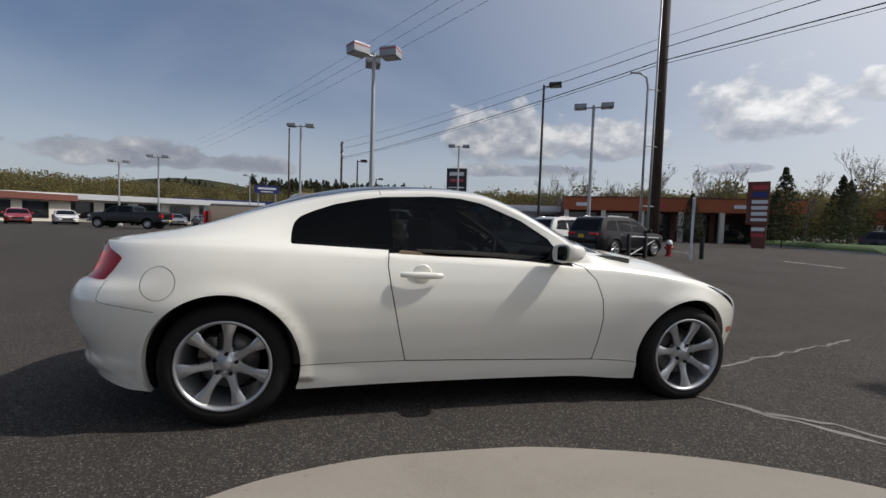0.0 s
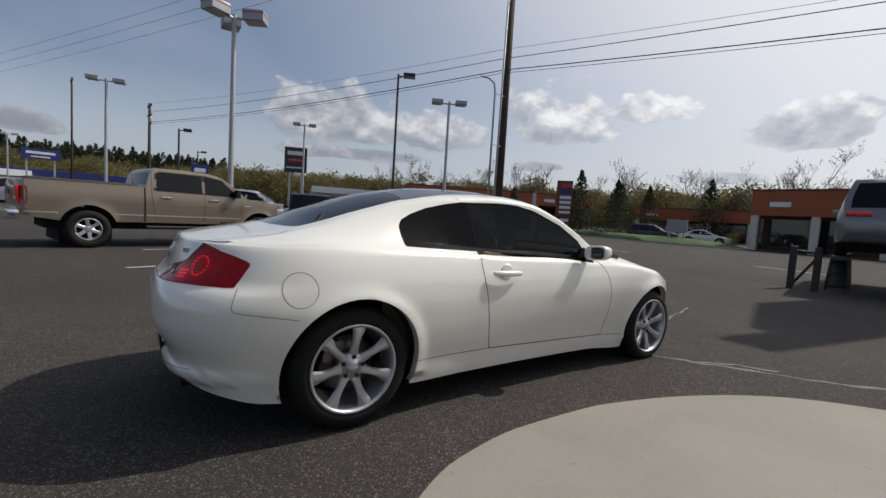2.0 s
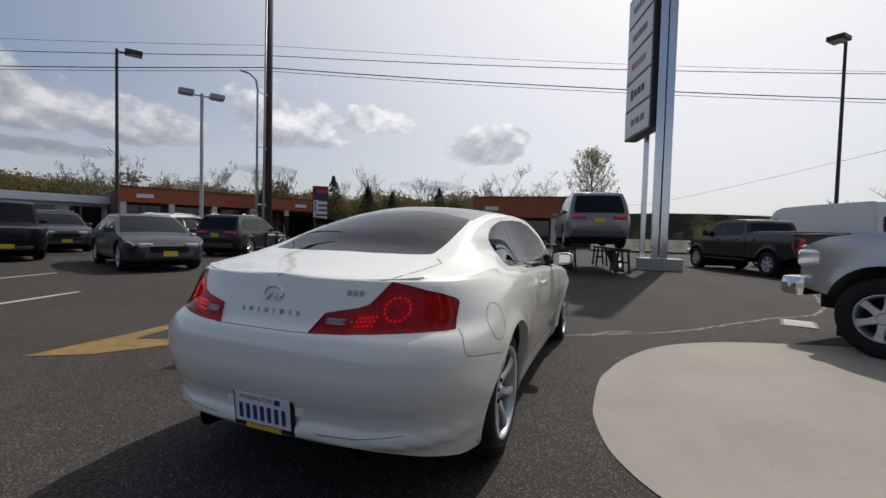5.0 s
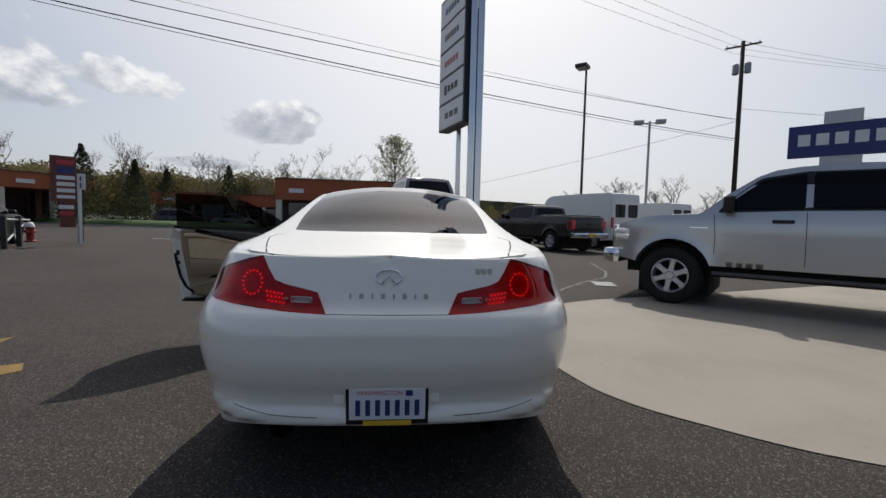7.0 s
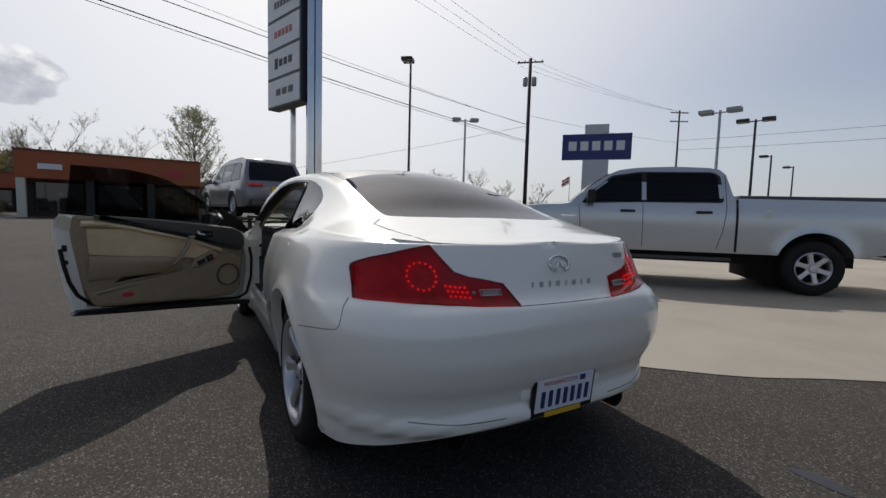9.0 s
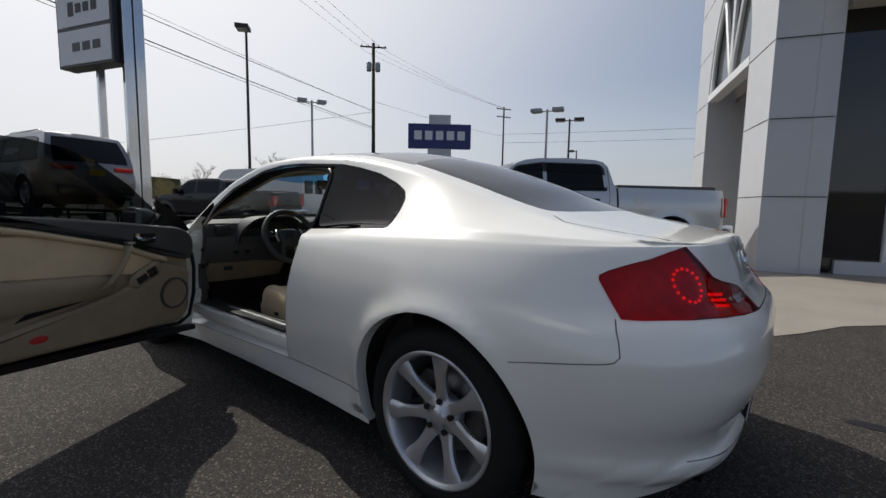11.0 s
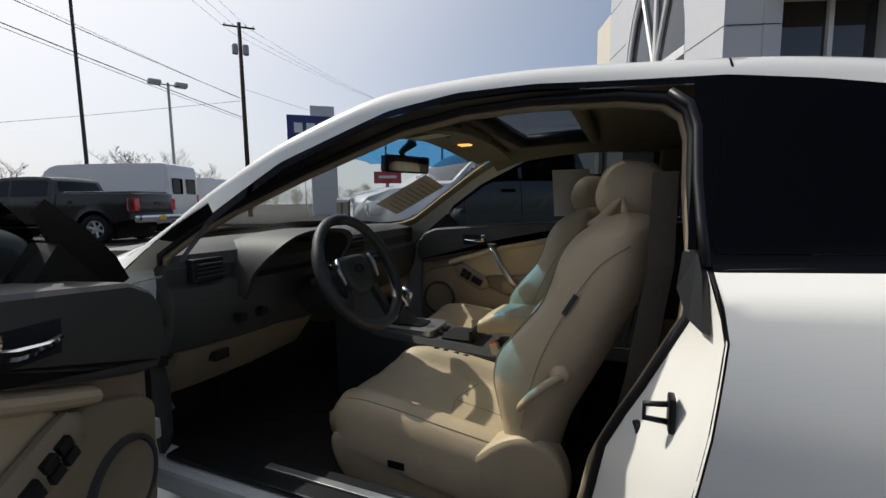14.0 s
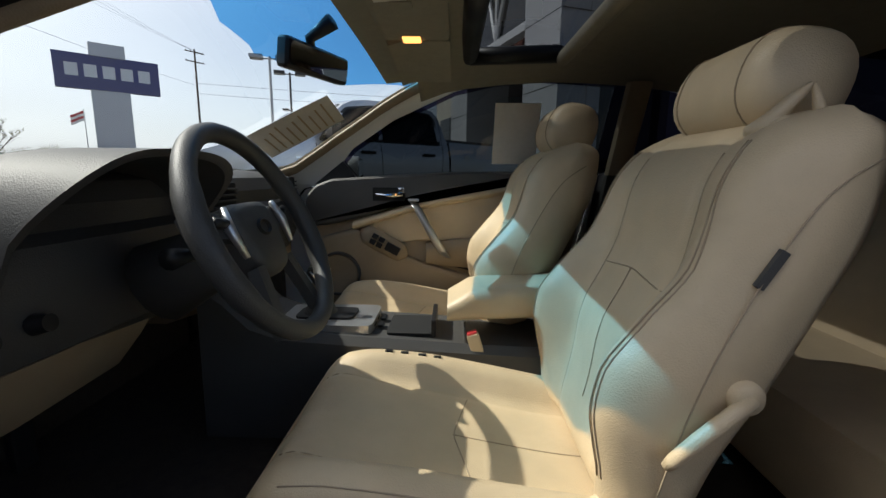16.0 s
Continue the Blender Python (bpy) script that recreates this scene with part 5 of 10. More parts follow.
bm = bmesh.new()
sweep(bm, pillar_edge, 0.008, 8)
part("pillar_seal", bm, M["black_trim"], car, smooth=True)
bm = bmesh.new()
bm.faces.new([bm.verts.new(p) for p in ((-0.535, 0.692, 0.985), (-0.552, 0.722, 0.985), (-0.555, 0.748, 0.955), (-0.552, 0.795, 0.880), (-0.538, 0.760, 0.890), (-0.528, 0.700, 0.925))])
bmesh.ops.triangulate(bm, faces=bm.faces[:])
bmesh.ops.solidify(bm, geom=bm.faces[:], thickness=0.012)
part("pillar_foot_seal", bm, M["black_trim"], car)
bm = bmesh.new()
ring2 = [Vector((p.x * 0.992 + 0.001, p.y - 0.012, p.z + (0.02 if p.z < 0.6 else -0.010))) for p in ring]
ring3 = [p for p in ring2 if p.z > 0.47]
sweep(bm, ring3, 0.010, 8)
part("opening_trim", bm, M["trim_beige"], car, smooth=True)
bm = bmesh.new()
box(bm, 0.14, 0.735, 0.425, 1.0, 0.10, 0.014, 0.005)
part("sill_plate", bm, M["black_trim"], car)
bm = bmesh.new()
box(bm, 0.02, 0.73, 0.4345, 0.66, 0.020, 0.006, 0.002)
part("sill_strip", bm, M["silver_trim"], car)
bm = bmesh.new()
box(bm, 0.125, 0.79, 0.385, 1.14, 0.05, 0.06, 0.012)
part("sill_step", bm, M["white_paint"], car)
bm = bmesh.new()
box(bm, -0.508, 0.802, 0.762, 0.010, 0.030, 0.052, 0.004)
sweep(bm, [(-0.505, 0.805, 0.776), (-0.472, 0.808, 0.773), (-0.472, 0.808, 0.752), (-0.505, 0.805, 0.749)], 0.0045, 8)
part("striker", bm, M["black_trim"], car, smooth=True)
bm = bmesh.new()
tube(bm, (-0.488, 0.735, 0.700), (-0.462, 0.742, 0.700), 0.017, 0.012, 14)
part("bump_stop", bm, M["black_trim"], car, smooth=True)
for z_ in (0.83, 0.47):
    bm = bmesh.new()
    box(bm, 0.735, 0.79, z_, 0.05, 0.09, 0.055, 0.008)
    tube(bm, (0.735, 0.835, z_ - 0.04), (0.735, 0.835, z_ + 0.04), 0.014, seg=12)
    part("hinge", bm, M["white_paint"], car, smooth=True)
bm = bmesh.new()
box(bm, 0.72, 0.83, 0.60, 0.09, 0.022, 0.03, 0.005)
part("door_check", bm, M["black_trim"], car)
for dz in (0.76, 0.65):
    bm = bmesh.new()
    tube(bm, (0.715, 0.72, dz), (0.695, 0.735, dz), 0.012, seg=10)
    part("jamb_plug", bm, M["black_trim"], car)


# floor, firewall, side walls, headliner, pillars
def plain(name, material, *boxes, bevel=0.0, label=""):
    bm = bmesh.new()
    for b in boxes:
        box(bm, *b, bevel)
    return part(name, bm, material, car, label)


plain("carpet", M["carpet"], (0.05, 0, 0.27, 2.1, 1.42, 0.04), (1.08, 0, 0.55, 0.06, 1.42, 0.6))
plain("underbody", M["well"], (0.1, 0, 0.215, 3.4, 1.30, 0.06), (-1.78, 0, 0.42, 0.7, 1.0, 0.1), (1.7, 0, 0.3, 0.4, 1.0, 0.12))
plain("bulkhead", M["well"], (1.15, 0, 0.56, 0.04, 1.3, 0.6))
plain("rear_bulkhead", M["well"], (-1.22, 0, 0.60, 0.04, 1.36, 0.7))
for sg in (1, -1):
    bm = bmesh.new()
    slab(bm, rounded([(-0.50, 0.30), (-0.52, 0.70), (-0.56, 0.965), (-1.1, 1.0), (-1.22, 0.95), (-1.22, 0.30)], 0.02), 0.745, 0.66, 0.02)
    # dark trim colour takes in the shade of the rear cabin
    placed("rear_side_trim", bm, M["trim_dark"], car, None if sg > 0 else FLIP)
    bm = bmesh.new()
    slab(bm, [(0.735, 0.28), (0.735, 0.60), (0.76, 0.66), (1.05, 0.66), (1.05, 0.28)], 0.735, 0.69, 0.015)
    placed("kick_panel", bm, M["trim_dark"], car, None if sg > 0 else FLIP)
    bm = bmesh.new()
    rings = []
    for x in np.linspace(0.13, 0.80, 12):
        ye = float(np.interp(x, [0.11, 0.40, 0.68, 0.8], [0.565, 0.675, 0.735, 0.70])) + 0.012
        s_, v_ = find((x, -ye), (0, 1), (0.2, 1.2), (1.2, 2))
        c, n = skin(s_, v_), skin_normal(s_, v_)
        c = c - n * 0.022
        side_ = Vector((0.25, -1, 0)).normalized()
        rings.append([Vector((c.x, -c.y, c.z)) + Vector((side_.x * 0.026 * math.cos(a), 0.026 * math.cos(a), 0.014 * math.sin(a) - 0.012 * math.cos(a))) for a in np.linspace(0, math.tau, 10, endpoint=False)])
    loft(bm, rings)
    placed("pillar_trim", bm, M["trim_beige"], car, None if sg > 0 else FLIP)
    bm = bmesh.new()
    rings = []
    for q in np.linspace(0, 1, 8):
        c = Vector((-0.595, 0.645, 0.955)).lerp(Vector((-0.61, 0.53, 1.27)), q)
        rings.append([c + Vector((0.045 * math.cos(a), 0.03 * math.sin(a), 0)) for a in np.linspace(0, math.tau, 10, endpoint=False)])
    loft(bm, rings)
    placed("centre_pillar", bm, M["trim_beige"], car, None if sg > 0 else FLIP)

HX = [-1.02, -0.9, -0.75, -0.6, -0.45, -0.31, -0.16, -0.02, 0.06, 0.15]
HY = [-0.60, -0.52, -0.46, -0.42, -0.21, 0.0, 0.21, 0.42, 0.46, 0.52, 0.60]
bm = bmesh.new()
grid = []
for x in HX:
    row = []
    for y in HY:
        zc, zr, yr = z_center(x), z_rail(x), y_rail(x)
        row.append(bm.verts.new((x, y * min(1.05, yr / 0.60), zc - (zc - zr) * (abs(y) / 0.60) ** 2.2 - 0.045)))
    grid.append(row)
for i in range(len(HX) - 1):
    for j in range(len(HY) - 1):
        if HX[i] >= -0.32 and HX[i + 1] <= 0.0 and -0.43 < HY[j] and HY[j + 1] < 0.43:
            continue
        bm.faces.new((grid[i][j], grid[i + 1][j], grid[i + 1][j + 1], grid[i][j + 1]))
part("headliner", bm, M["headliner"], car, smooth=True, angle=2)
bm = bmesh.new()
zs_ = z_center(-0.1) - 0.05
sweep(bm, [(-0.315, -0.415, zs_ - 0.018), (-0.315, 0.415, zs_ - 0.018)], 0.022, 8)
part("sunshade_lip", bm, M["headliner"], car, smooth=True)
bm = bmesh.new()
for a_, b_ in (((-0.02, -0.425), (-0.02, 0.425)), ((-0.02, 0.425), (-0.31, 0.425)), ((-0.02, -0.425), (-0.31, -0.425))):
    za, zb = z_center(a_[0]) - 0.035 - 0.02 * abs(a_[1]) / 0.425, z_center(b_[0]) - 0.035 - 0.02 * abs(b_[1]) / 0.425
    sweep(bm, [(a_[0], a_[1], za), (b_[0], b_[1], zb)], 0.028, 8)
part("sunroof_frame", bm, M["black_trim"], car, smooth=True)
bm = bmesh.new()
box(bm, 0.125, 0.0, 1.302, 0.17, 0.34, 0.03, 0.012)
part("overhead_console", bm, M["headliner"], car)
for y_ in (-0.115, 0.115):
    bm = bmesh.new()
    box(bm, 0.135, y_, 1.286, 0.045, 0.04, 0.008, 0.003)
    part("dome_lamp", bm, M["dome"] if y_ < 0 else M["headliner"], car, "lit amber reading lamp" if y_ < 0 else "")
def under_glass(x, y, drop):
    """A point below the windshield or the header."""
    s_, v_ = find((max(x, 0.17), -abs(y)), (0, 1), (0.2, 1.2), (1.3, 2))
    p, n = skin(s_, v_), skin_normal(s_, v_)
    p = p - n * drop
    return Vector((p.x + min(0.0, x - 0.17), abs(p.y) if y > 0 else -abs(p.y), p.z))


for sg in (1, -1):
    bm = bmesh.new()
    g = [[bm.verts.new(under_glass(x, sg * y, 0.045)) for y in (0.13, 0.25, 0.38, 0.46)] for x in (0.05, 0.11, 0.17, 0.215)]
    for i in range(3):
        for j in range(3):
            bm.faces.new((g[i][j], g[i + 1][j], g[i + 1][j + 1], g[i][j + 1]))
    bmesh.ops.recalc_face_normals(bm, faces=bm.faces)
    bmesh.ops.solidify(bm, geom=bm.faces[:], thickness=0.014)
    part("sun_visor", bm, M["headliner"], car, smooth=True)

# header lining below the top of the windshield
bm = bmesh.new()
g = [[bm.verts.new(under_glass(x - 0.02 * (y / 0.5) ** 2, y if y else 0.001, 0.022 if x < 0.25 else 0.006)) for y in (-0.52, -0.40, -0.25, -0.1, 0.1, 0.25, 0.40, 0.52)] for x in (0.10, 0.17, 0.23, 0.285)]
for i in range(3):
    for j in range(7):
        bm.faces.new((g[i][j], g[i + 1][j], g[i + 1][j + 1], g[i][j + 1]))
bmesh.ops.recalc_face_normals(bm, faces=bm.faces)
part("header_lining", bm, M["headliner"], car, smooth=True)
# warning label on the driver visor
bm = bmesh.new()
bm.faces.new([bm.verts.new(under_glass(x, y, 0.0625)) for x, y in ((0.10, 0.16), (0.20, 0.16), (0.20, 0.28), (0.10, 0.28))])
part("visor_label", bm, M["paper"], car, "printed label on the sun visor")
for k in range(6):
    bm = bmesh.new()
    x_ = 0.115 + 0.013 * k
    bm.faces.new([bm.verts.new(under_glass(x, y, 0.0635)) for x, y in ((x_, 0.17), (x_ + 0.005, 0.17), (x_ + 0.005, 0.27 - 0.02 * (k % 3)), (x_, 0.27 - 0.02 * (k % 3)))])
    part("printed_bar", bm, M["seam"], car)

# rear bench and shelf
bm = bmesh.new()
box(bm, -0.82, 0, 0.46, 0.45, 1.2, 0.2, 0.05)
part("rear_cushion", bm, M["leather"], car, smooth=True)
bm = bmesh.new()
vs = box(bm, 0, 0, 0, 0.14, 1.2, 0.62, 0.045)
bmesh.ops.rotate(bm, cent=(0, 0, 0), matrix=Matrix.Rotation(radians(-28), 3, "Y"), verts=bm.verts)
bmesh.ops.translate(bm, vec=(-1.12, 0, 0.74), verts=bm.verts)
part("rear_backrest", bm, M["leather"], car, smooth=True)
plain("parcel_shelf", M["trim_dark"], (-1.5, 0, 0.985, 0.55, 1.15, 0.02))


# seats
def soft_ring(hw, top, bot, bol, flat=0.5, R=0.085, n=37):
    """One slice of a cushion: a flat middle, swelling bolsters and rounded outer edges."""
    pts = []
    for u in np.linspace(-1, 1, n):
        e = abs(u)
        t = min(1.0, max(0.0, (e - flat) / (0.74 - flat)))
        lift = bol * (t * t * (3 - 2 * t)) - 0.006 * max(0.0, 1 - e / flat) ** 2
        drop = R * (1 - math.sqrt(max(0.0, 1 - ((e - 0.76) / 0.24) ** 2))) if e > 0.76 else 0.0
        groove = 0.005 * math.exp(-((e - flat) * hw / 0.006) ** 2)
        pts.append((float(u) * hw, max(top + lift - drop - groove, bot + 0.02)))
    low = [(float(u) * hw, bot + 0.02 * abs(u) ** 4) for u in np.linspace(1, -1, 9)]
    return pts, low


def ends(q, a, b):
    """Rounds both ends of a cushion: 0 at the very end, 1 inside."""
    e = min(1.0, q / a, (1 - q) / b)
    return math.sqrt(max(0.0, 1 - (1 - e) ** 2))


def seat(name, cy, label=""):
    """A bucket seat in the place of the driver's along the car; cy is its middle across the car."""
    s = new(name)
    s.parent = car
    if label:
        s["label"] = label
    # cushion: from the rounded front edge back, sinking towards the rear
    qs = [0, 0.006, 0.02, 0.04, 0.07, 0.11] + list(np.linspace(0.16, 0.86, 16)) + [0.90, 0.94, 0.97, 0.99, 1.0]
    top = curve_of([0, 0.085, 0.254, 0.466, 0.644, 0.85, 1.0], [0.512, 0.532, 0.512, 0.488, 0.468, 0.448, 0.440])
    hwc = curve_of([0, 0.15, 0.5, 1.0], [0.226, 0.250, 0.255, 0.240])
    bolc = curve_of([0, 0.10, 0.25, 0.5, 0.75, 1.0], [0.002, 0.016, 0.042, 0.054, 0.056, 0.050])

    def cush_x(q):
        return 0.325 - 0.59 * q

    def cushion_ring(q, n=37):
        k = ends(q, 0.13, 0.06)
        mid = top(q) - 0.055
        return soft_ring(hwc(q) * (0.91 + 0.09 * k), mid + (top(q) - mid) * k, mid - 0.075 * k, bolc(q) * k, 0.54, 0.06 * k, n)

    bm = bmesh.new()
    loft(bm, [[(cush_x(q), cy + y, z) for y, z in sum(cushion_ring(q), [])] for q in qs])
    part("cushion", bm, M["leather"], s, smooth=True, angle=1.2)
    # backrest: front of the wings, their lead over the middle, rear face and half width, by height
    zs_ = [0.44, 0.50, 0.55, 0.60, 0.65, 0.70, 0.77, 0.84, 0.88, 0.945, 1.0, 1.03]
    wing = curve_of(zs_, [-0.188, -0.180, -0.176, -0.166, -0.158, -0.165, -0.212, -0.268, -0.286, -0.308, -0.345, -0.37])
    lead = curve_of(zs_, [0.015, 0.025, 0.038, 0.058, 0.072, 0.074, 0.058, 0.030, 0.020, 0.012, 0.006, 0.0])
    rear = curve_of([0.44, 0.50, 0.57, 0.68, 0.80, 0.92, 1.03], [-0.30, -0.315, -0.335, -0.388, -0.445, -0.498, -0.510])
    width = curve_of([0.44, 0.52, 0.60, 0.70, 0.84, 0.93, 0.985, 1.03], [0.232, 0.244, 0.250, 0.253, 0.247, 0.240, 0.232, 0.205])

    def front_line(z, n=37):
        """Across the front at a height: a flat middle between seams, the wings, and the turn into the flank."""
        k = min(1.0, max(0.0, (z - 0.44) / 0.045), max(0.0, (1.034 - z) / 0.05))
        k = math.sqrt(max(0.0, 1 - (1 - k) ** 2))
        w, xb, ld, xr = width(z) * (0.88 + 0.12 * k), wing(z), lead(z), rear(z)
        xm = (xb + xr) / 2
        pts = []
        for u in np.linspace(-1, 1, n):
            e = abs(u)
            t = min(1.0, max(0.0, (e - 0.50) / 0.30))
            x = xb - ld * (1 - t * t * (3 - 2 * t)) - 0.006 * math.exp(-((e - 0.50) * w / 0.006) ** 2)
            if e > 0.74:
                x -= 0.085 * (1 - math.sqrt(max(0.0, 1 - ((e - 0.74) / 0.26) ** 2)))
            pts.append((xm + (x - xm) * k, float(u) * w))
        back = []
        for u in np.linspace(1, -1, 13):
            x = xr + 0.06 * max(0.0, abs(u) - 0.72) ** 2 / 0.0784
            back.append((xm + (x - xm) * k, float(u) * w))
        return pts, back

    def up(x, z):
        """Slices rise a little towards the rear."""
        return z + 0.12 * (wing(z) - x) * min(1.0, max(0.0, (z - 0.85) / 0.12))

    zq = [0.44, 0.443, 0.45, 0.462, 0.475] + list(np.linspace(0.49, 0.96, 25)) + [0.975, 0.99, 1.003, 1.015, 1.024, 1.030, 1.034]
    bm = bmesh.new()
    loft(bm, [[(x, cy + y, up(x, z)) for x, y in sum(front_line(z), [])] for z in zq])
    part("backrest", bm, M["leather"], s, smooth=True, angle=1.2)
    # head restraint
    upv, fw = Vector((-0.30, 0, 0.954)), Vector((0.954, 0, 0.30))
    hc = Vector((-0.446, cy, 1.084))

    def head_ring(q, n=26, grow=0.0):
        k = max(0.02, 1 - abs(q) ** 7) ** 0.32
        ring = []
        for a in np.linspace(0, math.tau, n, endpoint=False):
            ca, sa = math.cos(a), math.sin(a)
            r = (1.0 / (abs(ca) ** 2.5 + abs(sa) ** 2.5) ** (1 / 2.5)) * k
            ring.append(hc + fw * ((0.072 + grow) * r * ca) + upv * ((0.077 - 0.008 * ca + grow) * r * sa) + Vector((0, q * 0.130, 0)))
        return ring
    bm = bmesh.new()
    loft(bm, [head_ring(float(q)) for q in np.linspace(-1, 1, 23)])
    part("headrest", bm, M["leather"], s, smooth=True, angle=1.2)
    for q in (-0.62, 0.62):
        ring = head_ring(q, 30, 0.0008)
        bm = bmesh.new()
        sweep(bm, ring + ring[:1], 0.0012, 6)
        part("seam", bm, M["seam"], s, smooth=True)
    for dy in (-0.06, 0.06):
        bm = bmesh.new()
        tube(bm, (-0.43, cy + dy, 0.98), hc + Vector((0, dy, 0)), 0.007)
        part("headrest_post", bm, M["chrome"], s, smooth=True)

    def back_at(y, z, lift=0.0006):
        f, _ = front_line(z, 81)
        x = float(np.interp(y, [p[1] for p in f], [p[0] for p in f])) + lift
        return Vector((x, cy + float(y), up(x, z)))

    def cush_at(y, q, lift=0.0006):
        f, _ = cushion_ring(q, 61)
        z = np.interp(y, [p[0] for p in f], [p[1] for p in f])
        return Vector((cush_x(q), cy + float(y), float(z) + lift))

    # stitched seams on cushion and back
    lines = []
    for sg in (-1, 1):
        lines.append([back_at(sg * 0.50 * width(z), z) for z in np.linspace(0.47, 0.985, 32)])
        for o in (0.80, 0.83):
            lines.append([back_at(sg * width(z) * (o - 0.10 * max(0.0, (z - 0.84) / 0.16)), z) for z in np.linspace(0.55, 1.0, 32)])
        lines.append([cush_at(sg * 0.54 * hwc(q), q) for q in np.linspace(0.06, 0.96, 26)])
        lines.append([cush_at(sg * 0.90 * hwc(q), q) for q in np.linspace(0.12, 0.9, 22)])
    lines.append([back_at(y, 0.80 - 0.10 * abs(y)) for y in np.linspace(-0.122, 0.122, 12)])
    lines.append([back_at(0.0, z) for z in np.linspace(0.56, 0.80, 12)])
    lines.append([cush_at(y, 0.52 + 0.4 * abs(y)) for y in np.linspace(-0.13, 0.13, 12)])
    lines.append([cush_at(0.0, q) for q in np.linspace(0.52, 0.95, 12)])
    # seam on both flanks of the back, from the shoulder forwards and down
    sx = curve_of([0.56, 0.585, 0.714, 0.82, 0.89, 0.937, 0.963], [-0.236, -0.240, -0.273, -0.32, -0.361, -0.402, -0.45])
    for sg in (-1, 1):
        lines.append([Vector((sx(z), cy + sg * (width(z) + 0.0006), up(sx(z), z))) for z in np.linspace(0.963, 0.56, 26)])
    for ln in lines:
        bm = bmesh.new()
        sweep(bm, ln, 0.0012, 6)
        part("seam", bm, M["seam"], s, smooth=True)
    return s


DY = 0.312


def seat_fittings(s, cy, outer):
    """Side shield, lever, switches and guide on the outer flank of a seat (outer is +1 or -1)."""
    y = lambda v: cy + outer * v
    bm = bmesh.new()
    prism(bm, rounded([(0.262, 0.315), (0.302, 0.40), (0.292, 0.452), (0.15, 0.452), (0.0, 0.430), (-0.10, 0.445), (-0.175, 0.515), (-0.245, 0.545), (-0.315, 0.520), (-0.348, 0.44), (-0.33, 0.35), (-0.25, 0.29)], 0.045), y(0.19), y(0.248))
    es = [e for e in bm.edges if all(abs(v.co.y - y(0.248)) < 1e-5 for v in e.verts)]
    bmesh.ops.bevel(bm, geom=es, offset=0.02, segments=4, profile=0.6, affect="EDGES")
    part("side_shield", bm, M["leather"], s, smooth=True)
    bm = bmesh.new()
    lathe(bm, [(0.0, y(0.266)), (0.017, y(0.265)), (0.021, y(0.260)), (0.023, y(0.225))], 24, "Y", (-0.321, 0, 0.699))
    part("lever_hub", bm, M["leather"], s, smooth=True)
    bm = bmesh.new()
    sweep(bm, [(-0.325, y(0.262), 0.700), (-0.295, y(0.270), 0.682), (-0.262, y(0.270), 0.650), (-0.240, y(0.266), 0.622), (-0.234, y(0.262), 0.612)], [0.009, 0.0095, 0.0095, 0.009, 0.006], 12)
    part("recline_lever", bm, M["leather"], s, smooth=True)
    bm = bmesh.new()
    box(bm, 0.085, y(0.2500), 0.400, 0.05, 0.012, 0.022, 0.004)
    part("seat_switch", bm, M["black_trim"], s)
    bm = bmesh.new()
    box(bm, 0, 0, 0, 0.011, 0.007, 0.050, 0.001)
    bmesh.ops.rotate(bm, cent=(0, 0, 0), matrix=Matrix.Rotation(radians(-30), 3, "Y"), verts=bm.verts)
    bmesh.ops.translate(bm, vec=(-0.337, y(0.2455), 0.851), verts=bm.verts)
    part("seat_tag", bm, M["trim_dark"], s, "small dark fabric tag")
    # belt guide: a soft fin that stands on an oval foot on the shoulder
    bm = bmesh.new()
    sweep(bm, [(-0.370, y(0.130), 1.010), (-0.392, y(0.134), 1.030), (-0.416, y(0.140), 1.058), (-0.430, y(0.144), 1.074)], [0.013, 0.011, 0.008, 0.003], 10)
    sweep(bm, [(-0.432, y(0.144), 1.074), (-0.436, y(0.150), 1.05), (-0.438, y(0.156), 1.026)], [0.003, 0.007, 0.009], 10)
    part("belt_guide", bm, M["leather"], s, smooth=True)
    bm = bmesh.new()
    sweep(bm, [(-0.362, y(0.128), 1.012), (-0.40, y(0.142), 1.022), (-0.45, y(0.158), 1.024), (-0.472, y(0.160), 1.020)], [0.006, 0.012, 0.012, 0.006], 10)
    part("guide_foot", bm, M["leather"], s, smooth=True)


dseat = seat("driver_seat", DY, "beige leather bucket seat with seams")
seat_fittings(dseat, DY, 1)
pseat = seat("passenger_seat", -0.345, "beige leather bucket seat with seams")
pseat.location.x = 0.13
for k, x in enumerate((0.165, 0.13, 0.09, 0.055)):
    bm = bmesh.new()
    box(bm, x, DY - 0.196, 0.5545 - 0.0045 * k, 0.018, 0.010, 0.006, 0.002)
    part("seat_button", bm, M["black_trim"], dseat)

# belts
bm = bmesh.new()
def ribbon(bm, pts, w, wide):
    prev = None
    for i, p in enumerate(pts):
        a, b = Vector(p) - Vector(wide) * w / 2, Vector(p) + Vector(wide) * w / 2
        cur = (bm.verts.new(a), bm.verts.new(b))
        if prev:
            bm.faces.new((prev[0], prev[1], cur[1], cur[0]))
        prev = cur
    r = bmesh.ops.solidify(bm, geom=bm.faces[:], thickness=0.002)
ribbon(bm, [(-0.505, 0.575, 1.12), (-0.50, 0.615, 0.95), (-0.47, 0.635, 0.75), (-0.43, 0.64, 0.55), (-0.40, 0.645, 0.40)], 0.047, (0.95, 0.3, 0))
part("seat_belt", bm, M["belt"], car, "beige seat belt webbing")
bm = bmesh.new()
box(bm, 0, 0, 0, 0.03, 0.022, 0.06, 0.005)
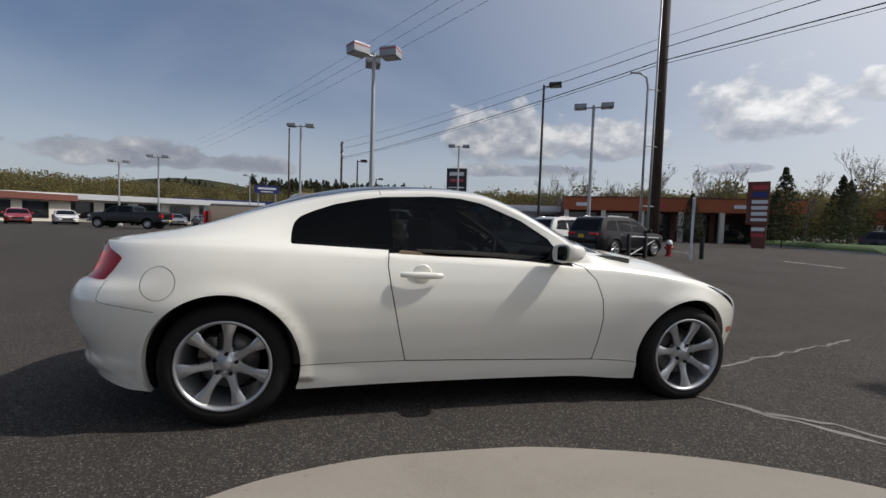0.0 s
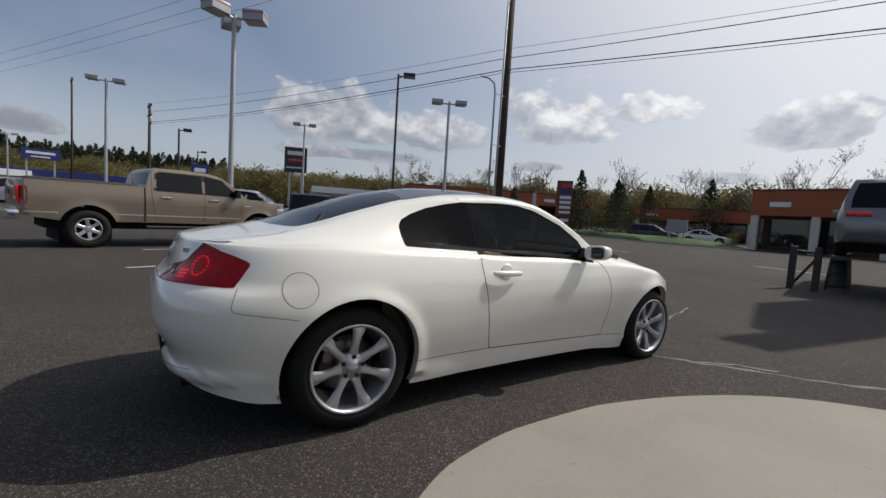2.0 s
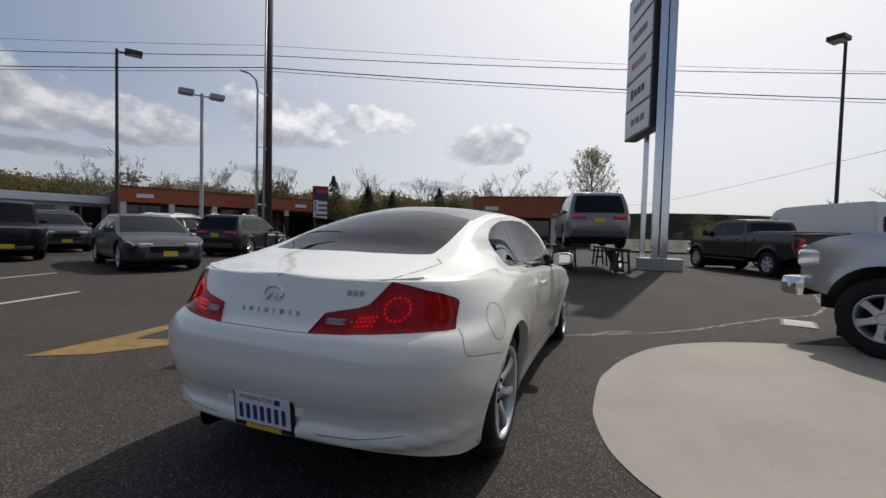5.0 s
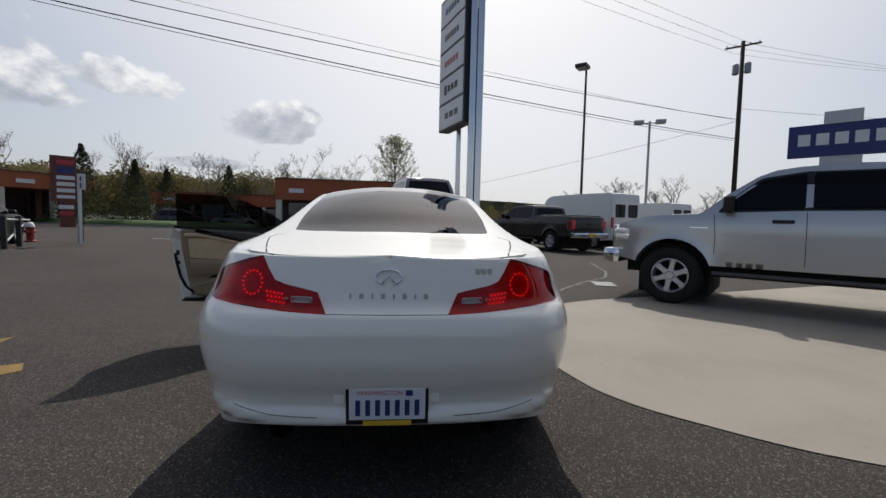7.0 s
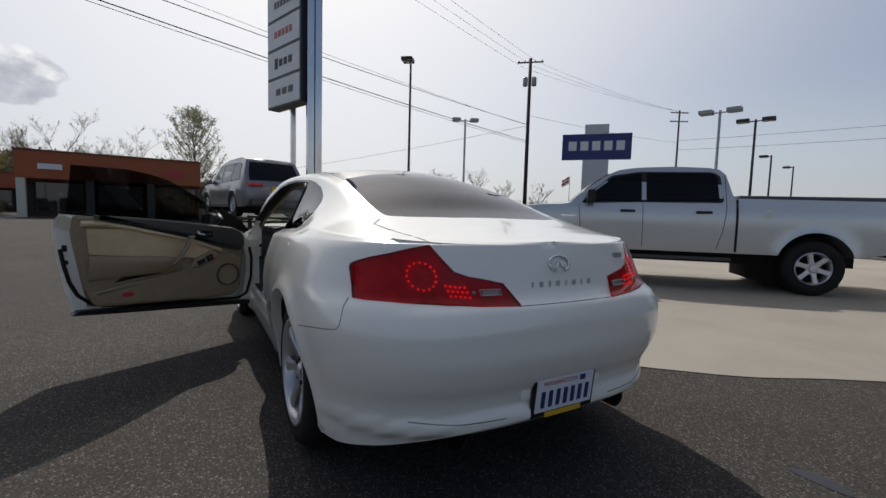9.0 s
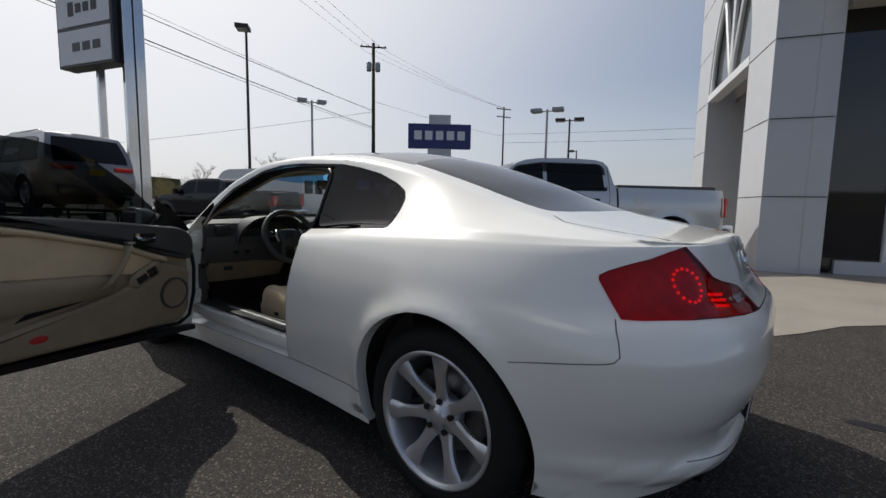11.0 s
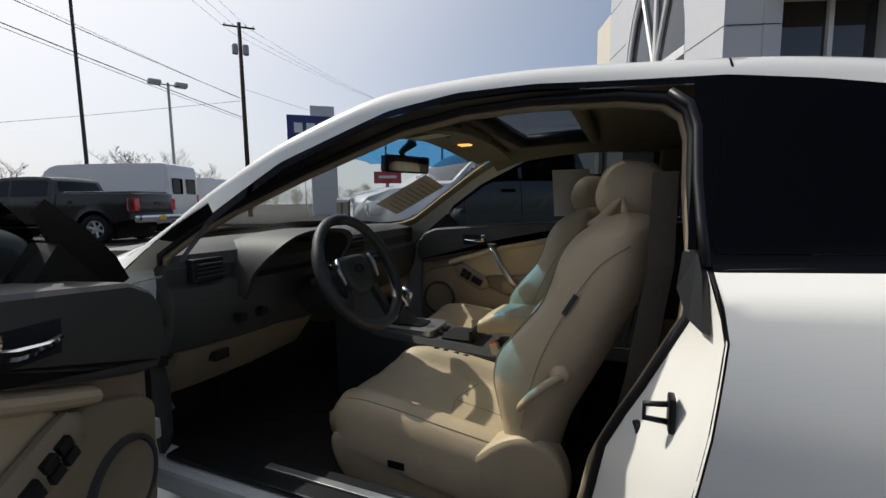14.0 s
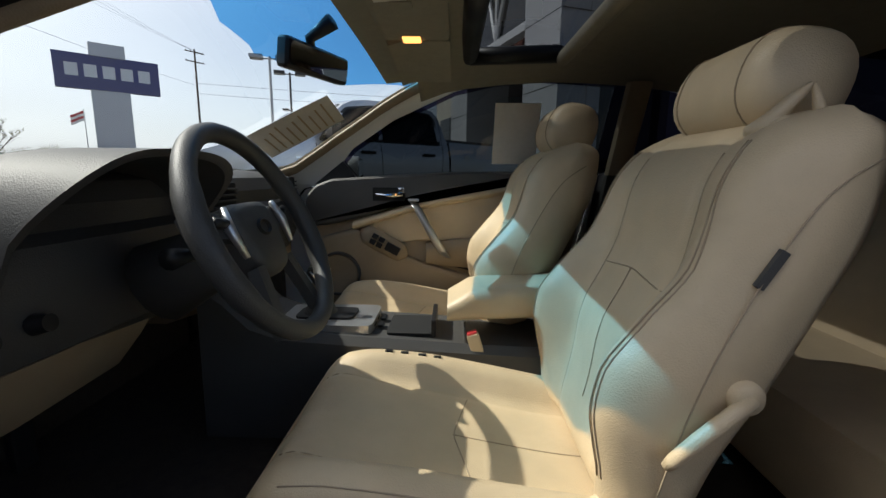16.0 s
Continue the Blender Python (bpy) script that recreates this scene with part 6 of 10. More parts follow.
bmesh.ops.rotate(bm, cent=(0, 0, 0), matrix=Matrix.Rotation(radians(18), 3, "Y"), verts=bm.verts)
bmesh.ops.translate(bm, vec=(-0.035, 0.055, 0.548), verts=bm.verts)
part("belt_buckle", bm, M["leather"], car)
bm = bmesh.new()
box(bm, 0, 0, 0, 0.024, 0.017, 0.006, 0.002)
bmesh.ops.rotate(bm, cent=(0, 0, 0), matrix=Matrix.Rotation(radians(18), 3, "Y"), verts=bm.verts)
bmesh.ops.translate(bm, vec=(-0.025, 0.055, 0.579), verts=bm.verts)
part("buckle_button", bm, M["buckle_red"], car, "red release button")
bm = bmesh.new()
sweep(bm, [(-0.045, 0.055, 0.52), (-0.06, 0.055, 0.48), (-0.09, 0.055, 0.42)], 0.008, 8)
part("buckle_stalk", bm, M["black_trim"], car, smooth=True)

# dashboard
def dash_profile(y):
    e = (abs(y) / 0.72) ** 4
    x = 0.055 * e
    return [(1.06, 0.93), (0.98, 0.955 - 0.012 * e), (0.80, 0.962 - 0.012 * e), (0.68 + x, 0.955 - 0.012 * e), (0.635 + x, 0.935), (0.62 + x, 0.90), (0.63 + x, 0.86), (0.605 + x, 0.845), (0.60 + x, 0.80), (0.612 + x, 0.735), (0.640 + x, 0.67), (0.70 + x, 0.625), (0.90, 0.61), (1.06, 0.61)]


bm = bmesh.new()
loft(bm, [[(x, y, z) for x, z in dash_profile(y)] for y in np.linspace(-0.72, 0.72, 25)])
part("dashboard", bm, M["trim_dark"], car, "dark grey soft dashboard", True, 0.5)
bm = bmesh.new()
loft(bm, [[(0.648 + k, y, 0.665), (0.69 + k, y, 0.60), (0.75 + k, y, 0.525), (0.84, y, 0.52), (0.98, y, 0.52), (0.98, y, 0.68)] for y, k in [(0.70, 0.03), (0.6, 0.01), (0.4, 0.0), (0.15, 0.02), (0.12, 0.05)]])
part("knee_panel", bm, M["trim_beige"], car, "beige lower dash panel", True, 0.5)
bm = bmesh.new()
loft(bm, [[(0.66 + k, y, 0.70), (0.66 + k, y, 0.62), (0.74 + k, y, 0.545), (0.84, y, 0.52), (0.98, y, 0.52), (0.98, y, 0.68)] for y, k in [(-0.70, 0.03), (-0.6, 0.01), (-0.4, 0.0), (-0.15, 0.02), (-0.12, 0.05)]])
part("glove_box", bm, M["trim_beige"], car, "", True, 0.5)
# hood over the dials
HOOD_Y = 0.325
bm = bmesh.new()
rows = []
for q in np.linspace(0, 1, 9):
    x = 0.80 - 0.335 * q
    w = 0.200 + 0.012 * q
    h = 0.045 * math.sin(math.pi / 2 * min(1, q * 1.6)) ** 0.8
    rows.append([(x + 0.12 * (1 - math.sin(a)) ** 2 * q, HOOD_Y + w * (1 + 0.05 * (1 - math.sin(a)) ** 2) * math.copysign(abs(math.cos(a)) ** 0.70, math.cos(a)), 0.80 + (0.143 + h) * max(0.0, math.sin(a)) ** 0.5) for a in np.linspace(0, math.pi, 29)])
inner = [(p[0] + 0.012, HOOD_Y + (p[1] - HOOD_Y) * 0.93, p[2] - 0.012) for p in rows[-1]]
deep = [(0.70, HOOD_Y + (p[1] - HOOD_Y) * 0.86, p[2] - 0.03) for p in rows[-1]]
loft(bm, rows + [inner, deep], closed=False)
part("dial_hood", bm, M["trim_dark"], car, "", True, 0.7)
bm = bmesh.new()
prism(bm, rounded([(0.15, 0.80), (0.50, 0.80), (0.50, 0.90), (0.42, 0.955), (0.23, 0.955), (0.15, 0.90)], 0.03), 0.67, 0.66, "X")
part("dial_panel", bm, M["gap"], car)
for dy, r_ in ((0.26, 0.05), (0.39, 0.05)):
    bm = bmesh.new()
    lathe(bm, [(r_ - 0.006, 0.652), (r_, 0.646), (r_ + 0.004, 0.66)], 28, "X", (0, dy, 0.875))
    part("dial_ring", bm, M["silver_trim"], car, smooth=True)
# air vents
def vent(y, z, w, h, x):
    bm = bmesh.new()
    box(bm, x + 0.01, y, z, 0.03, w + 0.02, h + 0.02, 0.008)
    v = part("air_vent", bm, M["black_trim"], car)
    for k in range(4):
        bm = bmesh.new()
        box(bm, x - 0.008, y, z - h / 2 + (k + 0.5) * h / 4, 0.016, w, 0.005, 0.001)
        part("vent_slat", bm, M["trim_dark"], v)
vent(0.62, 0.890, 0.08, 0.045, 0.645)
vent(-0.62, 0.895, 0.10, 0.06, 0.66)
vent(0.06, 0.885, 0.12, 0.06, 0.625)
vent(-0.07, 0.885, 0.12, 0.06, 0.625)
bm = bmesh.new()
box(bm, 0.602, 0.0, 0.765, 0.02, 0.21, 0.12, 0.008)
part("centre_stack", bm, M["silver_trim"], car)
for k in range(6):
    bm = bmesh.new()
    box(bm, 0.588, -0.075 + 0.03 * k, 0.79 - 0.04 * (k % 2), 0.012, 0.02, 0.02, 0.003)
    part("stack_button", bm, M["black_trim"], car)
for z_, y_ in ((0.735, 0.55), (0.735, 0.47)):
    bm = bmesh.new()
    tube(bm, (0.62, y_, z_), (0.595, y_, z_ + 0.004), 0.016, 0.013, 14)
    part("dash_knob", bm, M["black_trim"], car, smooth=True)
bm = bmesh.new()
box(bm, 0.675, 0.58, 0.625, 0.03, 0.05, 0.03, 0.004)
part("switch_bank", bm, M["black_trim"], car)

# steering wheel and column
SW, SN = Vector((0.352, 0.295, 0.850)), Vector((-0.90, 0, 0.43)).normalized()
# the frame of the wheel: local z towards the driver, local y up
SX_ = Vector((0, 1, 0))
SY_ = SN.cross(SX_).normalized()
if SY_.z < 0:
    SY_ = -SY_
def sw(u, v, w=0.0):
    """A point on the wheel: u to the car's left, v up, w towards the driver."""
    return SW + SX_ * u + SY_ * v + SN * w
steer = new("steering_wheel")
steer.parent = car
steer["label"] = "grey leather steering wheel with metal accents"
bm = bmesh.new()
R_, r_ = 0.186, 0.0165
ringv = []
for k in range(56):
    a = k * math.tau / 56
    rr = r_ * (1.12 if abs(math.sin(a * 1.0)) < 0.5 else 1.0)
    c = sw(R_ * math.cos(a), R_ * math.sin(a))
    d = (sw(math.cos(a), math.sin(a)) - SW)
    ringv.append([bm.verts.new(c + d * rr * math.cos(t) + SN * rr * 1.12 * math.sin(t)) for t in np.linspace(0, math.tau, 12, endpoint=False)])
for k in range(56):
    a_, b_ = ringv[k], ringv[(k + 1) % 56]
    for j in range(12):
        bm.faces.new((a_[j], a_[(j + 1) % 12], b_[(j + 1) % 12], b_[j]))
bmesh.ops.recalc_face_normals(bm, faces=bm.faces)
part("rim", bm, M["leather_dark"], steer, smooth=True, angle=2)
bm = bmesh.new()
rows = []
for k, w_ in enumerate((-0.045, 0.0, 0.012, 0.018)):
    f = (1.0, 1.0, 0.93, 0.75)[k]
    rows.append([sw(0.078 * f * u, 0.075 * f * v, w_ - 0.02) for u, v in rounded([(-1, 0.45), (-0.75, 0.85), (0.75, 0.85), (1, 0.45), (0.72, -0.75), (0.3, -1), (-0.3, -1), (-0.72, -0.75)], 0.35)])
loft(bm, rows)
part("airbag_cover", bm, M["leather_dark"], steer, smooth=True, angle=0.8)
for sg in (-1, 1):
    bm = bmesh.new()
    loft(bm, [[sw(sg * u, v + dv, w_) for dv, w_ in ((0.024 - t, -0.03), (0.024 - t, -0.012), (-0.024 + t * 0.3, -0.012), (-0.024 + t * 0.3, -0.03))] for u, v, t in ((0.06, 0.02, 0.0), (0.10, 0.03, 0.004), (0.14, 0.035, 0.006), (0.176, 0.035, 0.004))])
    part("spoke", bm, M["leather_dark"], steer, smooth=False)
    bm = bmesh.new()
    loft(bm, [[sw(sg * (u + du), v, w_) for du, w_ in ((0.0, -0.03), (0.0, -0.010), (0.028, -0.010), (0.028, -0.03))] for u, v in ((0.045, -0.05), (0.055, -0.09), (0.065, -0.13), (0.072, -0.17))])
    part("spoke", bm, M["leather_dark"], steer, smooth=False)
    bm = bmesh.new()
    sweep(bm, [sw(sg * 0.088, 0.055, -0.006), sw(sg * 0.10, 0.02, -0.006), sw(sg * 0.092, -0.03, -0.007)], [0.005, 0.009, 0.005], 8)
    part("metal_accent", bm, M["silver_trim"], steer, smooth=True)
    bm = bmesh.new()
    sweep(bm, [sw(sg * 0.10, 0.03, -0.007), sw(sg * 0.13, 0.036, -0.007)], 0.008, 8)
    part("wheel_buttons", bm, M["black_trim"], steer, smooth=True)
bm = bmesh.new()
lathe(bm, [(0.012, 0.0), (0.016, 0.004), (0.020, 0.0)], 24, "Z")
bmesh.ops.scale(bm, vec=(1.25, 0.8, 1), verts=bm.verts)
rot = Matrix((SX_, SY_, SN)).transposed().to_4x4()
bmesh.ops.transform(bm, matrix=Matrix.Translation(sw(0, 0.01, -0.001)) @ rot, verts=bm.verts)
part("wheel_badge", bm, M["steel_near_black"], steer, smooth=True)
bm = bmesh.new()
sweep(bm, [SW - SN * 0.03, SW - SN * 0.10, SW - SN * 0.22], [0.045, 0.055, 0.075], 14)
part("steering_column", bm, M["trim_dark"], car, smooth=True)
for sg in (-1, 1):
    bm = bmesh.new()
    b0 = SW - SN * 0.085
    sweep(bm, [b0 + SX_ * sg * 0.04, b0 + SX_ * sg * 0.10 + SY_ * 0.012, b0 + SX_ * sg * 0.145 + SY_ * 0.015], [0.011, 0.011, 0.017], 10)
    part("stalk", bm, M["black_trim"], car, smooth=True)

# centre console
before = set(bpy.data.objects)
bm = bmesh.new()
loft(bm, [[(x, -0.13, 0.30), (x, -0.125, z - 0.02), (x, -0.11, z), (x, 0.09, z), (x, 0.105, z - 0.02), (x, 0.11, 0.30)] for x, z in [(0.66, 0.70), (0.60, 0.66), (0.54, 0.60), (0.46, 0.575), (0.30, 0.565), (0.0, 0.55), (-0.30, 0.54)]])
part("centre_console", bm, M["trim_dark"], car, "", True, 0.4)
bm = bmesh.new()
prism(bm, rounded([(0.25, -0.10), (0.25, 0.08), (0.50, 0.07), (0.55, 0.0), (0.50, -0.09)], 0.03), 0.562, 0.585, "Z")
part("shift_plate", bm, M["silver_trim"], car)
bm = bmesh.new()
prism(bm, rounded([(0.305, -0.055), (0.305, 0.035), (0.455, 0.035), (0.455, -0.055)], 0.02), 0.585, 0.591, "Z")
part("shift_gate", bm, M["black_trim"], car)
bm = bmesh.new()
lathe(bm, [(0.045, 0.588), (0.036, 0.606), (0.022, 0.63), (0.012, 0.645)], 16, "Z", (0.40, -0.012, 0))
part("shift_boot", bm, M["leather_dark"], car, smooth=True)
bm = bmesh.new()
sweep(bm, [(0.40, -0.012, 0.64), (0.40, -0.012, 0.665), (0.425, -0.012, 0.70), (0.405, -0.012, 0.722), (0.38, -0.012, 0.705), (0.39, -0.012, 0.665)], [0.011, 0.012, 0.013, 0.015, 0.012, 0.008], 10)
part("shift_knob", bm, M["chrome"], car, smooth=True)
for x_ in (0.235, 0.255):
    for y_ in (-0.03, 0.02):
        bm = bmesh.new()
        box(bm, x_, y_, 0.571, 0.013, 0.026, 0.006, 0.002)
        part("heater_switch", bm, M["black_trim"], car)
bm = bmesh.new()
prism(bm, rounded([(0.10, -0.07), (0.10, 0.07), (0.215, 0.07), (0.215, -0.07)], 0.012), 0.558, 0.5665, "Z")
part("cup_holder", bm, M["gap"], car)
bm = bmesh.new()
box(bm, 0.098, 0.0, 0.578, 0.012, 0.14, 0.045, 0.004)
part("cup_holder_lid", bm, M["black_trim"], car)
bm = bmesh.new()
rings = []
for q in np.linspace(0, 1, 12):
    x = 0.065 - 0.30 * q
    k = min(1.0, 0.55 + 2.2 * q) if q < 0.25 else 1.0
    h0, h1 = 0.600 + 0.018 * q, 0.600 + 0.018 * q + 0.078 * k
    rings.append([(x, y, z) for y, z in rounded([(-0.088, h0), (-0.088, h1), (0.088, h1), (0.088, h0)], 0.026)])
loft(bm, rings)
part("armrest", bm, M["leather"], car, "beige leather armrest lid", True, 0.9)

for ob in set(bpy.data.objects) - before:
    ob.location = (-0.03, -0.035, 0.0)

# inside mirror, papers, pedals
bm = bmesh.new()
vs = box(bm, 0, 0, 0, 0.035, 0.235, 0.068, 0.016, seg=3)
MM = Matrix.Translation((0.370, -0.075, 1.220)) @ Matrix.Rotation(radians(-21), 4, "Z") @ Matrix.Rotation(radians(-7), 4, "Y")
bmesh.ops.transform(bm, matrix=MM, verts=bm.verts)
part("inside_mirror", bm, M["black_trim"], car, smooth=True)
bm = bmesh.new()
prism(bm, rounded([(-0.108, -0.026), (0.108, -0.026), (0.108, 0.026), (-0.108, 0.026)], 0.016), -0.0185, -0.0195, "X")
bmesh.ops.transform(bm, matrix=MM, verts=bm.verts)
part("mirror_glass", bm, M["mirror"], car)
bm = bmesh.new()
sweep(bm, [(0.375, -0.075, 1.232), (0.37, -0.04, 1.265), (0.31, -0.02, 1.296)], [0.012, 0.012, 0.02], 8)
part("mirror_stem", bm, M["black_trim"], car, smooth=True)
def on_glass(x, y, drop):
    s_, v_ = find((x, -abs(y)), (0, 1), (0.2, 1.2), (1.3, 2))
    p, n = skin(s_, v_), skin_normal(s_, v_)
    p = p - n * drop
    return Vector((p.x, p.y if y < 0 else -p.y, p.z))
bm = bmesh.new()
g = [[bm.verts.new(on_glass(x, y, 0.012)) for y in (-0.62, -0.55, -0.47, -0.40)] for x in (0.44, 0.52, 0.60, 0.66, 0.72)]
for i in range(4):
    for j in range(3):
        bm.faces.new((g[i][j], g[i + 1][j], g[i + 1][j + 1], g[i][j + 1]))
part("price_sheet", bm, M["paper"], car, "printed sheet inside the windshield")
for k in range(9):
    bm = bmesh.new()
    x = 0.47 + 0.026 * k
    vs = [bm.verts.new(on_glass(x + dx, y, 0.0145)) for dx, y in ((0, -0.60), (0.006, -0.60), (0.006, -0.43 - 0.02 * (k % 3)), (0, -0.43 - 0.02 * (k % 3)))]
    bm.faces.new(vs)
    part("printed_bar", bm, M["seam"], car)
bm = bmesh.new()
box(bm, -0.205, -0.675, 1.11, 0.165, 0.003, 0.23)
bmesh.ops.rotate(bm, cent=(-0.205, -0.675, 0.98), matrix=Matrix.Rotation(radians(-22), 3, "X"), verts=bm.verts)
part("window_sheet", bm, M["paper"], car, "paper sheet behind the passenger window")
for y_ in (0.30, 0.42):
    bm = bmesh.new()
    vs = box(bm, 0.86, y_, 0.42, 0.02, 0.06 if y_ > 0.4 else 0.045, 0.09, 0.006)
    sweep(bm, [(0.87, y_, 0.44), (0.93, y_, 0.60)], 0.008, 6)
    part("pedal", bm, M["black_trim"], car)

# ---- ground ----
def sheet(name, pts, z, material, label="", kind="structure", thick=0.0):
    bm = bmesh.new()
    f = bm.faces.new([bm.verts.new((x, y, z)) for x, y in pts])
    if f.normal.z < 0:
        f.normal_flip()
    bm.normal_update()
    if bm.faces[:][0].normal.z < 0:
        bmesh.ops.reverse_faces(bm, faces=bm.faces)
    if thick:
        r = bmesh.ops.extrude_face_region(bm, geom=bm.faces[:])
        bmesh.ops.translate(bm, vec=(0, 0, -thick), verts=[v for v in r["geom"] if isinstance(v, bmesh.types.BMVert)])
        bmesh.ops.recalc_face_normals(bm, faces=bm.faces)
    return tagged(part(name, bm, material), label, name.split("_")[0], kind=kind)


sheet("ground", [(-2500, -2500), (2500, -2500), (2500, 2500), (-2500, 2500)], 0.0, M["asphalt"], "worn grey asphalt lot reaching to the horizon")
edge = curve_of([-2.50, -2.25, -1.98, -1.70, -1.42, -1.08, -0.55, 0.0, 0.55, 1.0, 1.5, 1.92, 2.22, 2.44], [-2.98, -2.60, -2.12, -1.80, -1.53, -1.36, -1.27, -1.285, -1.40, -1.56, -1.84, -2.26, -2.78, -3.45])
PAD = [(float(x), edge(float(x))) for x in np.linspace(2.44, -2.50, 60)]
PAD = [(6.8, -17.5), (3.6, -7.2), (2.62, -4.1)] + PAD + [(-2.80, -3.55), (-4.2, -5.0), (-9.0, -8.6), (-16, -12), (-16, -17.5)]
sheet("pavement_pad", PAD, 0.006, M["pad"], "pale concrete apron with a rounded end set in the asphalt")

# ---- other vehicles: drawn along +x (nose at +x), wheels on z = 0 ----
M["silver"] = paint("silver_paint", (0.48, 0.485, 0.49), 0.06, 0.30, metal=0.75)
M["grey_silver"] = paint("grey_silver_paint", (0.20, 0.205, 0.215), 0.05, 0.34, 0.7, metal=0.5)
M["tan"] = paint("tan_paint", (0.21, 0.165, 0.122), 0.06, 0.34, 0.7, metal=0.4)
M["black_paint"] = paint("black_paint", (0.004, 0.004, 0.005), 0.1, 0.3, 0.22)
M["navy_paint"] = paint("dark_grey_paint", (0.009, 0.009, 0.012), 0.1, 0.3, 0.5)
M["white_plain"] = paint("white_paint", (0.74, 0.74, 0.73), 0.02, 0.3)
M["grey_blue"] = paint("grey_blue_paint", (0.24, 0.27, 0.32), 0.05, 0.3, metal=0.5)
M["red_paint"] = paint("red_paint", (0.32, 0.02, 0.02), 0.05, 0.3)
M["plate_yellow"] = mat("yellow_plate", (0.75, 0.48, 0.02), 0.5, grain=0.1, scale=40)
M["grey_plastic"] = mat("grey_plastic", (0.06, 0.06, 0.062), 0.6, grain=0.15, scale=80)
M["headlight"] = mat("headlight_glass", (0.62, 0.64, 0.66), 0.12, metal=0.5, coat=1.0, grain=0.1, scale=40)


def road_wheel(radius, width, rim_r, nsp=6, bright=True):
    """A simpler wheel; outer face towards -y."""
    w = new("wheel")
    h = width / 2
    bm = bmesh.new()
    lathe(bm, [(rim_r, -h + 0.03), (rim_r + 0.02, -h), (radius - 0.04, -h), (radius - 0.01, -h + 0.03), (radius, -h + 0.06), (radius, h - 0.06), (radius - 0.02, h), (rim_r, h)], 36)
    part("tyre", bm, M["rubber"], w, smooth=True, angle=0.6)
    bm = bmesh.new()
    lathe(bm, [(rim_r, -h + 0.012), (rim_r - 0.012, -h + 0.006), (rim_r - 0.03, -h + 0.03), (rim_r - 0.035, -h + 0.14)], 36)
    lathe(bm, [(0.0, -h + 0.005), (0.05, -h + 0.01), (0.065, -h + 0.03), (0.07, -h + 0.10)], 20)
    for k in range(nsp):
        rings = []
        for q in np.linspace(0, 1, 5):
            r = 0.05 + (rim_r - 0.06) * q
            wd = 0.05 - 0.016 * math.sin(math.pi * q)
            y = -h + 0.035 - 0.015 * math.sin(math.pi * q / 2)
            rings.append([Matrix.Rotation(k * math.tau / nsp, 3, "Y") @ Vector(p) for p in ((-wd, y + 0.01, r), (-wd * 0.7, y, r), (wd * 0.7, y, r), (wd, y + 0.01, r), (wd, y + 0.04, r), (-wd, y + 0.04, r))])
        loft(bm, rings)
    part("rim", bm, M["alloy"] if bright else M["grey_plastic"], w, smooth=True, angle=0.6)
    bm = bmesh.new()
    lathe(bm, [(0.0, -h + 0.15), (rim_r - 0.03, -h + 0.15)], 24)
    part("brake", bm, M["well"], w)
    return w


def arch_notch(cx, r, z0, cz, n=14):
    """The points of a wheel opening, from rear to front, cut up from the sill at z0."""
    a = math.asin(max(-1, min(1, (z0 - cz) / r)))
    return [(cx + r * math.cos(t), cz + r * math.sin(t)) for t in np.linspace(math.pi - a, a, n)]


def skinned(bm, poly, yfun, crown=0.03, grid=0.11):
    """A body between two curved flanks: poly is its side outline, yfun its half width at (x, z)."""
    P = dense(poly, grid, True)
    xs, zs = [p[0] for p in P], [p[1] for p in P]
    pts = [Vector(p) for p in P]
    n = len(P)
    for x in np.arange(min(xs), max(xs), grid):
        for z in np.arange(min(zs), max(zs), grid * 0.8):
            if inside(P, x, z) and min((x - p[0]) ** 2 + (z - p[1]) ** 2 for p in P) > (grid * 0.45) ** 2:
                pts.append(Vector((x, z)))
    vs, es, fs, *_ = delaunay_2d_cdt(pts, [(k, (k + 1) % n) for k in range(n)], [], 1, 1e-5)
    sides = []
    for sg in (-1, 1):
        sv = [bm.verts.new((p.x, sg * yfun(p.x, p.y), p.y)) for p in vs]
        for f in fs:
            bm.faces.new([sv[i] for i in f])
        sides.append(sv)
    area = sum(a[0] * b[1] - b[0] * a[1] for a, b in zip(P, P[1:] + P[:1]))
    rows = []
    m = 9
    for k in range(n):
        a, b = Vector(P[k - 1]), Vector(P[(k + 1) % n])
        d = (b - a).normalized()
        o = Vector((d.y, -d.x)) * (1 if area > 0 else -1)
        y = yfun(*P[k])
        c = crown if P[k][1] > 0.75 else 0.0
        row = [sides[0][k]]
        for j in range(1, m - 1):
            q = -1 + 2 * j / (m - 1)
            e = c * (1 - q * q)
            row.append(bm.verts.new((P[k][0] + o.x * e, q * y, P[k][1] + o.y * e)))
        rows.append(row + [sides[1][k]])
    for a, b in zip(rows, rows[1:] + rows[:1]):
        for j in range(m - 1):
            bm.faces.new((a[j], a[j + 1], b[j + 1], b[j]))
    bmesh.ops.recalc_face_normals(bm, faces=bm.faces)


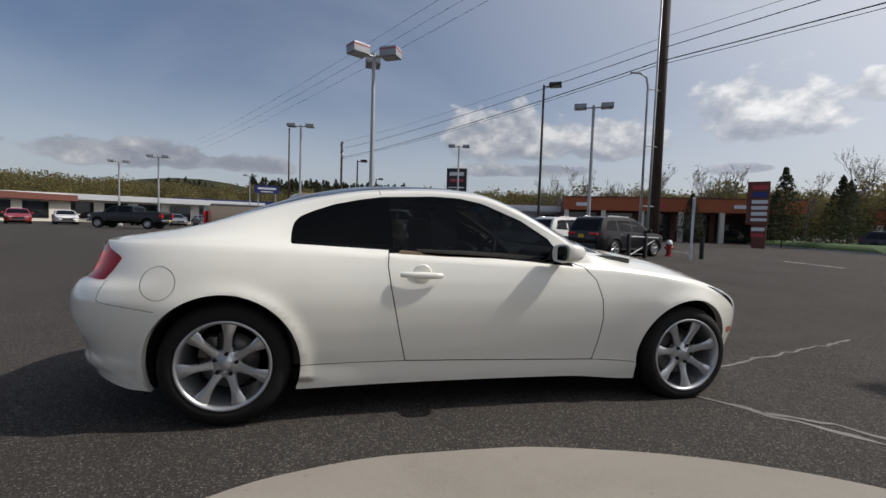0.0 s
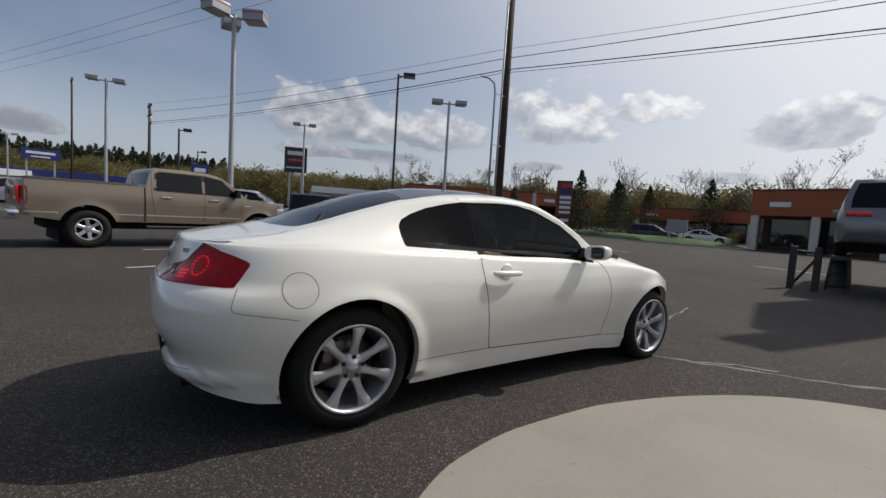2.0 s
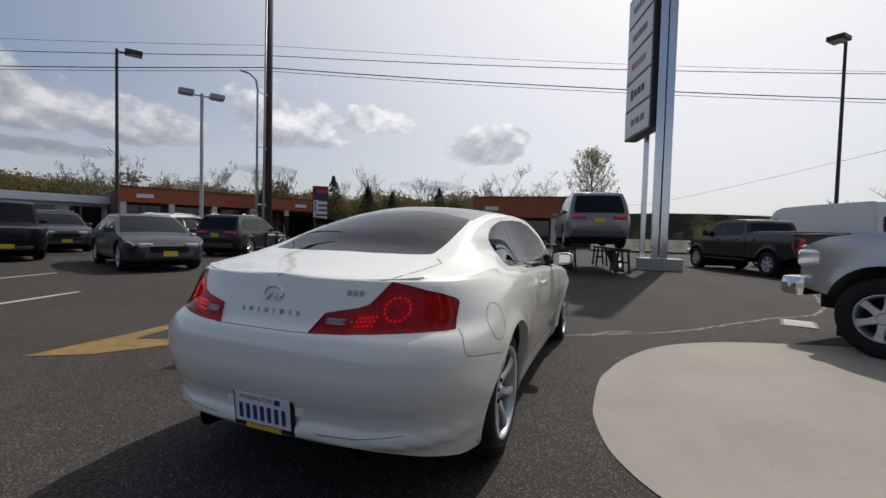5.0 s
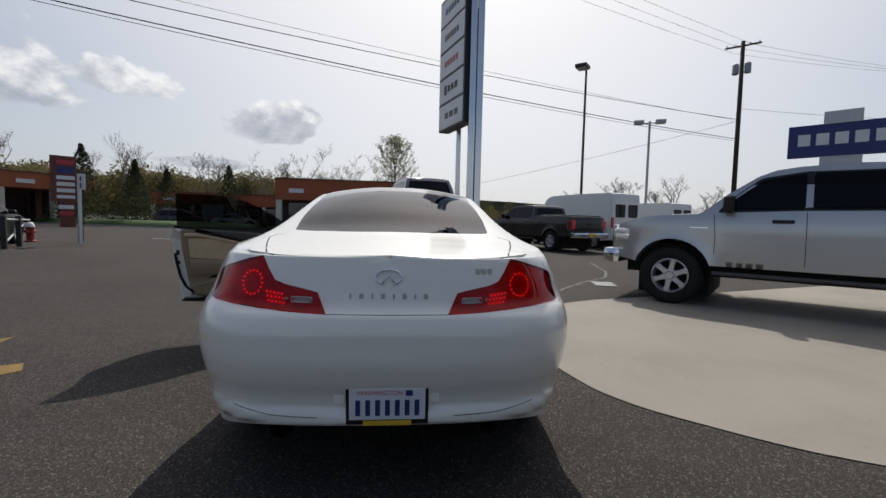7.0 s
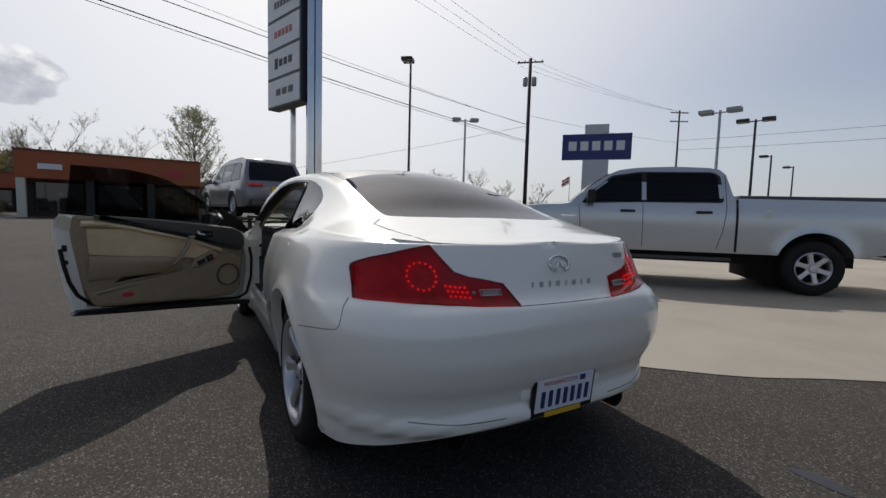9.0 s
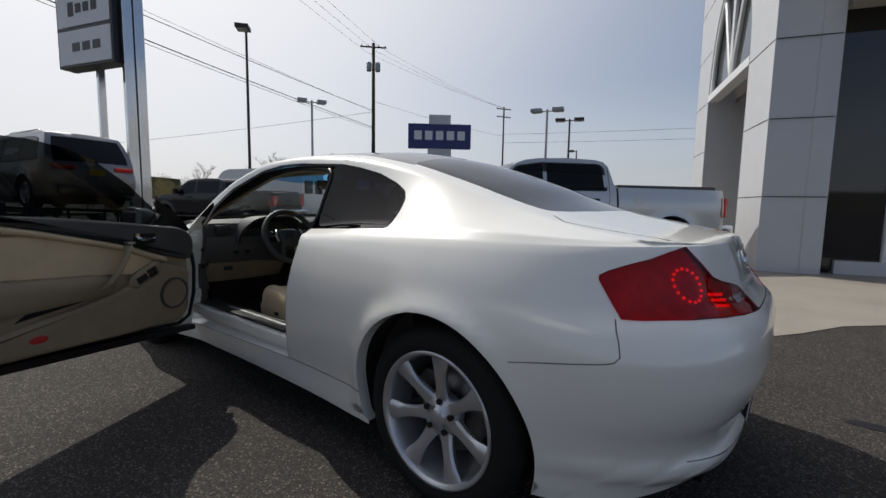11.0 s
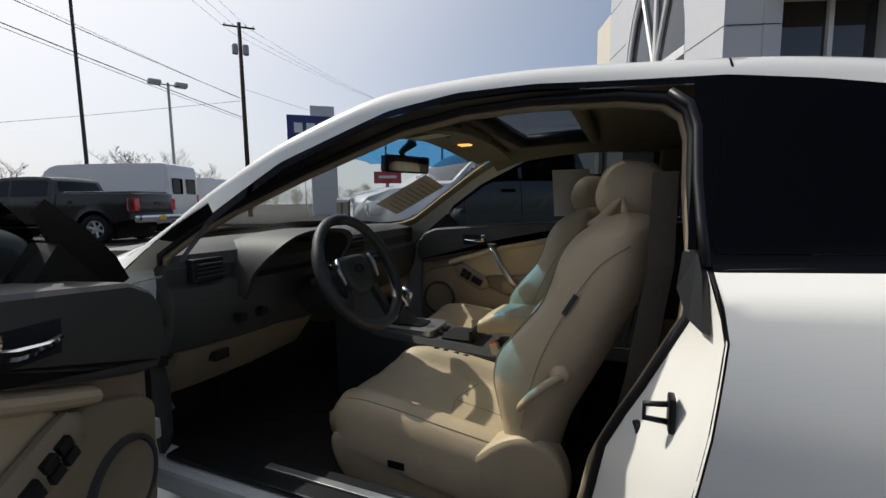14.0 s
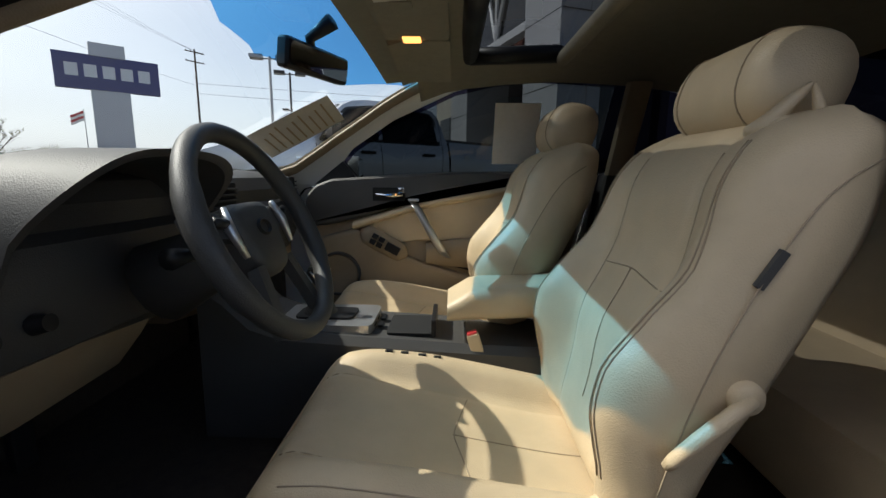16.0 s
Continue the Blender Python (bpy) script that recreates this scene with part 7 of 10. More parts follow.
def patch(poly, yfun, sg, out=0.006, rnd=0.04):
    """A thin plate that lies on a flank: a window, its dark frame or a lamp."""
    bm = bmesh.new()
    rp = dense(rounded(poly, rnd, 3) if rnd else poly, 0.25, True)
    a = [bm.verts.new((x, sg * (yfun(x, z) + out), z)) for x, z in rp]
    b = [bm.verts.new((x, sg * (yfun(x, z) - 0.012), z)) for x, z in rp]
    n = len(a)
    bm.faces.new(a), bm.faces.new(b[::-1])
    for k in range(n):
        bm.faces.new((a[k], b[k], b[(k + 1) % n], a[(k + 1) % n]))
    bmesh.ops.recalc_face_normals(bm, faces=bm.faces)
    return bm


def end_patch(line, yfun, out, share=0.9, crown=0.03):
    """A pane across the body along a run of its outline: windshield, back glass, lid."""
    bm = bmesh.new()
    L = dense(line, 0.12, False)
    rows, m = [], 9
    for k, p in enumerate(L):
        a, b = Vector(L[max(k - 1, 0)]), Vector(L[min(k + 1, len(L) - 1)])
        d = (b - a).normalized()
        o = Vector((-d.y, d.x))
        y = yfun(*p) * share
        row = []
        for j in range(m):
            q = -1 + 2 * j / (m - 1)
            e = crown * (1 - (q * share) ** 2) + out
            row.append(bm.verts.new((p[0] + o.x * e, q * y, p[1] + o.y * e)))
        rows.append(row)
    for a, b in zip(rows, rows[1:]):
        for j in range(m - 1):
            bm.faces.new((a[j], a[j + 1], b[j + 1], b[j]))
    bmesh.ops.recalc_face_normals(bm, faces=bm.faces)
    bmesh.ops.solidify(bm, geom=bm.faces[:], thickness=0.012)
    return bm


def flank(W, h0, h1, zb, zt, top, arches, r, nose=0.7, tail=0.35):
    """The half width of a body at (x, z): rounded ends, tucked sill, leaning upper part, proud wheel lips."""
    def y(x, z):
        w = W
        if x > h1 - nose:
            q = min(1.0, (x - (h1 - nose)) / (nose * 1.12))
            w *= (1 - q ** 2.6) ** (1 / 2.6)
        if x < h0 + tail:
            q = min(1.0, ((h0 + tail) - x) / (tail * 1.3))
            w *= (1 - q ** 2.8) ** (1 / 2.8)
        if z < 0.7:
            w *= 1 - 0.05 * ((0.7 - z) / 0.4) ** 2
        if z > zb:
            w *= 0.955 + (top - 0.955) * ((z - zb) / (zt - zb)) ** 1.25
        elif z > zb - 0.28:
            w *= 1 - 0.045 * ((z - zb + 0.28) / 0.28) ** 2
        for cx in arches:
            d = math.hypot(x - cx, z - r) - r - 0.07
            if z > r - 0.15 and z < zb:
                w += 0.032 * math.exp(-(max(0.0, d) / 0.07) ** 2)
        return w
    return y


def put_wheels(v, proto, xs, half, r):
    first = True
    for x in xs:
        for sg in (-1, 1):
            m = Matrix.Translation((x, sg * half, r)) @ (Matrix.Rotation(math.pi, 4, "Z") if sg > 0 else Matrix.Identity(4)) @ Matrix.Rotation(x * 1.7 + sg, 4, "Y")
            if first:
                proto.matrix_basis, first, w = m, False, proto
            else:
                w = copy_thing(proto, m)
            w.parent = v


def bits(v, name, material, *boxes, bevel=0.008, label=""):
    for b in boxes:
        bm = bmesh.new()
        box(bm, *b, bevel)
        part(name, bm, material, v, label)


def seam(v, name, line, yfun, sg, w=0.008, material=None):
    bm = bmesh.new()
    L = dense(line, 0.08, False)
    rows = []
    for k, p in enumerate(L):
        a, b = Vector(L[max(k - 1, 0)]), Vector(L[min(k + 1, len(L) - 1)])
        d = (b - a).normalized() * w / 2
        rows.append([bm.verts.new((p[0] + e * d.y, sg * (yfun(*p) + 0.0025), p[1] - e * d.x)) for e in (-1, 1)])
    for a, b in zip(rows, rows[1:]):
        bm.faces.new((a[0], a[1], b[1], b[0]))
    bmesh.ops.recalc_face_normals(bm, faces=bm.faces)
    bmesh.ops.solidify(bm, geom=bm.faces[:], thickness=0.004)
    part(name, bm, material or M["gap"], v)


def pickup(name, at, rz, paint_, label, glass=None, detail=True, wheel_r=0.42, lift=0.0, chrome_bumper=True, group="", chrome_handles=False):
    """A four-door pickup truck with an open bed."""
    v = thing(name, (*at, lift), rz, label, "pickup truck", group)
    glass = glass or M["glass_dark"]
    r = wheel_r
    fx, rx, zs = 1.97, -1.95, 0.60
    zb, zt = 1.36, 1.95
    yf = flank(1.0, -3.10, 2.90, zb, zt, 0.79, (fx, rx), r, 0.95, 0.16)
    nf, nr = arch_notch(fx, r + 0.10, zs, r + 0.02), arch_notch(rx, r + 0.10, zs, r + 0.02)
    wind = [(1.58, 1.355), (1.30, 1.60), (0.97, 1.83)]
    top = [(-3.05, 0.70), (-3.10, 0.86), (-3.10, 1.30), (-3.07, 1.42), (-2.98, 1.435), (-0.95, 1.45), (-0.86, 1.44), (-0.82, 1.52), (-0.74, 1.82), (-0.66, 1.90), (-0.5, 1.935), (0.0, 1.955), (0.55, 1.935), (0.80, 1.90)] + wind[::-1] + [(1.66, 1.32), (2.1, 1.30), (2.5, 1.245), (2.76, 1.15), (2.88, 1.02), (2.90, 0.86), (2.86, 0.66)]
    bm = bmesh.new()
    skinned(bm, top + nf[::-1] + nr[::-1], yf)
    part("body", bm, paint_, v, smooth=True, angle=0.7)
    bm = bmesh.new()
    box(bm, -1.96, 0, 1.455, 1.98, 1.62, 0.10, 0.03)
    part("bed_cover", bm, M["grey_plastic"], v)
    for sg in (-1, 1):
        part("window_frame", patch([(-0.70, 1.375), (0.5, 1.365), (1.43, 1.335), (1.26, 1.54), (0.95, 1.80), (0.50, 1.868), (-0.56, 1.865), (-0.66, 1.80)], yf, sg, 0.004, 0.05), M["black_trim"], v, smooth=True)
        part("rear_side_window", patch([(-0.64, 1.40), (0.42, 1.39), (0.42, 1.845), (-0.54, 1.842), (-0.61, 1.79)], yf, sg, 0.008), glass, v, smooth=True)
        part("front_side_window", patch([(0.49, 1.39), (1.36, 1.365), (1.22, 1.53), (0.92, 1.775), (0.49, 1.843)], yf, sg, 0.008), glass, v, smooth=True)
        bm = bmesh.new()
        sweep(bm, [(1.33, sg * 0.93, 1.40), (1.30, sg * 1.02, 1.42)], 0.035, 8)
        box(bm, 1.28, sg * 1.09, 1.45, 0.13, 0.17, 0.22, 0.045, seg=3)
        part("mirror", bm, M["black_trim"], v, smooth=True)
        if detail:
            seam(v, "door_gap", [(0.47, 1.35), (0.46, 0.66)], yf, sg)
            seam(v, "door_gap", [(-0.72, 1.82), (-0.74, 1.3), (-0.70, 0.95), (-0.62, 0.66)], yf, sg)
            seam(v, "door_gap", [(1.46, 1.31), (1.43, 1.0), (1.44, 0.66)], yf, sg)
            seam(v, "bed_gap", [(-0.885, 1.435), (-0.885, 0.62)], yf, sg, 0.035)
            seam(v, "flank_crease", [(-0.8, 0.80), (1.35, 0.79)], yf, sg, 0.012, paint_)
            if chrome_handles:
                for a_, b_ in ((-3.0, -2.46), (-1.44, -0.92), (-0.84, 1.44)):
                    seam(v, "flank_moulding", [(a_, 0.775), (b_, 0.77)], yf, sg, 0.03, M["alloy"])
            for x in (-0.42, 0.70):
                bm = bmesh.new()
                box(bm, x, sg * (yf(x, 1.22) + 0.018), 1.225, 0.23, 0.03, 0.042, 0.012)
                part("door_handle", bm, M["chrome"] if chrome_handles else M["black_trim"], v, smooth=True)
            bm = bmesh.new()
            box(bm, 0.3, sg * 0.93, 0.50, 2.3, 0.12, 0.05, 0.02)
            part("running_board", bm, M["grey_plastic"], v)
            bm = bmesh.new()
            lathe(bm, [(0.0, 0.0), (0.075, 0.0), (0.08, -0.006)], 20, "Y", (-1.30, 0, 1.19))
            bmesh.ops.translate(bm, vec=(0, yf(-1.3, 1.19) + 0.003, 0), verts=bm.verts)
            if sg > 0:
                part("fuel_lid", bm, paint_, v)
            else:
                bm.free()
            part("flank_badge", patch([(1.52, 1.12), (1.74, 1.12), (1.74, 1.135), (1.52, 1.135)], yf, sg, 0.006, 0), M["chrome"], v)
        part("tail_lamp", patch([(-3.09, 0.93), (-2.95, 0.93), (-2.93, 1.02), (-2.95, 1.30), (-3.09, 1.30)], yf, sg, 0.012, 0.03), M["lamp_red"], v, smooth=True)
        bm = bmesh.new()
        box(bm, -3.085, sg * 0.83, 1.115, 0.05, 0.20, 0.36, 0.02)
        part("tail_lamp", bm, M["lamp_red"], v)
        bm = bmesh.new()
        box(bm, 2.64, sg * 0.74, 1.0, 0.34, 0.30, 0.20, 0.07, seg=3)
        part("headlamp", bm, M["headlight"], v, smooth=True)
    part("windshield", end_patch([(0.97, 1.83), (1.30, 1.60), (1.56, 1.375)], yf, 0.006, 0.90), M["glass_dark"], v, smooth=True)
    part("back_window", end_patch([(-0.82, 1.52), (-0.745, 1.81)], yf, 0.006, 0.82), M["glass_dark"], v, smooth=True)
    bits(v, "grille", M["chrome"] if chrome_bumper else M["grey_plastic"], (2.91, 0, 0.97, 0.08, 1.0, 0.36), bevel=0.03)
    bits(v, "grille_opening", M["gap"], (2.955, 0.25, 0.97, 0.02, 0.40, 0.24), (2.955, -0.25, 0.97, 0.02, 0.40, 0.24))
    bits(v, "front_bumper", M["chrome"] if chrome_bumper else M["black_trim"], (2.86, 0, 0.66, 0.26, 1.70, 0.24), bevel=0.09)
    bits(v, "rear_bumper", M["chrome"] if chrome_bumper else M["black_trim"], (-3.17, 0, 0.70, 0.24, 1.86, 0.22), bevel=0.07)
    bits(v, "tailgate_handle", M["black_trim"], (-3.13, 0, 1.15, 0.03, 0.26, 0.09))
    bits(v, "rear_plate", M["plate_yellow"], (-3.295, 0, 0.72, 0.012, 0.30, 0.13), bevel=0.002)
    bits(v, "chassis", M["well"], (0, 0, 0.54, 5.3, 1.3, 0.24), (fx, 0, r + 0.08, 0.95, 1.5, 0.75), (rx, 0, r + 0.08, 0.95, 1.5, 0.75))
    put_wheels(v, road_wheel(r, 0.28, 0.25, 6), (fx, rx), 0.87, r)
    return v


def suv(name, at, rz, paint_, label, L=4.7, H=1.68, W=0.93, lift=0.0, wheel_r=0.37, kind="suv", plate=True, group="", boxy=False):
    """A sport utility vehicle, or with other proportions a saloon or a van."""
    v = thing(name, (*at, lift), rz, label, {"suv": "suv", "sedan": "car", "van": "van"}[kind], group)
    h, r = L / 2, wheel_r
    fx, rx = h - 0.92, -h + 0.98
    zs = 0.30 if kind != "van" else 0.4
    near = L > 4.55 and kind == "suv"
    if kind == "suv" and boxy:
        zb, tp = 1.10, 0.86
        back, wind = [(-h + 0.01, 1.18), (-h + 0.04, H - 0.1)], [(h - 1.62, H - 0.07), (h - 1.36, 1.16)]
        top = [(-h + 0.03, 0.45), (-h, 0.55)] + back + [(-h + 0.12, H - 0.01), (-0.3, H + 0.01), (h - 1.78, H)] + wind + [(h - 1.32, 1.10), (h - 0.2, 1.04), (h, 0.98), (h + 0.02, 0.55), (h - 0.05, 0.42)]
        band, cuts = [(-h + 0.15, 1.15), (h - 1.45, 1.15), (h - 1.66, H - 0.14), (-h + 0.18, H - 0.14)], (0.30, 0.62)
    elif kind == "suv":
        zb, tp = 1.03, 0.74
        back, wind = [(-h + 0.09, 1.08), (-h + 0.24, 1.40), (-h + 0.36, H - 0.13)], [(h - 1.98, H - 0.14), (h - 1.6, 1.34), (h - 1.22, 1.09)]
        top = [(-h + 0.06, 0.34), (-h, 0.46), (-h - 0.03, 0.62), (-h - 0.01, 0.82), (-h + 0.05, 1.0)] + back + [(-h + 0.42, H - 0.05), (-h + 0.62, H - 0.01), (-0.35, H + 0.005), (0.15, H - 0.03), (h - 2.2, H - 0.06)] + wind + [(h - 1.12, 1.055), (h - 0.7, 1.02), (h - 0.35, 0.95), (h - 0.1, 0.84), (h - 0.01, 0.70), (h, 0.48), (h - 0.05, 0.33)]
        band, cuts = [(-h + 0.42, 1.115), (h - 1.38, 1.065), (h - 1.72, 1.30), (h - 2.04, H - 0.165), (-0.5, H - 0.125), (-h + 0.85, H - 0.15), (-h + 0.60, H - 0.19)], (0.27, 0.60)
    elif kind == "sedan":
        zb, tp = 0.96, 0.72
        back, wind = [(-h + 0.62, 1.03), (-h + 1.0, 1.24), (-h + 1.32, H - 0.08)], [(h - 2.15, H - 0.08), (h - 1.75, 1.2), (h - 1.32, 0.98)]
        top = [(-h + 0.05, 0.32), (-h, 0.45), (-h - 0.02, 0.66), (-h + 0.02, 0.90), (-h + 0.10, 0.985), (-h + 0.5, 1.01)] + back + [(-h + 1.6, H - 0.015), (-h + 2.0, H), (h - 2.45, H - 0.02)] + wind + [(h - 1.2, 0.945), (h - 0.7, 0.88), (h - 0.3, 0.77), (h - 0.06, 0.66), (h, 0.5), (h - 0.04, 0.30)]
        band, cuts = [(-h + 0.88, 1.04), (h - 1.48, 0.99), (h - 1.85, 1.2), (h - 2.2, H - 0.13), (-h + 1.75, H - 0.09), (-h + 1.35, H - 0.16)], (0.12, 0.50)
    else:
        zb, tp = 1.45, 0.88
        back, wind = [(-h, 1.4), (-h + 0.03, H - 0.25)], [(h - 1.62, H - 0.25), (h - 1.2, 1.75), (h - 0.88, 1.36)]
        top = [(-h + 0.02, 0.45), (-h - 0.01, 0.6)] + back + [(-h + 0.08, H - 0.06), (-h + 0.22, H - 0.01), (-0.5, H), (h - 2.1, H - 0.03), (h - 1.8, H - 0.12)] + wind + [(h - 0.78, 1.28), (h - 0.35, 1.16), (h - 0.08, 1.0), (h, 0.8), (h, 0.5), (h - 0.04, 0.40)]
        band, cuts = [(h - 1.95, 1.45), (h - 1.08, 1.42), (h - 1.45, 1.85), (h - 1.68, H - 0.5), (h - 1.95, H - 0.5)], ()
    yf = flank(W, -h - 0.03, h + 0.02, zb, H, tp, (fx, rx), r - 0.04, 0.75 if not boxy else 0.3, 0.36 if kind != "van" else 0.12)
    nf, nr = arch_notch(fx, r + 0.055, zs, r), arch_notch(rx, r + 0.055, zs, r)
    bm = bmesh.new()
    skinned(bm, top + nf[::-1] + nr[::-1], yf, 0.03 if kind != "van" else 0.015, 0.12)
    part("body", bm, paint_, v, smooth=True, angle=0.7)
    xs = [p[0] for p in band]
    bx0, bx1 = min(xs), max(xs)
    for sg in (-1, 1):
        big = [(p[0] + (0.03 if p[0] > 0 else -0.03), p[1] + (0.025 if p[1] > zb + 0.3 else -0.02)) for p in band]
        part("window_frame", patch(big, yf, sg, 0.004, 0.06), M["black_trim"], v, smooth=True)
        edges = [bx0 - 1] + [bx0 + (bx1 - bx0) * c for c in cuts] + [bx1 + 1]
        for a, b in zip(edges, edges[1:]):
            poly = []
            B = dense(band, 0.03, True)
            poly = [p for p in B if a + 0.028 < p[0] < b - 0.028]
            if len(poly) > 3:
                part("side_window", patch(poly, yf, sg, 0.008, 0), M["glass_dark"], v, smooth=True)
            if a > bx0:
                seam(v, "door_gap", [(a, zb - 0.01), (a - 0.02, 0.42)], yf, sg)
        mx = bx1 - 0.08
        bm = bmesh.new()
        box(bm, mx, sg * (W + 0.07), band[1][1] + 0.06, 0.11, 0.20, 0.14, 0.045, seg=3)
        part("mirror", bm, paint_ if kind == "sedan" or near else M["black_trim"], v, smooth=True)
        if kind != "van":
            for c in cuts:
                x = bx0 + (bx1 - bx0) * c + 0.14
                bm = bmesh.new()
                box(bm, x, sg * (yf(x, zb - 0.1) + 0.012), zb - 0.10, 0.18, 0.03, 0.03, 0.01)
                part("door_handle", bm, paint_ if not near else M["chrome"], v, smooth=True)
            seam(v, "sill_moulding", [(rx + r + 0.1, 0.36), (fx - r - 0.1, 0.36)], yf, sg, 0.10, M["grey_plastic"])
        if kind == "suv" and not boxy:
            bm = bmesh.new()
            yr = yf(0, H - 0.02) * 0.93
            sweep(bm, [(-h + 0.7, sg * yr, H - 0.03), (-h + 0.85, sg * yr, H + 0.035), (h - 2.55, sg * yr, H + 0.02), (h - 2.4, sg * yr, H - 0.05)], 0.02, 6)
            part("roof_rail", bm, M["silver_trim"], v, smooth=True)
            part("tail_lamp", patch([(-h - 0.02, 0.90), (-h + 0.30, 0.955), (-h + 0.34, 1.02), (-h + 0.03, 1.02)], yf, sg, 0.010, 0.02), M["lamp_red"], v, smooth=True)
            bm = bmesh.new()
            box(bm, -h + 0.02, sg * (W - 0.36), 0.955, 0.12, 0.42, 0.11, 0.04, seg=3)
            part("tail_lamp", bm, M["lamp_red"], v, smooth=True)
        elif kind == "sedan":
            part("tail_lamp", patch([(-h, 0.80), (-h + 0.26, 0.84), (-h + 0.22, 0.94), (-h + 0.01, 0.93)], yf, sg, 0.010, 0.02), M["lamp_red"], v, smooth=True)
            bm = bmesh.new()
            box(bm, -h + 0.03, sg * (W - 0.36), 0.865, 0.10, 0.36, 0.13, 0.04, seg=3)
            part("tail_lamp", bm, M["lamp_red"], v, smooth=True)
        else:
            bm = bmesh.new()
            box(bm, -h + 0.01, sg * (W - 0.13), 1.25 if kind == "van" else 0.92, 0.06, 0.14, 0.5 if kind == "van" else 0.26, 0.02)
            part("tail_lamp", bm, M["lamp_red"], v, smooth=True)
        if kind == "van":
            bm = bmesh.new()
            box(bm, -h - 0.002, sg * 0.42, 1.80, 0.03, 0.6, 0.6, 0.04)
            part("back_door_window", bm, M["glass_dark"], v)
        zl = {"suv": 0.80, "sedan": 0.68, "van": 0.98}[kind]
        part("headlamp", patch([(h - 0.48, zl + 0.06), (h - 0.12, zl - 0.04), (h - 0.12, zl + 0.03), (h - 0.3, zl + 0.10)], yf, sg, 0.010, 0.02), M["headlight"], v, smooth=True)
        bm = bmesh.new()
        box(bm, h - 0.10, sg * (W - 0.42), zl, 0.14, 0.30, 0.11, 0.04, seg=3)
        part("headlamp", bm, M["headlight"], v, smooth=True)
    if kind != "van":
        part("back_window", end_patch([back[0]] + back[1:], yf, 0.006, 0.86), M["glass_dark"], v, smooth=True)
    part("windshield", end_patch(wind, yf, 0.006, 0.90), M["glass_dark"], v, smooth=True)
    bits(v, "grille", M["gap"], (h + 0.0, 0, 0.70 if kind != "sedan" else 0.58, 0.08, W * 0.9, 0.16), bevel=0.03)
    bits(v, "lower_intake", M["grey_plastic"], (h + 0.01, 0, 0.42, 0.08, W * 1.2, 0.12), bevel=0.03)
    bits(v, "rear_valance", M["grey_plastic"], (-h + 0.01, 0, 0.45, 0.12, W * 1.55, 0.20), bevel=0.05)
    if plate:
        bits(v, "plate", M["plate_yellow"], (-h - 0.065, 0, 0.86, 0.012, 0.32, 0.14), (h + 0.065, 0, 0.47, 0.012, 0.32, 0.13), bevel=0.002)
    bits(v, "chassis", M["well"], (0, 0, 0.36, L - 0.6, W * 1.5, 0.2), (fx, 0, r + 0.05, 0.8, W * 1.6, 0.6), (rx, 0, r + 0.05, 0.8, W * 1.6, 0.6))
    put_wheels(v, road_wheel(r, 0.24, r * 0.66, 5), (fx, rx), W - 0.125, r)
    return v


def heading(dx, dy):
    return math.degrees(math.atan2(dy, dx))


# silver pickup on the apron, nose to the road
ram_h = heading(0.684, 0.73)
c_, s_n = math.cos(radians(ram_h)), math.sin(radians(ram_h))
mid = Vector((0.70, -5.38)) + Vector((s_n, -c_)) * 0.98
pickup("pickup", (mid.x, mid.y), ram_h, M["silver"], "silver four-door pickup truck parked on the concrete apron", M["glass_side"], wheel_r=0.42)
pickup("pickup", (-1.72 - 0.27 * 0.0 - 0.05, 9.98 + 0.95), heading(0.963, 0.27), M["tan"], "tan four-door pickup truck with chrome wheels", wheel_r=0.42, chrome_handles=True)
pickup("pickup", (15.3 + 0.38, -5.3 - 0.92), heading(0.92, 0.38), M["black_paint"], "black crew-cab pickup truck by the sign pylon", wheel_r=0.42)
pickup("pickup", (-19.2, 39.0), heading(-1.0, 0.12), M["black_paint"], "black pickup truck driving aisle of the lot", detail=False)
suv("suv", (11.35 - 0.32 * 0.9, 13.2 + 0.95 * 0.9), heading(0.95, 0.32), M["black_paint"], "black compact suv with a yellow plate", L=4.6)
suv("suv", (10.45, 17.2), heading(0.95, 0.32), M["white_plain"], "white compact suv parked in the row", L=4.6)
suv("suv", (12.72, -0.40), 12, M["grey_silver"], "grey silver suv raised on a steel display ramp", L=4.8, H=1.76, W=0.96, lift=0.83)
suv("sedan", (4.85, 11.45), heading(-0.36, -0.93), M["navy_paint"], "dark grey sedan facing the aisle", L=5.0, H=1.48, kind="sedan")
suv("suv", (3.85, 16.9), heading(-0.3, -0.95), M["black_paint"], "black boxy off-road vehicle facing the aisle", L=4.3, H=1.82, boxy=True, wheel_r=0.40)
suv("van", (18.4, -9.2), heading(0.92, 0.38), M["white_plain"], "long white cargo van", L=6.2, H=2.65, W=1.02, kind="van", wheel_r=0.36, plate=False)
suv("van", (22.5, -14.8), heading(0.92, 0.38), M["white_plain"], "long white cargo van", L=6.0, H=2.5, W=1.02, kind="van", wheel_r=0.36, plate=False)
pickup("pickup", (-8.9, 33.6), heading(-0.95, -0.3), M["grey_blue"], "grey-blue pickup truck in the row", detail=False)
pickup("pickup", (1.9, 22.5), heading(0.9, -0.4), M["white_plain"], "white pickup truck in the far row", detail=False)
suv("suv", (7.4, 21.0), heading(-0.3, -0.95), M["navy_paint"], "dark suv in the far row", L=4.7)
suv("sedan", (43.0, 17.5), heading(0.3, -1), M["white_plain"], "white car by the far building", L=4.5, H=1.45, kind="sedan", plate=False)
suv("suv", (41.5, 22.0), heading(0.3, -1), M["black_paint"], "black suv by the far building", plate=False)
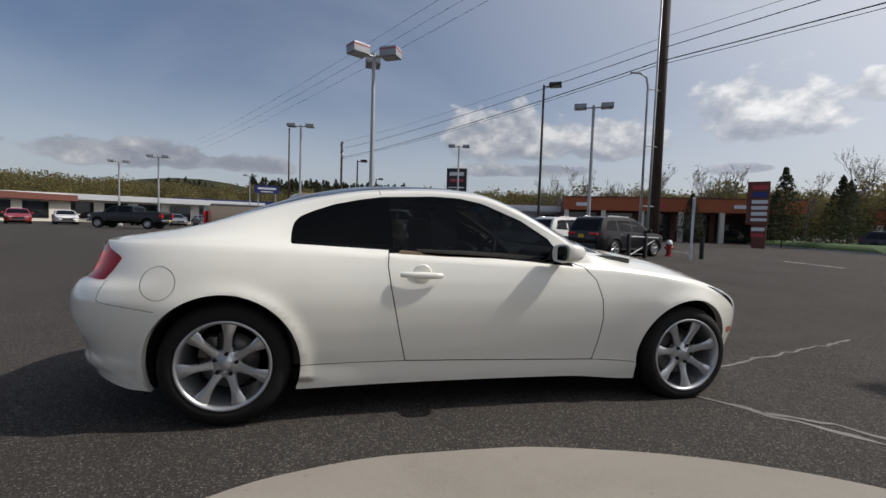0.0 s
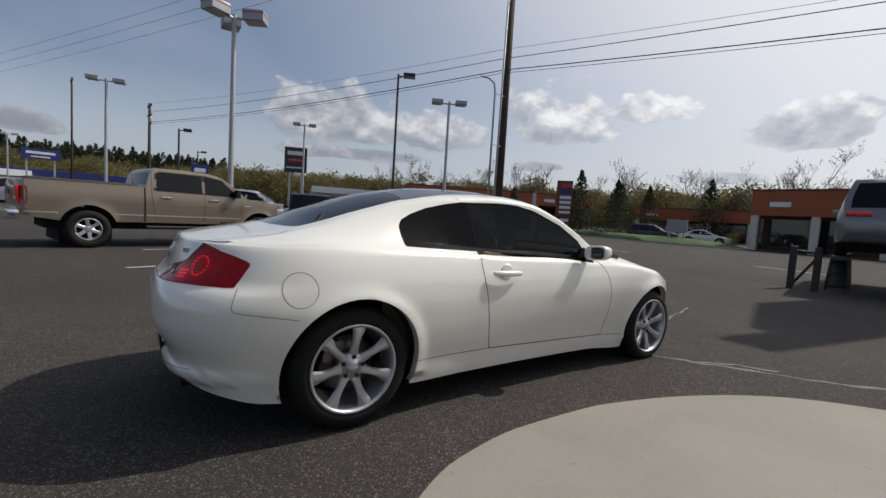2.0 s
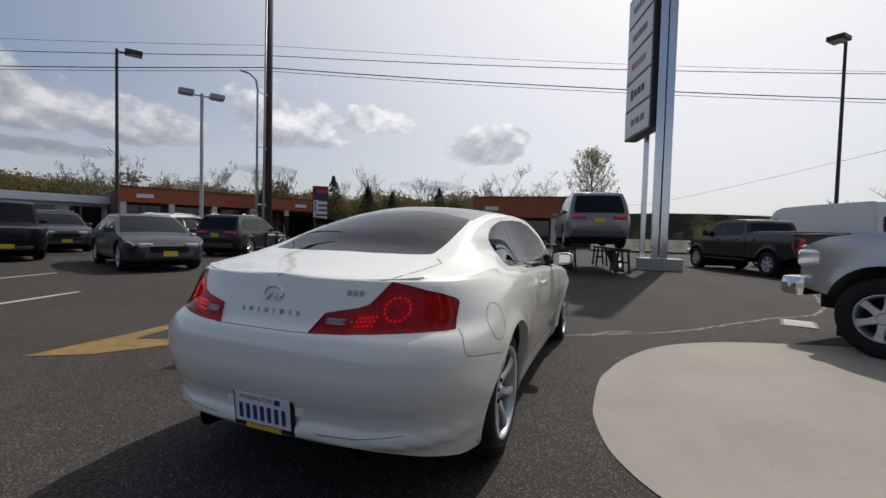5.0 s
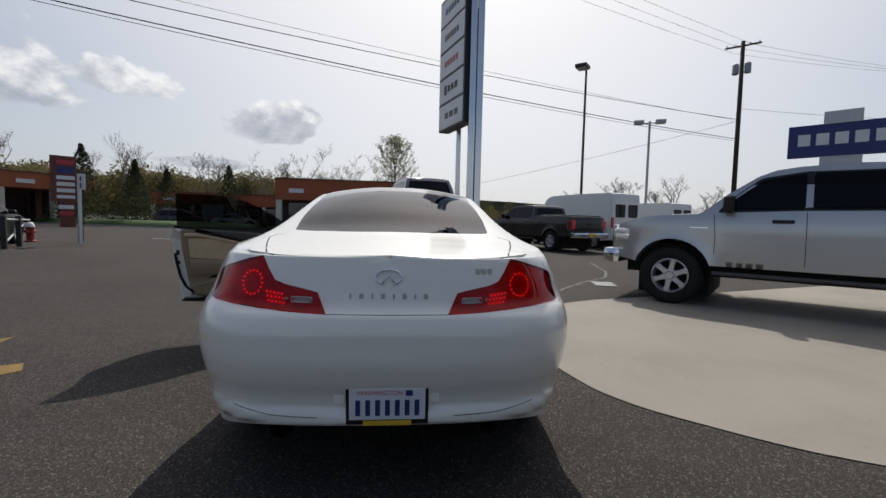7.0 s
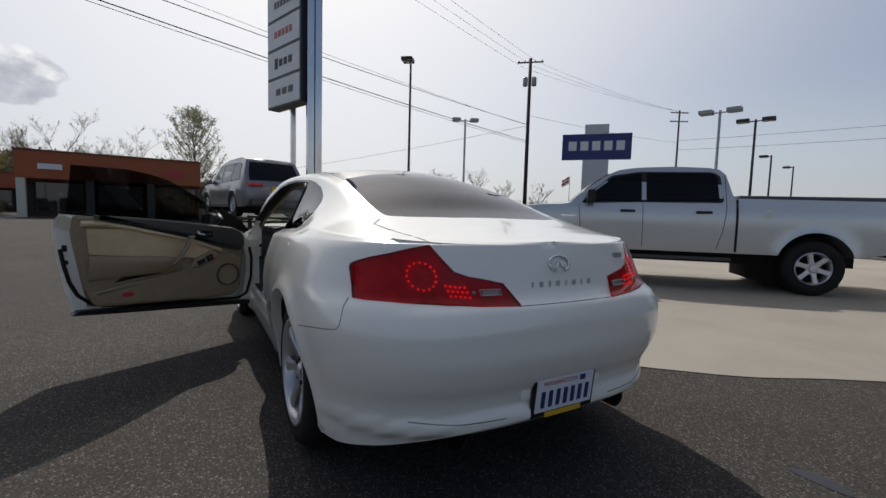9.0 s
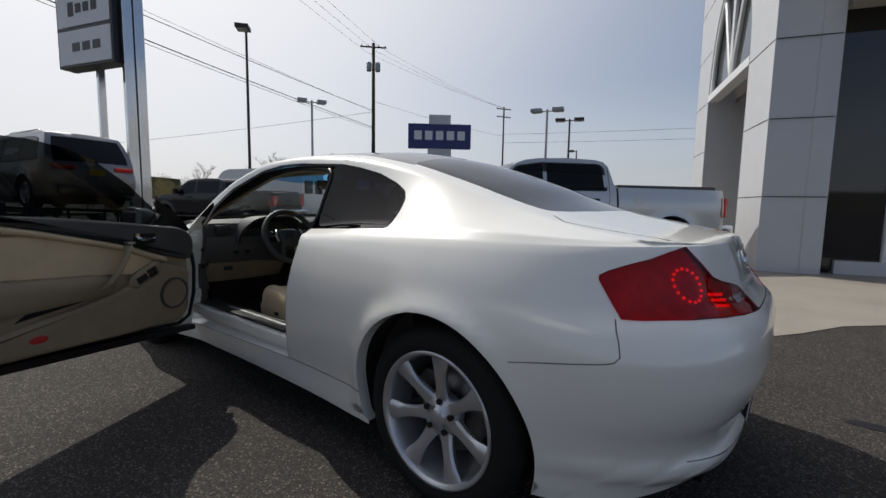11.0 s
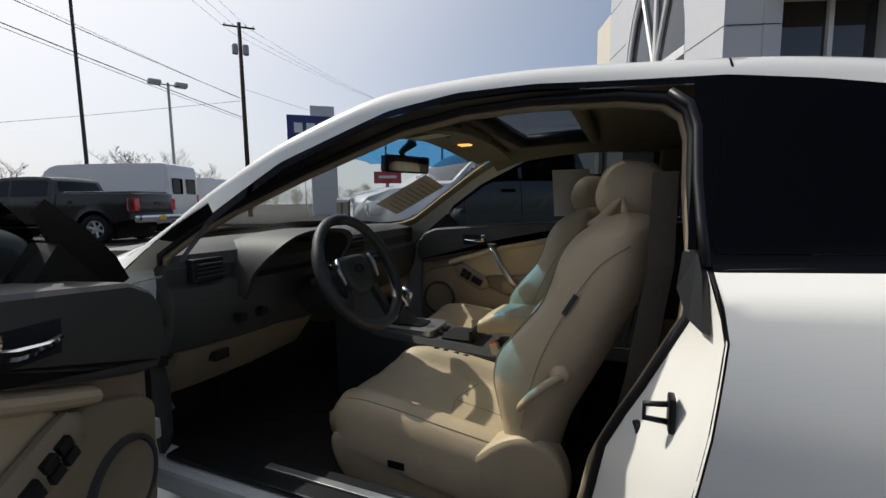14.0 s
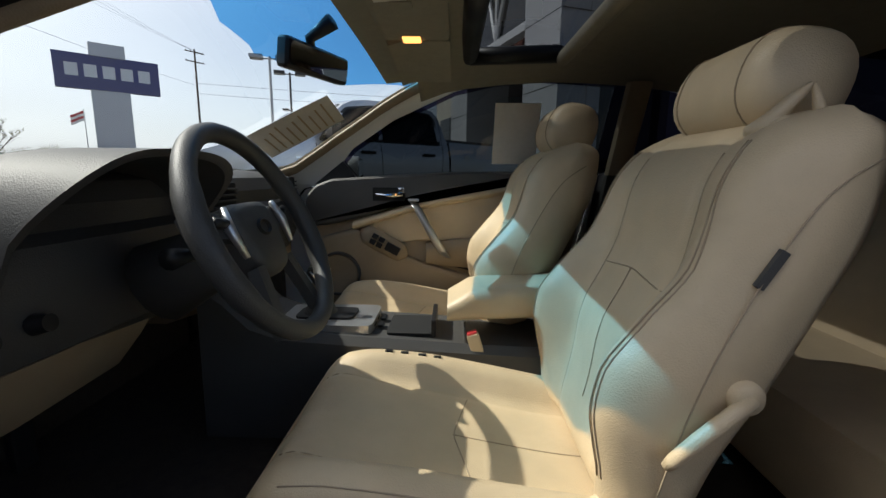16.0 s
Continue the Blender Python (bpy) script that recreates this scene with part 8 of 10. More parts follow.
suv("suv", (45.5, 20.5), heading(0.3, -1), M["red_paint"], "red suv by the far building", plate=False)
row_cols = ["black_paint", "red_paint", "white_plain", "grey_blue", "navy_paint", "silver", "grey_blue", "white_plain", "silver"]
for k, nm in enumerate(row_cols):
    suv("sedan", (-34.0 + 2.7 * k * 0.9, 43.0 + 2.7 * k * 1.0), heading(0.55, -0.83), M[nm], "parked car in the long far row", L=4.5, H=1.45, kind="sedan", plate=False, group="cars in the far row")
for k, nm in enumerate(["white_plain", "silver", "black_paint", "white_plain"]):
    suv("suv", (6.0 + 4.2 * k, -26.0 - 3.2 * k), heading(0.6, 0.8), M[nm], "parked vehicle beyond the apron", plate=False, group="vehicles beyond the apron")

# ---- lamps, poles, wires, signs, buildings ----
M["pole_dark"] = mat("dark_bronze_pole", (0.035, 0.030, 0.028), 0.5, grain=0.15, scale=15)
M["lamp_head"] = mat("lamp_head_metal", (0.33, 0.34, 0.36), 0.45, metal=0.3, grain=0.1, scale=8)
M["lamp_lens"] = mat("lamp_lens_glass", (0.5, 0.5, 0.48), 0.25)
M["red_band"] = mat("red_band", (0.45, 0.05, 0.05), 0.5, grain=0.05, scale=20)
M["wood_pole"] = mat("creosote_wood", (0.055, 0.038, 0.028), 0.9, grain=0.35, scale=25, bmp=0.4)
M["wire"] = mat("black_cable", (0.012, 0.012, 0.012), 0.7)
M["sign_white"] = mat("sign_white", (0.70, 0.71, 0.72), 0.35, grain=0.04, scale=5)
M["sign_dark"] = mat("sign_dark", (0.02, 0.02, 0.024), 0.4, grain=0.1, scale=8)
M["sign_blue"] = mat("sign_blue", (0.018, 0.028, 0.16), 0.4, grain=0.05, scale=6)
M["sign_red"] = mat("sign_red", (0.45, 0.04, 0.05), 0.4, grain=0.05, scale=6)
M["orange"] = mat("orange_fascia", (0.36, 0.105, 0.045), 0.85, grain=0.14, scale=6, bmp=0.1)
M["brick_dark"] = mat("dark_brick", (0.16, 0.06, 0.045), 0.9, grain=0.2, scale=20, bmp=0.2)
M["panel_grey"] = mat("composite_panel", (0.52, 0.53, 0.55), 0.42, metal=0.15, grain=0.04, scale=3)
M["panel_light"] = mat("composite_light", (0.68, 0.69, 0.70), 0.42, metal=0.15, grain=0.04, scale=3)
M["stucco"] = mat("cream_stucco", (0.62, 0.58, 0.50), 0.9, grain=0.06, scale=40, bmp=0.1)
M["shop_glass"] = mat("shop_glass", (0.012, 0.013, 0.015), 0.04, coat=0.5)
M["soffit"] = mat("soffit", (0.30, 0.30, 0.31), 0.8, grain=0.05, scale=5)
M["steel_dark"] = mat("painted_steel", (0.02, 0.02, 0.02), 0.55, grain=0.2, scale=20)
M["line_white"] = mat("worn_white_line", (0.42, 0.41, 0.40), 0.9, grain=0.35, scale=9, bmp=0.1)
M["line_yellow"] = mat("worn_yellow_line", (0.20, 0.125, 0.035), 0.9, grain=0.5, scale=9, bmp=0.1)
M["hydrant"] = mat("hydrant_red", (0.30, 0.03, 0.03), 0.5, grain=0.15, scale=20)


def lot_lamp(x, y, h, heads, rz=0.0, dark=False, band=False, size=0.62, label=""):
    v = thing("parking_lot_lamp", (x, y, 0), rz, label or ("tall dark pole lamp over the lot" if dark else "tall grey pole lamp with box heads"), "lamp post", "lamp posts of the lot")
    bm = bmesh.new()
    tube(bm, (0, 0, 0.6), (0, 0, h), 0.095, 0.07, 12)
    part("pole", bm, M["pole_dark"] if dark else M["galv"], v, smooth=True)
    bm = bmesh.new()
    tube(bm, (0, 0, 0), (0, 0, 0.65), 0.27, 0.27, 18)
    part("footing", bm, M["curb"], v, smooth=True)
    for k in range(heads):
        a = math.tau * k / heads if heads > 1 else 0.0
        d = Vector((math.cos(a), math.sin(a), 0))
        m = Matrix.Rotation(a, 4, "Z")
        bm = bmesh.new()
        tube(bm, (0, 0, h - 0.12), d * 0.35 + Vector((0, 0, h - 0.12)), 0.04, seg=8)
        part("arm", bm, M["pole_dark"] if dark else M["galv"], v)
        bm = bmesh.new()
        box(bm, 0.35 + size / 2, 0, h - 0.05, size, size * 0.85, 0.22 if not band else 0.34, 0.03, m=m)
        hd = part("lamp_head", bm, M["pole_dark"] if dark else M["lamp_head"], v)
        bm = bmesh.new()
        box(bm, 0.35 + size / 2, 0, h - 0.17 - (0.06 if band else 0), size * 0.8, size * 0.65, 0.03, 0.005, m=m)
        part("lens", bm, M["lamp_lens"], hd)
        if band:
            bm = bmesh.new()
            box(bm, 0.35 + size / 2, 0, h + 0.03, size + 0.012, size * 0.85 + 0.012, 0.035, 0, m=m)
            part("band", bm, M["red_band"], hd)
    return v


lot_lamp(0.03, 13.42, 7.42, 3, 90, band=True, size=0.66, label="grey pole lamp with three box heads and red bands")
lot_lamp(11.84, 24.17, 10.7, 1, -30, True, size=0.8)
lot_lamp(-4.35, 30.7, 8.2, 2, -8, size=0.62)
lot_lamp(11.56, 17.4, 7.58, 2, -30, size=0.62)
lot_lamp(9.06, 35.9, 8.5, 2, -15)
lot_lamp(0.0, 41.8, 7.4, 1, -10, True)
lot_lamp(24.1, -11.7, 11.25, 1, 140, True, size=0.85)
lot_lamp(24.05, -16.2, 8.1, 2, 65)
lot_lamp(10.6, -24.8, 7.4, 2, 15, size=0.7)
lot_lamp(12.1, -32.0, 8.1, 2, 20, True, size=0.75)
lot_lamp(-24.8, 49.6, 6.9, 2, 10)
lot_lamp(-19.0, 44.3, 7.0, 2, 0)
lot_lamp(17.5, -47.0, 7.6, 1, 0, True)
lot_lamp(20.0, -58.0, 7.6, 1, 0, True)
lot_lamp(-16.0, 70.0, 8.0, 2, 10)
lot_lamp(3.0, 60.0, 7.5, 1, 0, True)


def utility_pole(x, y, h, r, arms=1, transformers=0, rz=0.0):
    v = thing("utility_pole", (x, y, 0), rz, "dark wooden utility pole carrying cables", "utility pole")
    bm = bmesh.new()
    sweep(bm, [(0, 0, 0), (0, 0, h * 0.5), (0, 0, h)], [r, r * 0.88, r * 0.75], 14)
    part("pole", bm, M["wood_pole"], v, smooth=True)
    for k in range(arms):
        bm = bmesh.new()
        box(bm, 0, 0, h - 0.35 - 1.2 * k, 0.12, 2.5, 0.12, 0.01)
        part("crossarm", bm, M["wood_pole"], v)
        for q in (-1.1, -0.5, 0.5, 1.1):
            bm = bmesh.new()
            lathe(bm, [(0.02, 0.0), (0.05, 0.03), (0.03, 0.08), (0.05, 0.11), (0.02, 0.17)], 10, "Z", (0, q, h - 0.29 - 1.2 * k))
            part("insulator", bm, M["lamp_head"], v, smooth=True)
    for k in range(transformers):
        bm = bmesh.new()
        lathe(bm, [(0.0, 0.0), (0.22, 0.0), (0.24, 0.05), (0.24, 0.75), (0.2, 0.82), (0.0, 0.86)], 16, "Z", (0.0, 0.42 * (1 if k else -1), h - 2.6))
        part("transformer", bm, M["lamp_head"], v, smooth=True)
    return v


utility_pole(14.6, 16.2, 15.0, 0.24, 0, 0, 30)
utility_pole(30.2, -27.4, 16.4, 0.2, 1, 2, -43)
utility_pole(-2.0, 66.8, 13.6, 0.2, 2, 1, 10)
utility_pole(34.0, -58.0, 16.5, 0.15, 2, 0, -30)
utility_pole(-9.6, 65.2, 14.8, 0.13, 1, 0, 10)
utility_pole(60.0, -6.0, 6.0, 0.16, 0, 0, 0)


def wire(name, pts, r=0.012, sag=0.25):
    bm = bmesh.new()
    line = []
    for a, b in zip(pts, pts[1:]):
        a, b = Vector(a), Vector(b)
        for q in np.linspace(0, 1, 13)[:-1]:
            p = a.lerp(b, float(q))
            p.z -= sag * 4 * q * (1 - q) * (b - a).length / 40
            line.append(p)
    line.append(Vector(pts[-1]))
    sweep(bm, line, r, 5, False)
    return tagged(part(name, bm, M["wire"]), "black overhead cable between utility poles", "cable", "overhead cables")


PA, PB, PC = (14.6, 16.2), (30.2, -27.4), (-2.0, 66.8)
for k, (za, zb_, zc_, r) in enumerate([(10.85, 9.95, 13.6, 0.010), (10.37, 10.05, 12.6, 0.020), (9.70, 8.45, 11.2, 0.026), (9.57, 8.30, 11.0, 0.014)]):
    o = 0.25 * (k % 2)
    wire("cable", [(PC[0], PC[1] + o, zc_), (PA[0] - 0.2, PA[1] + o, za), (PB[0] - 0.2, PB[1] + o, zb_)], r, 0.34)
for k in range(3):
    wire("cable", [(-30, 90, 14 + k), (PB[0] + 1.0 - k, PB[1], 15.8), (34.0, -58.0, 16.3)], 0.010, 0.5)
wire("cable", [(PB[0], PB[1], 10.0), (60.0, -6.0, 5.8), (95, 30, 6.0)], 0.016, 0.3)
wire("cable", [(34.0, -58.0, 12.3), (-40, -75, 12.0)], 0.02, 0.3)
wire("cable", [(34.0, -58.0, 11.0), (-40, -75, 10.5)], 0.02, 0.3)
wire("cable", [(PB[0], PB[1], 11.0), (34.0, -58.0, 12.0)], 0.014, 0.3)
# two thin steel masts strapped to the wooden pole, one with a bent top
for name, line in (("bent_mast", [(13.62, 15.98, 0), (13.62, 15.98, 8.3), (13.55, 16.02, 8.75), (13.3, 16.18, 9.0), (12.9, 16.4, 9.05)]), ("straight_mast", [(13.95, 15.85, 0), (14.0, 15.87, 7.0), (14.1, 15.9, 14.4)])):
    mast = thing("mast", label="thin grey steel mast beside the wooden pole", category="mast")
    bm = bmesh.new()
    sweep(bm, line, [0.065] + [0.05] * (len(line) - 1), 8)
    part("tube", bm, M["galv"], mast, smooth=True)
    for z_ in (2.4, 5.4, 8.2):
        bm = bmesh.new()
        tube(bm, (line[0][0], line[0][1], z_), (14.55, 16.15, z_), 0.025, seg=6)
        part("strap", bm, M["galv"], mast)

# pylon with the stacked sign panels on steel legs
py = thing("sign_pylon", (14.2, -2.95, 0), 0, "tall steel sign pylon with stacked white panels", "sign")
bm = bmesh.new()
box(bm, 0.1, 0.05, 0.22, 1.2, 1.5, 0.44, 0.03)
part("plinth", bm, M["curb"], py)
for dx, dy, w_ in ((-0.1, -0.08, 0.16), (-0.1, 0.22, 0.16), (1.5, 0.55, 0.10)):
    bm = bmesh.new()
    box(bm, dx, dy, 6.2, w_ + 0.1, w_ + 0.1, 11.8, 0.02)
    part("leg", bm, M["steel"], py)
bm = bmesh.new()
box(bm, 0.05, 0.08, 5.2, 0.05, 0.34, 9.4)
part("leg_web", bm, M["galv"], py)
SR = Matrix.Translation((1.38, 0.72, 0)) @ Matrix.Rotation(radians(-72), 4, "Z")
bm = bmesh.new()
box(bm, 0, 0, 8.25, 0.5, 2.7, 5.9, 0.02, m=SR)
part("sign_case", bm, M["sign_dark"], py)
for k in range(5):
    zc = 5.9 + 1.16 * k
    bm = bmesh.new()
    box(bm, -0.26, 0, zc, 0.03, 2.52, 1.04, 0.01, m=SR)
    pn = part("sign_panel", bm, M["sign_white"], py)
    cols = ["sign_dark", "grey_plastic", "sign_red", "sign_dark", "sign_blue"][k]
    n = [3, 4, 5, 6, 5][k]
    for j in range(n):
        bm = bmesh.new()
        box(bm, -0.28, 0.75 - 1.5 * (j + 0.5) / n - (0.1 if k == 0 else 0), zc, 0.012, 1.5 / n * 0.72, 0.26 if k != 1 else (0.42 if j == 0 else 0.28), 0.004, m=SR)
        part("lettering_bar", bm, M[cols], pn)

# display ramp under the raised suv
rp = thing("display_ramp", (12.72, -0.40, 0.05), 12, "black steel display ramp on legs", "ramp")
for sg in (-1, 1):
    bm = bmesh.new()
    box(bm, 0, sg * 0.8, 0.735, 4.6, 0.34, 0.08, 0.01)
    part("track", bm, M["steel_dark"], rp)
    for x in (-2.1, -1.3, 1.3, 2.1):
        for dy in (-0.2, 0.2):
            bm = bmesh.new()
            tube(bm, (x, sg * 0.8 + dy, 0), (x, sg * 0.8 + dy * 0.7, 0.72), 0.035, seg=8)
            part("leg", bm, M["steel_dark"], rp)
        bm = bmesh.new()
        tube(bm, (x, sg * 0.8 - 0.18, 0.35), (x, sg * 0.8 + 0.18, 0.35), 0.025, seg=8)
        part("brace", bm, M["steel_dark"], rp)
    bm = bmesh.new()
    vs = box(bm, -1.0, sg * 0.8, 0.33, 1.3, 0.34, 0.06, 0.01)
    bmesh.ops.rotate(bm, cent=(-1.0, sg * 0.8, 0.33), matrix=Matrix.Rotation(radians(-26), 3, "Y"), verts=bm.verts)
    part("loose_ramp", bm, M["steel_dark"], rp)


def guard_rail(x, y, rz, label, gap=1.3, reach=2.4, bar=None):
    """A short barrier: posts with a rail and a leaning bar."""
    g = thing("barrier", (x, y, 0), rz, label, "barrier", "black barriers")
    for px in (0.0, gap):
        bm = bmesh.new()
        box(bm, px, 0, 0.5, 0.13, 0.13, 1.0, 0.02)
        part("post", bm, M["steel_dark"], g)
    bm = bmesh.new()
    tube(bm, (0, 0, 0.9), (reach, 0.0, 0.86), 0.03, seg=8)
    part("rail", bm, bar or M["galv"], g)
    bm = bmesh.new()
    tube(bm, (0.04 * reach, 0.08, 0.1), (0.92 * reach, 0.08, 0.75), 0.03, seg=8)
    part("leaning_bar", bm, bar or M["galv"], g)
    return g


guard_rail(10.2, 0.72, -85, "two black posts with a brace beside the ramp", 0.45, 0.45, M["steel_dark"])
guard_rail(10.1, 11.9, 25, "black posts with a grey rail by the parked cars")
bm = bmesh.new()
tube(bm, (14.2, 12.6, 0), (14.2, 12.6, 0.95), 0.09, seg=12)
tagged(part("bollard", bm, M["steel_dark"], smooth=True), "black steel bollard at the lot entrance", "bollard")
sp = thing("sign_post", (12.75, 11.6, 0), -40, "white post with two small plates", "sign")
bm = bmesh.new()
box(bm, 0, 0, 1.27, 0.1, 0.1, 2.54, 0.01)
part("post", bm, M["sign_white"], sp)
bm = bmesh.new()
box(bm, 0.02, -0.27, 2.24, 0.04, 0.52, 0.55, 0.01)
part("plate", bm, M["sign_white"], sp)
for z_ in (2.36, 2.12):
    bm = bmesh.new()
    box(bm, -0.005, -0.17, z_, 0.012, 0.14, 0.16, 0.002)
    part("arrow_mark", bm, M["sign_dark"], sp)
hy = thing("hydrant", (13.9, 14.2, 0), 0, "red fire hydrant with a pale cap", "hydrant")
bm = bmesh.new()
lathe(bm, [(0.0, 0.0), (0.17, 0.0), (0.17, 0.05), (0.12, 0.07), (0.12, 0.5), (0.16, 0.52), (0.16, 0.56), (0.0, 0.57)], 18, "Z")
tube(bm, (-0.22, 0, 0.40), (0.22, 0, 0.40), 0.06, seg=10)
part("barrel", bm, M["hydrant"], hy, smooth=True)
bm = bmesh.new()
lathe(bm, [(0.14, 0.57), (0.13, 0.66), (0.07, 0.74), (0.0, 0.76)], 18, "Z")
part("cap", bm, M["sign_white"], hy, smooth=True)


def board(name, x, y, rz, w, h, z0, face, bars, legs, label, depth=0.35, pole=None):
    v = thing(name, (x, y, 0), rz, label, "sign")
    bm = bmesh.new()
    box(bm, 0, 0, z0 + h / 2, depth, w, h, 0.02)
    part("sign_case", bm, face, v)
    for lx, lw in legs:
        bm = bmesh.new()
        box(bm, 0, lx, (z0 + 0.05) / 2, min(depth * 0.8, lw), lw, z0 + 0.1, 0.01)
        part("leg", bm, pole or M["galv"], v)
    for by, bz, bw, bh, col in bars:
        for sd in (-1, 1):
            bm = bmesh.new()
            box(bm, sd * (depth / 2 + 0.008), by, z0 + bz, 0.02, bw, bh, 0.004)
            part("lettering_bar", bm, M[col], v)
    return v


# blue dealer sign: five white letter blocks
vb = [((-2.1 + 1.05 * k) * 1.0, 1.25, 0.72, 0.85, "sign_white") for k in range(5)]
board("dealer_sign", 25.1, -31.4, math.degrees(math.atan2(32, -28)), 6.1, 2.35, 6.55, M["sign_blue"], vb, [(0, 2.3)], "large blue sign with white letter blocks on a pillar", 0.5, M["panel_grey"])
bm = bmesh.new()
box(bm, 25.1, -31.4, 9.3, 2.1, 0.7, 0.9, 0.02, rz=math.degrees(math.atan2(32, -28)) + 90)
tagged(part("pillar_block", bm, M["panel_grey"]), "grey metal block over the pillar of the blue sign", "sign")
board("dealer_sign", 13.7, 55.0, 68, 2.75, 3.2, 5.75, M["sign_dark"], [(0, 2.45, 2.0, 0.5, "sign_white"), (0, 1.55, 1.9, 0.42, "sign_red"), (0, 1.62, 1.7, 0.10, "sign_white"), (0, 0.6, 2.2, 0.16, "sign_white")], [(-0.75, 0.22), (0.75, 0.22)], "black dealer sign on two posts with pale and red bars", 0.5)
board("shop_sign", 33.0, 26.9, 220, 1.55, 3.6, 2.0, M["brick_dark"], [(0.12, 3.1, 1.05, 0.35, "sign_red"), (0.12, 2.5, 1.05, 0.5, "sign_blue"), (0.12, 1.9, 1.1, 0.3, "sign_white"), (0.12, 1.4, 1.1, 0.3, "sign_white"), (0.12, 0.9, 1.1, 0.3, "sign_white"), (0.12, 0.4, 1.1, 0.25, "sign_white"), (0.12, -0.4, 0.9, 0.3, "sign_white"), (0.12, -0.9, 0.9, 0.3, "sign_red")], [(0.2, 0.95)], "brick road sign with rows of pale tenant plates", 0.5, M["brick_dark"])
board("yard_sign", 37.5, 17.5, 200, 1.7, 1.1, 1.1, M["soffit"], [], [(-0.6, 0.16), (0.6, 0.16)], "grey sign board on two posts on the grass", 0.25)
board("lot_sign", -10.7, 54.0, 100, 2.8, 0.95, 4.35, M["sign_blue"], [(0, 0.58, 2.1, 0.24, "sign_white"), (0, 0.2, 1.4, 0.12, "sign_white")], [(-1.0, 0.14), (1.0, 0.14)], "blue sign with pale bars on posts", 0.4)
board("lot_sign", 2.2, 48.0, 90, 1.6, 1.4, 3.6, M["sign_blue"], [(0, 0.8, 1.0, 0.4, "sign_white")], [(0, 0.15)], "small blue sign on a post", 0.3)
board("lot_sign", 24.0, -41.0, 120, 3.0, 1.3, 3.2, M["sign_red"], [(0, 0.7, 2.0, 0.3, "sign_white")], [(0, 0.3)], "small red sign on a post", 0.3)
fl = thing("flagpole", (21.5, -24.5, 0), 0, "thin pole with a small flag", "flag")
bm = bmesh.new()
tube(bm, (0, 0, 0), (0, 0, 4.4), 0.03, 0.02, 8)
part("pole", bm, M["galv"], fl)
bm = bmesh.new()
g = [[bm.verts.new((0.04 + 0.16 * i, 0.05 * math.sin(i * 1.3), 4.3 - 0.14 * j - 0.05 * i)) for j in range(5)] for i in range(6)]
for i in range(5):
    for j in range(4):
        bm.faces.new((g[i][j], g[i + 1][j], g[i + 1][j + 1], g[i][j + 1])).material_index = j % 2
bmesh.ops.solidify(bm, geom=bm.faces[:], thickness=0.004)
part("flag", bm, [M["sign_red"], M["sign_white"]], fl)


# the dealership: grey panel tower with an arched opening, glazed wing beside it
D1, D2 = Vector((0.333, -0.943, 0)), Vector((-0.943, -0.333, 0))
BC = Vector((-1.92, -7.55, 0))
BM = Matrix(((D1.x, D2.x, 0, BC.x), (D1.y, D2.y, 0, BC.y), (0, 0, 1, 0), (0, 0, 0, 1)))
bld = thing("dealership", label="dealership with a grey panel tower and an arched window", category="building")


def at_b(name, bm, material, label="", smooth=False):
    bmesh.ops.transform(bm, matrix=BM, verts=bm.verts)
    bmesh.ops.recalc_face_normals(bm, faces=bm.faces)
    return part(name, bm, material, bld, label, smooth)


TW, TH = 6.1, 9.2
A0, A1, AZ = 1.36, 4.72, 4.12
cx_, ar = (A0 + A1) / 2, (A1 - A0) / 2
# the lit face with its opening, as one thick wall
arc = [(cx_ + ar * math.cos(t), AZ + 2.55 * math.sin(t)) for t in np.linspace(0, math.pi, 24)]
outer = [(0, 0), (A0, 0)] + [(A0, AZ)] + arc[::-1][1:-1] + [(A1, AZ), (A1, 0), (TW, 0), (TW, TH), (0, TH)]
bm = bmesh.new()
prism(bm, outer, -0.02, 0.62, "Y")
at_b("tower_wall", bm, M["panel_grey"])
bm = bmesh.new()
box(bm, cx_, 0.10, AZ - 0.05, A1 - A0, 0.26, 0.18, 0.01)
at_b("arch_transom", bm, M["panel_light"])
bm = bmesh.new()
pts = [(cx_ + (ar - 0.04) * math.cos(t), 0.06, AZ + 2.5 * math.sin(t)) for t in np.linspace(0, math.pi, 24)]
sweep(bm, pts, 0.06, 8)
at_b("arch_frame", bm, M["panel_light"], smooth=True)
for a_ in (math.pi / 2, math.radians(58), math.radians(122)):
    bm = bmesh.new()
    sweep(bm, [(cx_, 0.08, AZ + 0.05), (cx_ + (ar - 0.06) * math.cos(a_), 0.08, AZ + 2.5 * math.sin(a_))], 0.06, 6)
    at_b("arch_mullion", bm, M["panel_light"])
bm = bmesh.new()
prism(bm, [(A0, AZ)] + arc[::-1] + [(A1, AZ)], 0.12, 0.15, "Y")
at_b("arch_glass", bm, M["shop_glass"])
# the porch behind the opening
bm = bmesh.new()
box(bm, cx_, 1.35, 2.0, A1 - A0 + 0.3, 0.1, 4.2)
at_b("porch_wall", bm, M["shop_glass"])
bm = bmesh.new()
box(bm, A0 - 0.08, 0.97, 2.0, 0.14, 0.7, 4.2)
at_b("porch_side", bm, M["panel_grey"])
bm = bmesh.new()
box(bm, A1 + 0.08, 0.97, 2.0, 0.14, 0.7, 4.2)
at_b("porch_side", bm, M["panel_grey"])
bm = bmesh.new()
box(bm, cx_, 0.97, 3.98, A1 - A0 + 0.3, 0.68, 0.1)
at_b("porch_ceiling", bm, M["soffit"])
